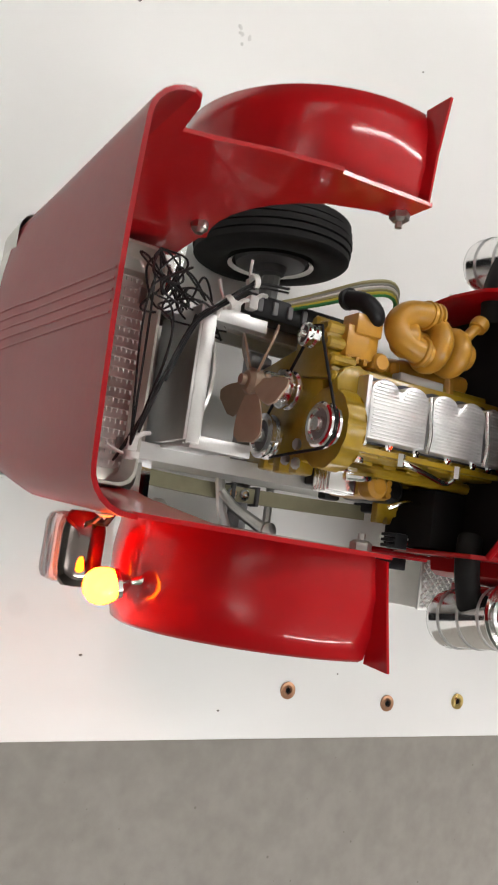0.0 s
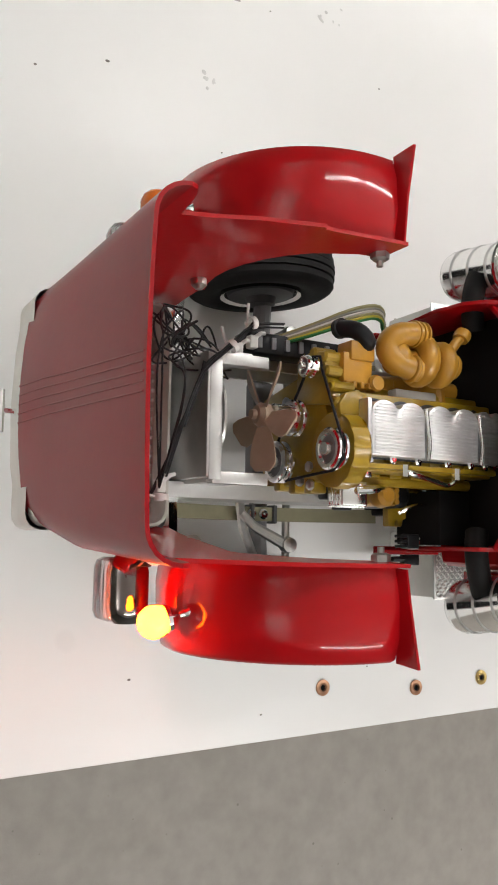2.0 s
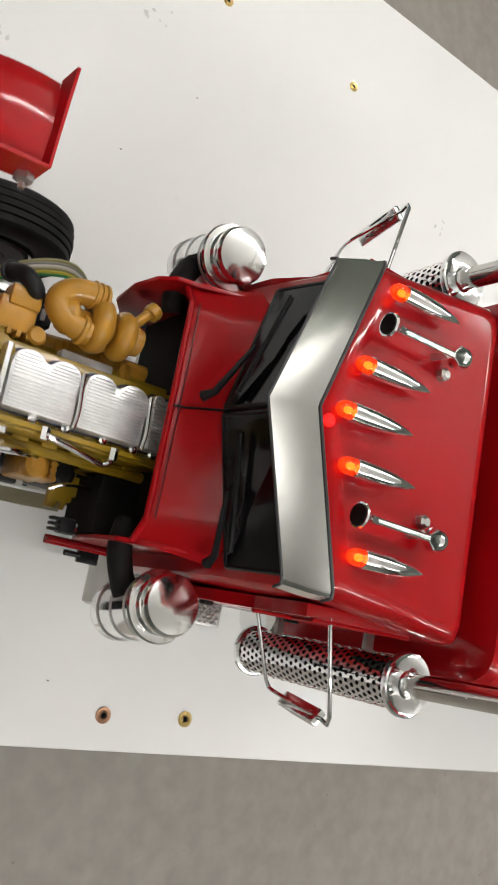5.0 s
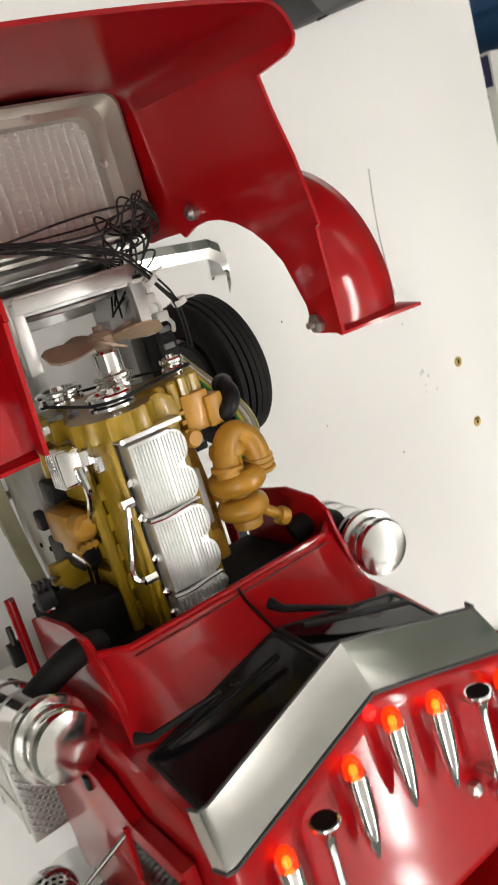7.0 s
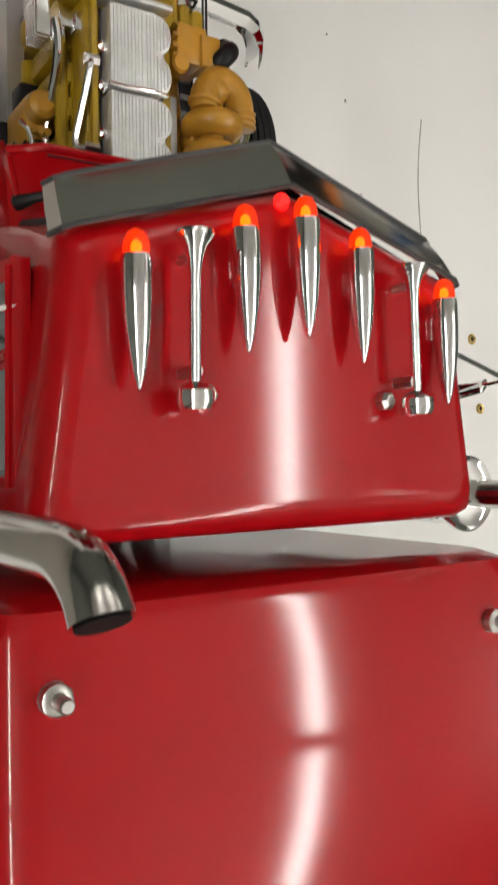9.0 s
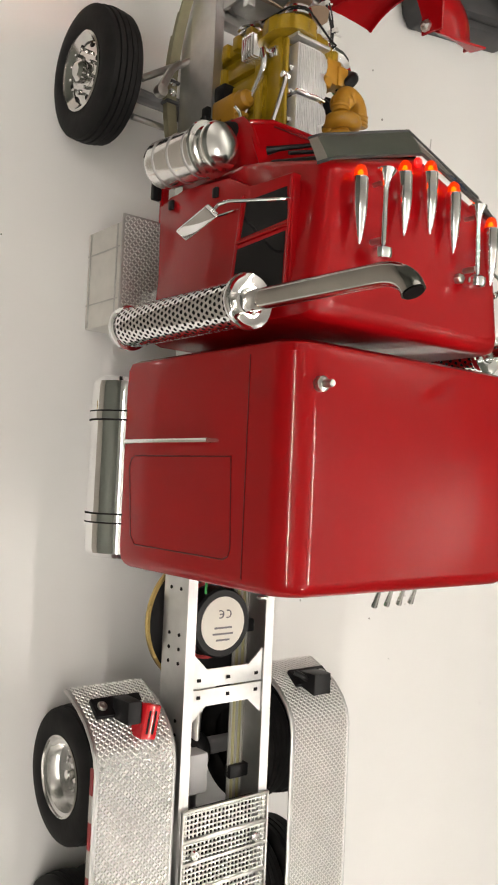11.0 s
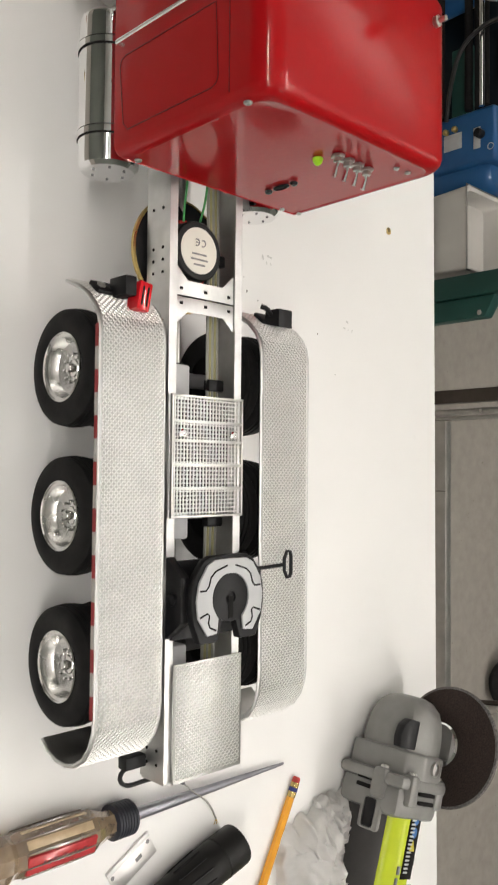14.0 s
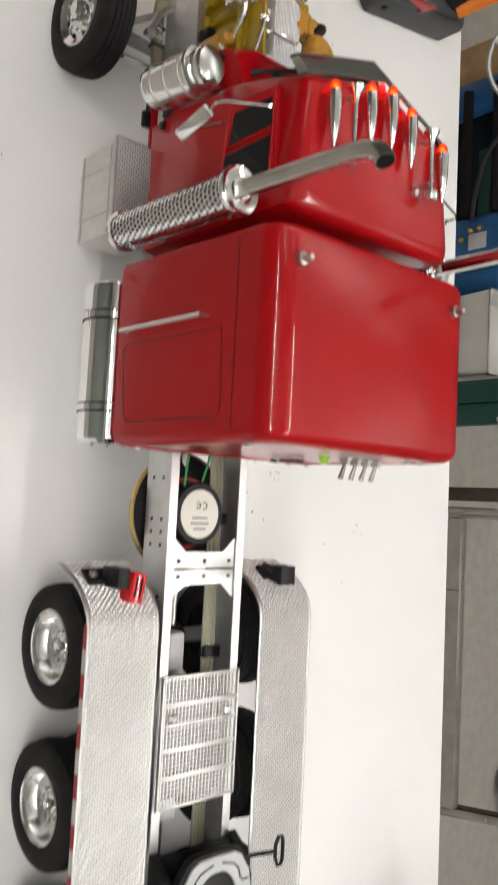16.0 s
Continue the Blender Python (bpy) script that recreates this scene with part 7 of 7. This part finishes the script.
lathe(bm, [(0.021, -0.012), (0.023, -0.010), (0.023, -0.002), (0.019, 0.001), (0.0, 0.001)], DX, 32)
part("spindle_flange", bm, CHROME, gd)
bm = bmesh.new()
lathe(bm, [(0.012, 0.0015), (0.020, 0.003), (0.036, 0.0045), (0.0618, 0.0045), (0.0625, 0.006), (0.0618, 0.0078), (0.036, 0.0078), (0.020, 0.006), (0, 0.005)], DX, 64)
part("abrasive_disc", bm, mat("abrasive_grit", (0.035, 0.022, 0.018), 0.85, var=0.5, scale=700, bump=0.8, bump_scale=1500), gd, "worn dark abrasive disc", angle=50)
bm = bmesh.new()
lathe(bm, [(0.0604, 0.0042), (0.0630, 0.0044), (0.0630, 0.008), (0.0604, 0.0082)], DX, 64, close=False)
part("disc_rim", bm, mat("worn_grit_rim", (0.16, 0.15, 0.145), 0.9, var=0.6, scale=500, bump=1.0, bump_scale=1200), gd)

# cordless drill standing on its battery ahead of the truck
dr = thing("cordless_drill", "dark grey cordless tool standing on its battery pack", "power tool", (0.282, 0.700, 0))
D = pose(0, 0, 0, 0, 0, 12)
bm = bmesh.new()
prism(bm, [(-0.066, -0.033), (0.058, -0.036), (0.066, -0.026), (0.066, 0.026), (0.056, 0.036), (-0.060, 0.034), (-0.070, 0.024), (-0.072, -0.022)], "z", 0.0005, 0.03, D, bevel=0.003)
prism(bm, [(-0.05, -0.028), (0.048, -0.03), (0.052, 0.028), (-0.052, 0.028)], "z", 0.03, 0.042, D, bevel=0.003)
part("battery", bm, mat("charcoal_plastic", (0.045, 0.045, 0.047), 0.5, var=0.1, bump=0.1), dr)
bm = bmesh.new()
for x in (-0.055, 0.05):
    lathe(bm, [(0.0035, 0), (0.0035, 0.001), (0, 0.001)], D @ T(x, -0.0335, 0.018) @ pose(0, 0, 0, 90, 0, 0), 12)
pieces("battery_screw", bm, MATT_BLACK, dr)
bm = bmesh.new()
sweep(bm, [(0.02, 0.0, 0.038), (0.035, 0.012, 0.075), (0.05, 0.022, 0.12)], [0.024, 0.021, 0.024], 16)
part("grip", bm, MATT_BLACK, dr)
bm = bmesh.new()
sweep(bm, [(0.038, -0.014, 0.04), (0.05, -0.006, 0.075), (0.068, 0.004, 0.12)], 0.011, 12)
part("orange_trim", bm, mat("orange_plastic", (0.62, 0.17, 0.02), 0.4), dr, "orange trim on the grip")
bm = bmesh.new()
lathe(bm, [(0.012, -0.08), (0.03, -0.07), (0.032, 0.05), (0.022, 0.07), (0.012, 0.1), (0, 0.1)], T(0.055, 0.03, 0.142) @ pose(0, 0, 0, 0, 90, 20), 24)
part("drill_body", bm, MATT_BLACK, dr)

# ---- marks on the bench ----
def smear(name, label, pts, r, m):
    t = thing(name, label, "mark", (0, 0, 0), "marks on the bench top")
    bm = bmesh.new()
    sweep(bm, pts, r, 6, smooth=2)
    bmesh.ops.scale(bm, vec=(1, 1, 0.12), verts=bm.verts[:])
    part("streak", bm, m, t)


PENCIL_GREY = mat("grey_scuff", (0.44, 0.435, 0.42), 0.7, var=0.2)
smear("scuff_mark", "thin grey scuff line on the white bench top", [(0.262, 0.570, 0.0004), (0.2585, 0.545, 0.0004), (0.2575, 0.52, 0.0004), (0.2595, 0.49, 0.0004)], 0.0007, PENCIL_GREY)
for x, y, r in ((0.1983, 0.5678, 0.0016), (0.185, 0.605, 0.0011), (0.235, 0.39, 0.0009), (0.178, 0.43, 0.0008), (0.26, 0.47, 0.0008), (-0.141, 0.47, 0.001), (0.115, 0.18, 0.0016), (0.128, 0.174, 0.001), (0.205, 0.155, 0.0012), (0.108, 0.196, 0.0011), (-0.12, 0.40, 0.0008), (0.1, -0.262, 0.001), (0.23, 0.12, 0.0009), (-0.118, 0.545, 0.0012), (0.165, 0.50, 0.0008)):
    t = thing("bench_speck", "small dark speck of dirt on the bench", "speck", (x, y, 0), "specks on the bench")
    bm = bmesh.new()
    r *= 0.5
    lathe(bm, [(r, 0.0001), (r * 0.7, 0.0004), (0, 0.0005)], Matrix.Diagonal((1, 1.6, 1, 1)), 7)
    part("speck", bm, mat("dirt", (0.2, 0.19, 0.17), 0.8) if "dirt" not in bpy.data.materials else bpy.data.materials["dirt"], t)

SMUDGE = mat("faint_grey_smudge", (0.66, 0.655, 0.64), 0.6, var=0.12)
rng = random.Random(8)
for cx, cy in ((0.249, 0.169), (0.138, 0.208), (0.109, 0.196), (0.273, 0.427), (0.206, 0.512)):
    t = thing("bench_smudge", "faint grey smudge of small spots on the bench", "smudge", (cx, cy, 0), "smudges on the bench")
    bm = bmesh.new()
    for k in range(6):
        r = rng.uniform(0.0005, 0.0013)
        lathe(bm, [(r, 0.00008), (r * 0.8, 0.0002), (0, 0.00022)], T(rng.uniform(-0.006, 0.006), rng.uniform(-0.008, 0.008), 0) @ pose(0, 0, 0, 0, 0, rng.uniform(0, 180)) @ Matrix.Diagonal((1, rng.uniform(1, 2.6), 1, 1)), 8)
    pieces("spot", bm, SMUDGE, t)

# ---- workshop behind the bench ----
BLUE = mat("blue_machine_paint", (0.018, 0.10, 0.27), 0.4, coat=0.3, var=0.12, scale=12)
GREEN = mat("dark_green_paint", (0.012, 0.06, 0.05), 0.45, var=0.1, scale=14)
CREAM_PLASTIC = mat("milky_plastic", (0.62, 0.60, 0.57), 0.45, var=0.06, scale=10)
OAK = mat("raw_timber", (0.42, 0.27, 0.13), 0.7, var=0.2, scale=18, bump=0.1)
GALV = mat("galvanised_tube", (0.50, 0.49, 0.47), 0.4, metal=0.85, var=0.12, scale=20)
F = FLOOR_Z
DARK_STEEL = mat("dark_steel_post", (0.10, 0.085, 0.075), 0.3, metal=0.8, var=0.2, scale=14)
LILAC = mat("pale_lilac_board", (0.56, 0.55, 0.62), 0.5, var=0.05, scale=10)


def machine_tool():
    """An upright machine: motor housing low down, rods across to a head casting with a handwheel."""
    mc = thing("machine_tool", "blue machine tool with a handwheel and dark rods", "machine", (1.55, 1.1, F))
    bm = bmesh.new()
    box(bm, 0.175, -0.184, 0.174, 0.35, 0.148, 0.347, 0.012, seg=3)
    housing = part("motor_housing", bm, BLUE, mc, "blue painted motor housing")
    bm = bmesh.new()
    lathe(bm, [(0.0, 0.0), (0.052, 0.004), (0.062, 0.02), (0.062, 0.30), (0.05, 0.318), (0, 0.32)], T(0.075, -0.268, 0.002), 28)
    part("motor", bm, BLUE, mc, "round blue motor casing")
    bm = bmesh.new()
    box(bm, -0.001, -0.1815, 0.223, 0.002, 0.0435, 0.054, 0.0005)
    box(bm, -0.001, -0.190, 0.2955, 0.002, 0.056, 0.020, 0.0005)
    pieces("maker_plate", bm, LIGHT_GREY, housing)
    bm = bmesh.new()
    lathe(bm, [(0.012, 0), (0.012, 0.018), (0.008, 0.022), (0, 0.022)], T(-0.002, -0.184, 0.308) @ pose(0, 0, 0, 0, -90, 0), 16)
    part("switch_knob", bm, BLACK, housing)
    bm = bmesh.new()
    for y, z in ((-0.152, 0.205), (-0.150, 0.232), (-0.172, 0.178)):
        lathe(bm, [(0.008, 0), (0.008, 0.010), (0.004, 0.013), (0, 0.013)], T(-0.001, y, z) @ pose(0, 0, 0, 0, -90, 0), 8)
    pieces("terminal_bolt", bm, BRASS, housing)
    bm = bmesh.new()
    lathe(bm, [(0.009, 0), (0.0095, 0.0006), (0.0075, 0.0006), (0.007, 0.0)], T(-0.0006, -0.222, 0.335) @ pose(0, 0, 0, 0, -90, 0), 16, close=False)
    part("maker_mark", bm, LIGHT_GREY, housing)
    bm = bmesh.new()
    sweep(bm, [(0.05, 0.245, 0.0), (0.05, 0.247, 0.2), (0.05, 0.252, 0.36), (0.06, 0.26, 0.55)], [0.05, 0.046, 0.042, 0.05], 18)
    part("head_casting", bm, BLUE, mc, "curved blue head casting")
    bm = bmesh.new()
    box(bm, 0.13, 0.06, 0.145, 0.02, 0.36, 0.29, 0.004)
    part("back_plate", bm, mat("dark_tray", (0.010, 0.016, 0.022), 0.5, spec=0.2), mc)
    bm = bmesh.new()
    box(bm, 0.02, -0.02, 0.243, 0.02, 0.19, 0.062, 0.004)
    part("green_panel", bm, GREEN, mc)
    for z, r, m in ((0.190, 0.014, MATT_BLACK), (0.278, 0.011, MATT_BLACK), (0.303, 0.007, MATT_BLACK), (0.316, 0.007, CHROME), (0.332, 0.006, MATT_BLACK)):
        bm = bmesh.new()
        sweep(bm, [(-0.012, -0.115, z), (-0.012, 0.235, z)], r, 14)
        part("guide_rod", bm, m, mc)
    bm = bmesh.new()
    box(bm, 0.07, 0.04, 0.372, 0.05, 0.17, 0.075, 0.008)
    part("switch_box", bm, mat("grey_green_box", (0.16, 0.16, 0.14), 0.5), mc)
    W = T(-0.10, 0.208, 0.4215) @ Vector((-0.77, -0.48, 0.42)).to_track_quat("Z", "Y").to_matrix().to_4x4()
    bm = bmesh.new()
    sweep(bm, [W @ Vector((0.102 * math.cos(radians(a)), 0.102 * math.sin(radians(a)), 0)) for a in range(0, 360, 10)], 0.0065, 10, closed=True)
    wheel = part("handwheel", bm, GALV, mc, "bare metal handwheel with three spokes")
    for k in range(3):
        bm = bmesh.new()
        a = radians(120 * k + 105)
        sweep(bm, [W @ Vector((0, 0, -0.010)), W @ Vector((0.1 * math.cos(a), 0.1 * math.sin(a), 0))], [0.017, 0.009], 10)
        part("spoke", bm, GALV, wheel)
    bm = bmesh.new()
    lathe(bm, [(0.026, -0.03), (0.026, 0.008), (0.018, 0.012), (0.008, 0.012), (0.007, 0.004), (0, 0.004)], W, 22)
    part("hub", bm, GALV, wheel)
    bm = bmesh.new()
    sweep(bm, [W @ Vector((0, 0, -0.02)), W @ Vector((0, 0, -0.14))], 0.014, 12)
    part("wheel_shaft", bm, DARK_STEEL, wheel)
    bm = bmesh.new()
    sweep(bm, [(-0.02, -0.13, 0.215), (-0.035, -0.05, 0.235), (-0.04, 0.05, 0.27), (-0.03, 0.09, 0.34), (-0.01, 0.095, 0.40)], 0.006, 8, smooth=2)
    part("power_cable", bm, WIRE_BLACK, mc)


machine_tool()
wb = thing("timber_block", "pale timber offcut standing beside the machine", "timber", (1.60, 1.455, F))
bm = bmesh.new()
box(bm, 0.05, 0, 0.13, 0.10, 0.110, 0.26, 0.003)
part("block", bm, OAK, wb)
sh = thing("steel_rack", "dark green steel rack upright with a foot bracket", "rack", (1.40, 0.487, F))
bm = bmesh.new()
box(bm, 0.03, 0, 0.70, 0.06, 0.055, 1.40, 0.004)
part("upright", bm, GREEN, sh)
bm = bmesh.new()
prism(bm, [(-0.080, 0.0), (-0.029, 0.0), (-0.029, 0.425), (-0.080, 0.395)], "x", 0.012, 0.05, bevel=0.003)
part("foot_bracket", bm, GREEN, sh)
bm = bmesh.new()
lathe(bm, [(0.007, 0), (0.007, 0.005), (0, 0.007)], T(0.011, -0.070, 0.385) @ pose(0, 0, 0, 0, -90, 0), 6)
part("rack_bolt", bm, CHROME, sh)
tb = thing("plastic_tub", "milky white plastic tub with a rounded rim", "tub", (1.52, 0.637, F))
bm = bmesh.new()
rings = [[bm.verts.new(v) for v in ((-a, -b, z), (a, -b, z), (a, b, z), (-a, b, z))] for a, b, z in ((0.085, 0.090, 0.0), (0.100, 0.106, 0.335), (0.103, 0.109, 0.343), (0.098, 0.104, 0.345), (0.090, 0.096, 0.338), (0.088, 0.094, 0.28))]
for u, v in zip(rings, rings[1:]):
    for k in range(4):
        bm.faces.new([u[k], u[(k + 1) % 4], v[(k + 1) % 4], v[k]])
bm.faces.new(rings[0])
bm.faces.new(rings[-1])
bmesh.ops.bevel(bm, geom=[e for e in bm.edges if abs(e.verts[0].co.z - e.verts[1].co.z) > 0.003], offset=0.012, segments=3, profile=0.5, affect="EDGES")
part("tub_body", bm, CREAM_PLASTIC, tb)
ct = thing("paper_carton", "white printed carton with a dark blue panel", "carton", (1.365, 0.637, F))
bm = bmesh.new()
box(bm, 0, 0, 0.125, 0.07, 0.205, 0.25, 0.002)
part("carton", bm, WHITE_PLASTIC, ct)
bm = bmesh.new()
box(bm, -0.0355, 0.068, 0.19, 0.001, 0.058, 0.11)
part("blue_panel", bm, mat("blue_print", (0.035, 0.04, 0.11), 0.5), ct)
bm = bmesh.new()
for k in range(5):
    box(bm, -0.0355, 0.084 - 0.008 * k, 0.20 + 0.006 * (k % 2), 0.0022, 0.003, 0.05 - 0.008 * (k % 3))
part("panel_print", bm, WHITE_PLASTIC, ct)
bm = bmesh.new()
for k in range(5):
    box(bm, -0.0355, 0.022 - 0.015 * k, 0.205 - 0.004 * (k % 2), 0.001, 0.004, 0.05 - 0.008 * (k % 3))
box(bm, -0.0355, -0.082, 0.215, 0.001, 0.024, 0.026)
part("print_line", bm, GREY_PLASTIC, ct)

# upright steel frame with a low rail, and a castor behind it
tr = thing("steel_trolley", "bare steel trolley frame with a low rail and pale board", "trolley", (1.64, -0.2, F))
bm = bmesh.new()
box(bm, 0, -0.012, 0.130, 0.03, 0.775, 0.046, 0.003)
rail = part("low_rail", bm, GALV, tr)
bm = bmesh.new()
box(bm, -0.0157, 0.18, 0.130, 0.001, 0.002, 0.046)
part("weld_seam", bm, DARK_STEEL, rail)
bm = bmesh.new()
box(bm, 0.004, -0.012, 0.053, 0.012, 0.77, 0.104, 0.002)
part("kick_board", bm, LILAC, tr, "pale lilac board below the rail")
bm = bmesh.new()
sweep(bm, [(0, 0.398, 0), (0, 0.402, 1.0)], 0.009, 12)
part("post", bm, GALV, tr)
bm = bmesh.new()
sweep(bm, [(0.008, 0.382, 0.10), (0.008, 0.386, 1.0)], 0.006, 12)
part("post", bm, GALV, tr)
bm = bmesh.new()
box(bm, 0.01, 0.443, 0.5, 0.03, 0.038, 1.0, 0.004)
part("corner_post", bm, DARK_STEEL, tr, "dark steel corner post")
bm = bmesh.new()
sweep(bm, [(0, -0.430, 0), (0, -0.305, 1.0)], 0.011, 12)
part("post", bm, GALV, tr)
bm = bmesh.new()
sweep(bm, [(0.02, -0.404, 0.12), (0.02, -0.290, 1.0)], 0.008, 12)
part("brace", bm, DARK_STEEL, tr)
bm = bmesh.new()
for y, z in ((0.3985, 0.26), (0.3985, 0.34), (-0.396, 0.25), (-0.388, 0.31)):
    lathe(bm, [(0.006, 0), (0.006, 0.003), (0, 0.004)], T(-0.0095, y, z) @ pose(0, 0, 0, 0, -90, 0), 8)
pieces("rivet", bm, CHROME, tr)
cs = thing("trolley_wheel", "black rubber trolley wheel with a zinc hub", "wheel", (2.147, -0.655, F))
WM = T(0, 0, 0.096) @ Vector((-0.80, 0.25, 0.45)).to_track_quat("Z", "Y").to_matrix().to_4x4()
bm = bmesh.new()
lathe(bm, [(0.055, -0.018), (0.083, -0.02), (0.092, -0.012), (0.0945, 0), (0.092, 0.012), (0.083, 0.02), (0.055, 0.018)], WM, 36)
part("tyre", bm, RUBBER, cs)
bm = bmesh.new()
lathe(bm, [(0.0, 0.026), (0.014, 0.026), (0.016, 0.016), (0.040, 0.010), (0.052, 0.020), (0.056, 0.016), (0.056, -0.012), (0.0, -0.02)], WM, 30)
part("hub", bm, mat("zinc_hub", (0.60, 0.70, 0.72), 0.35, metal=0.6), cs)
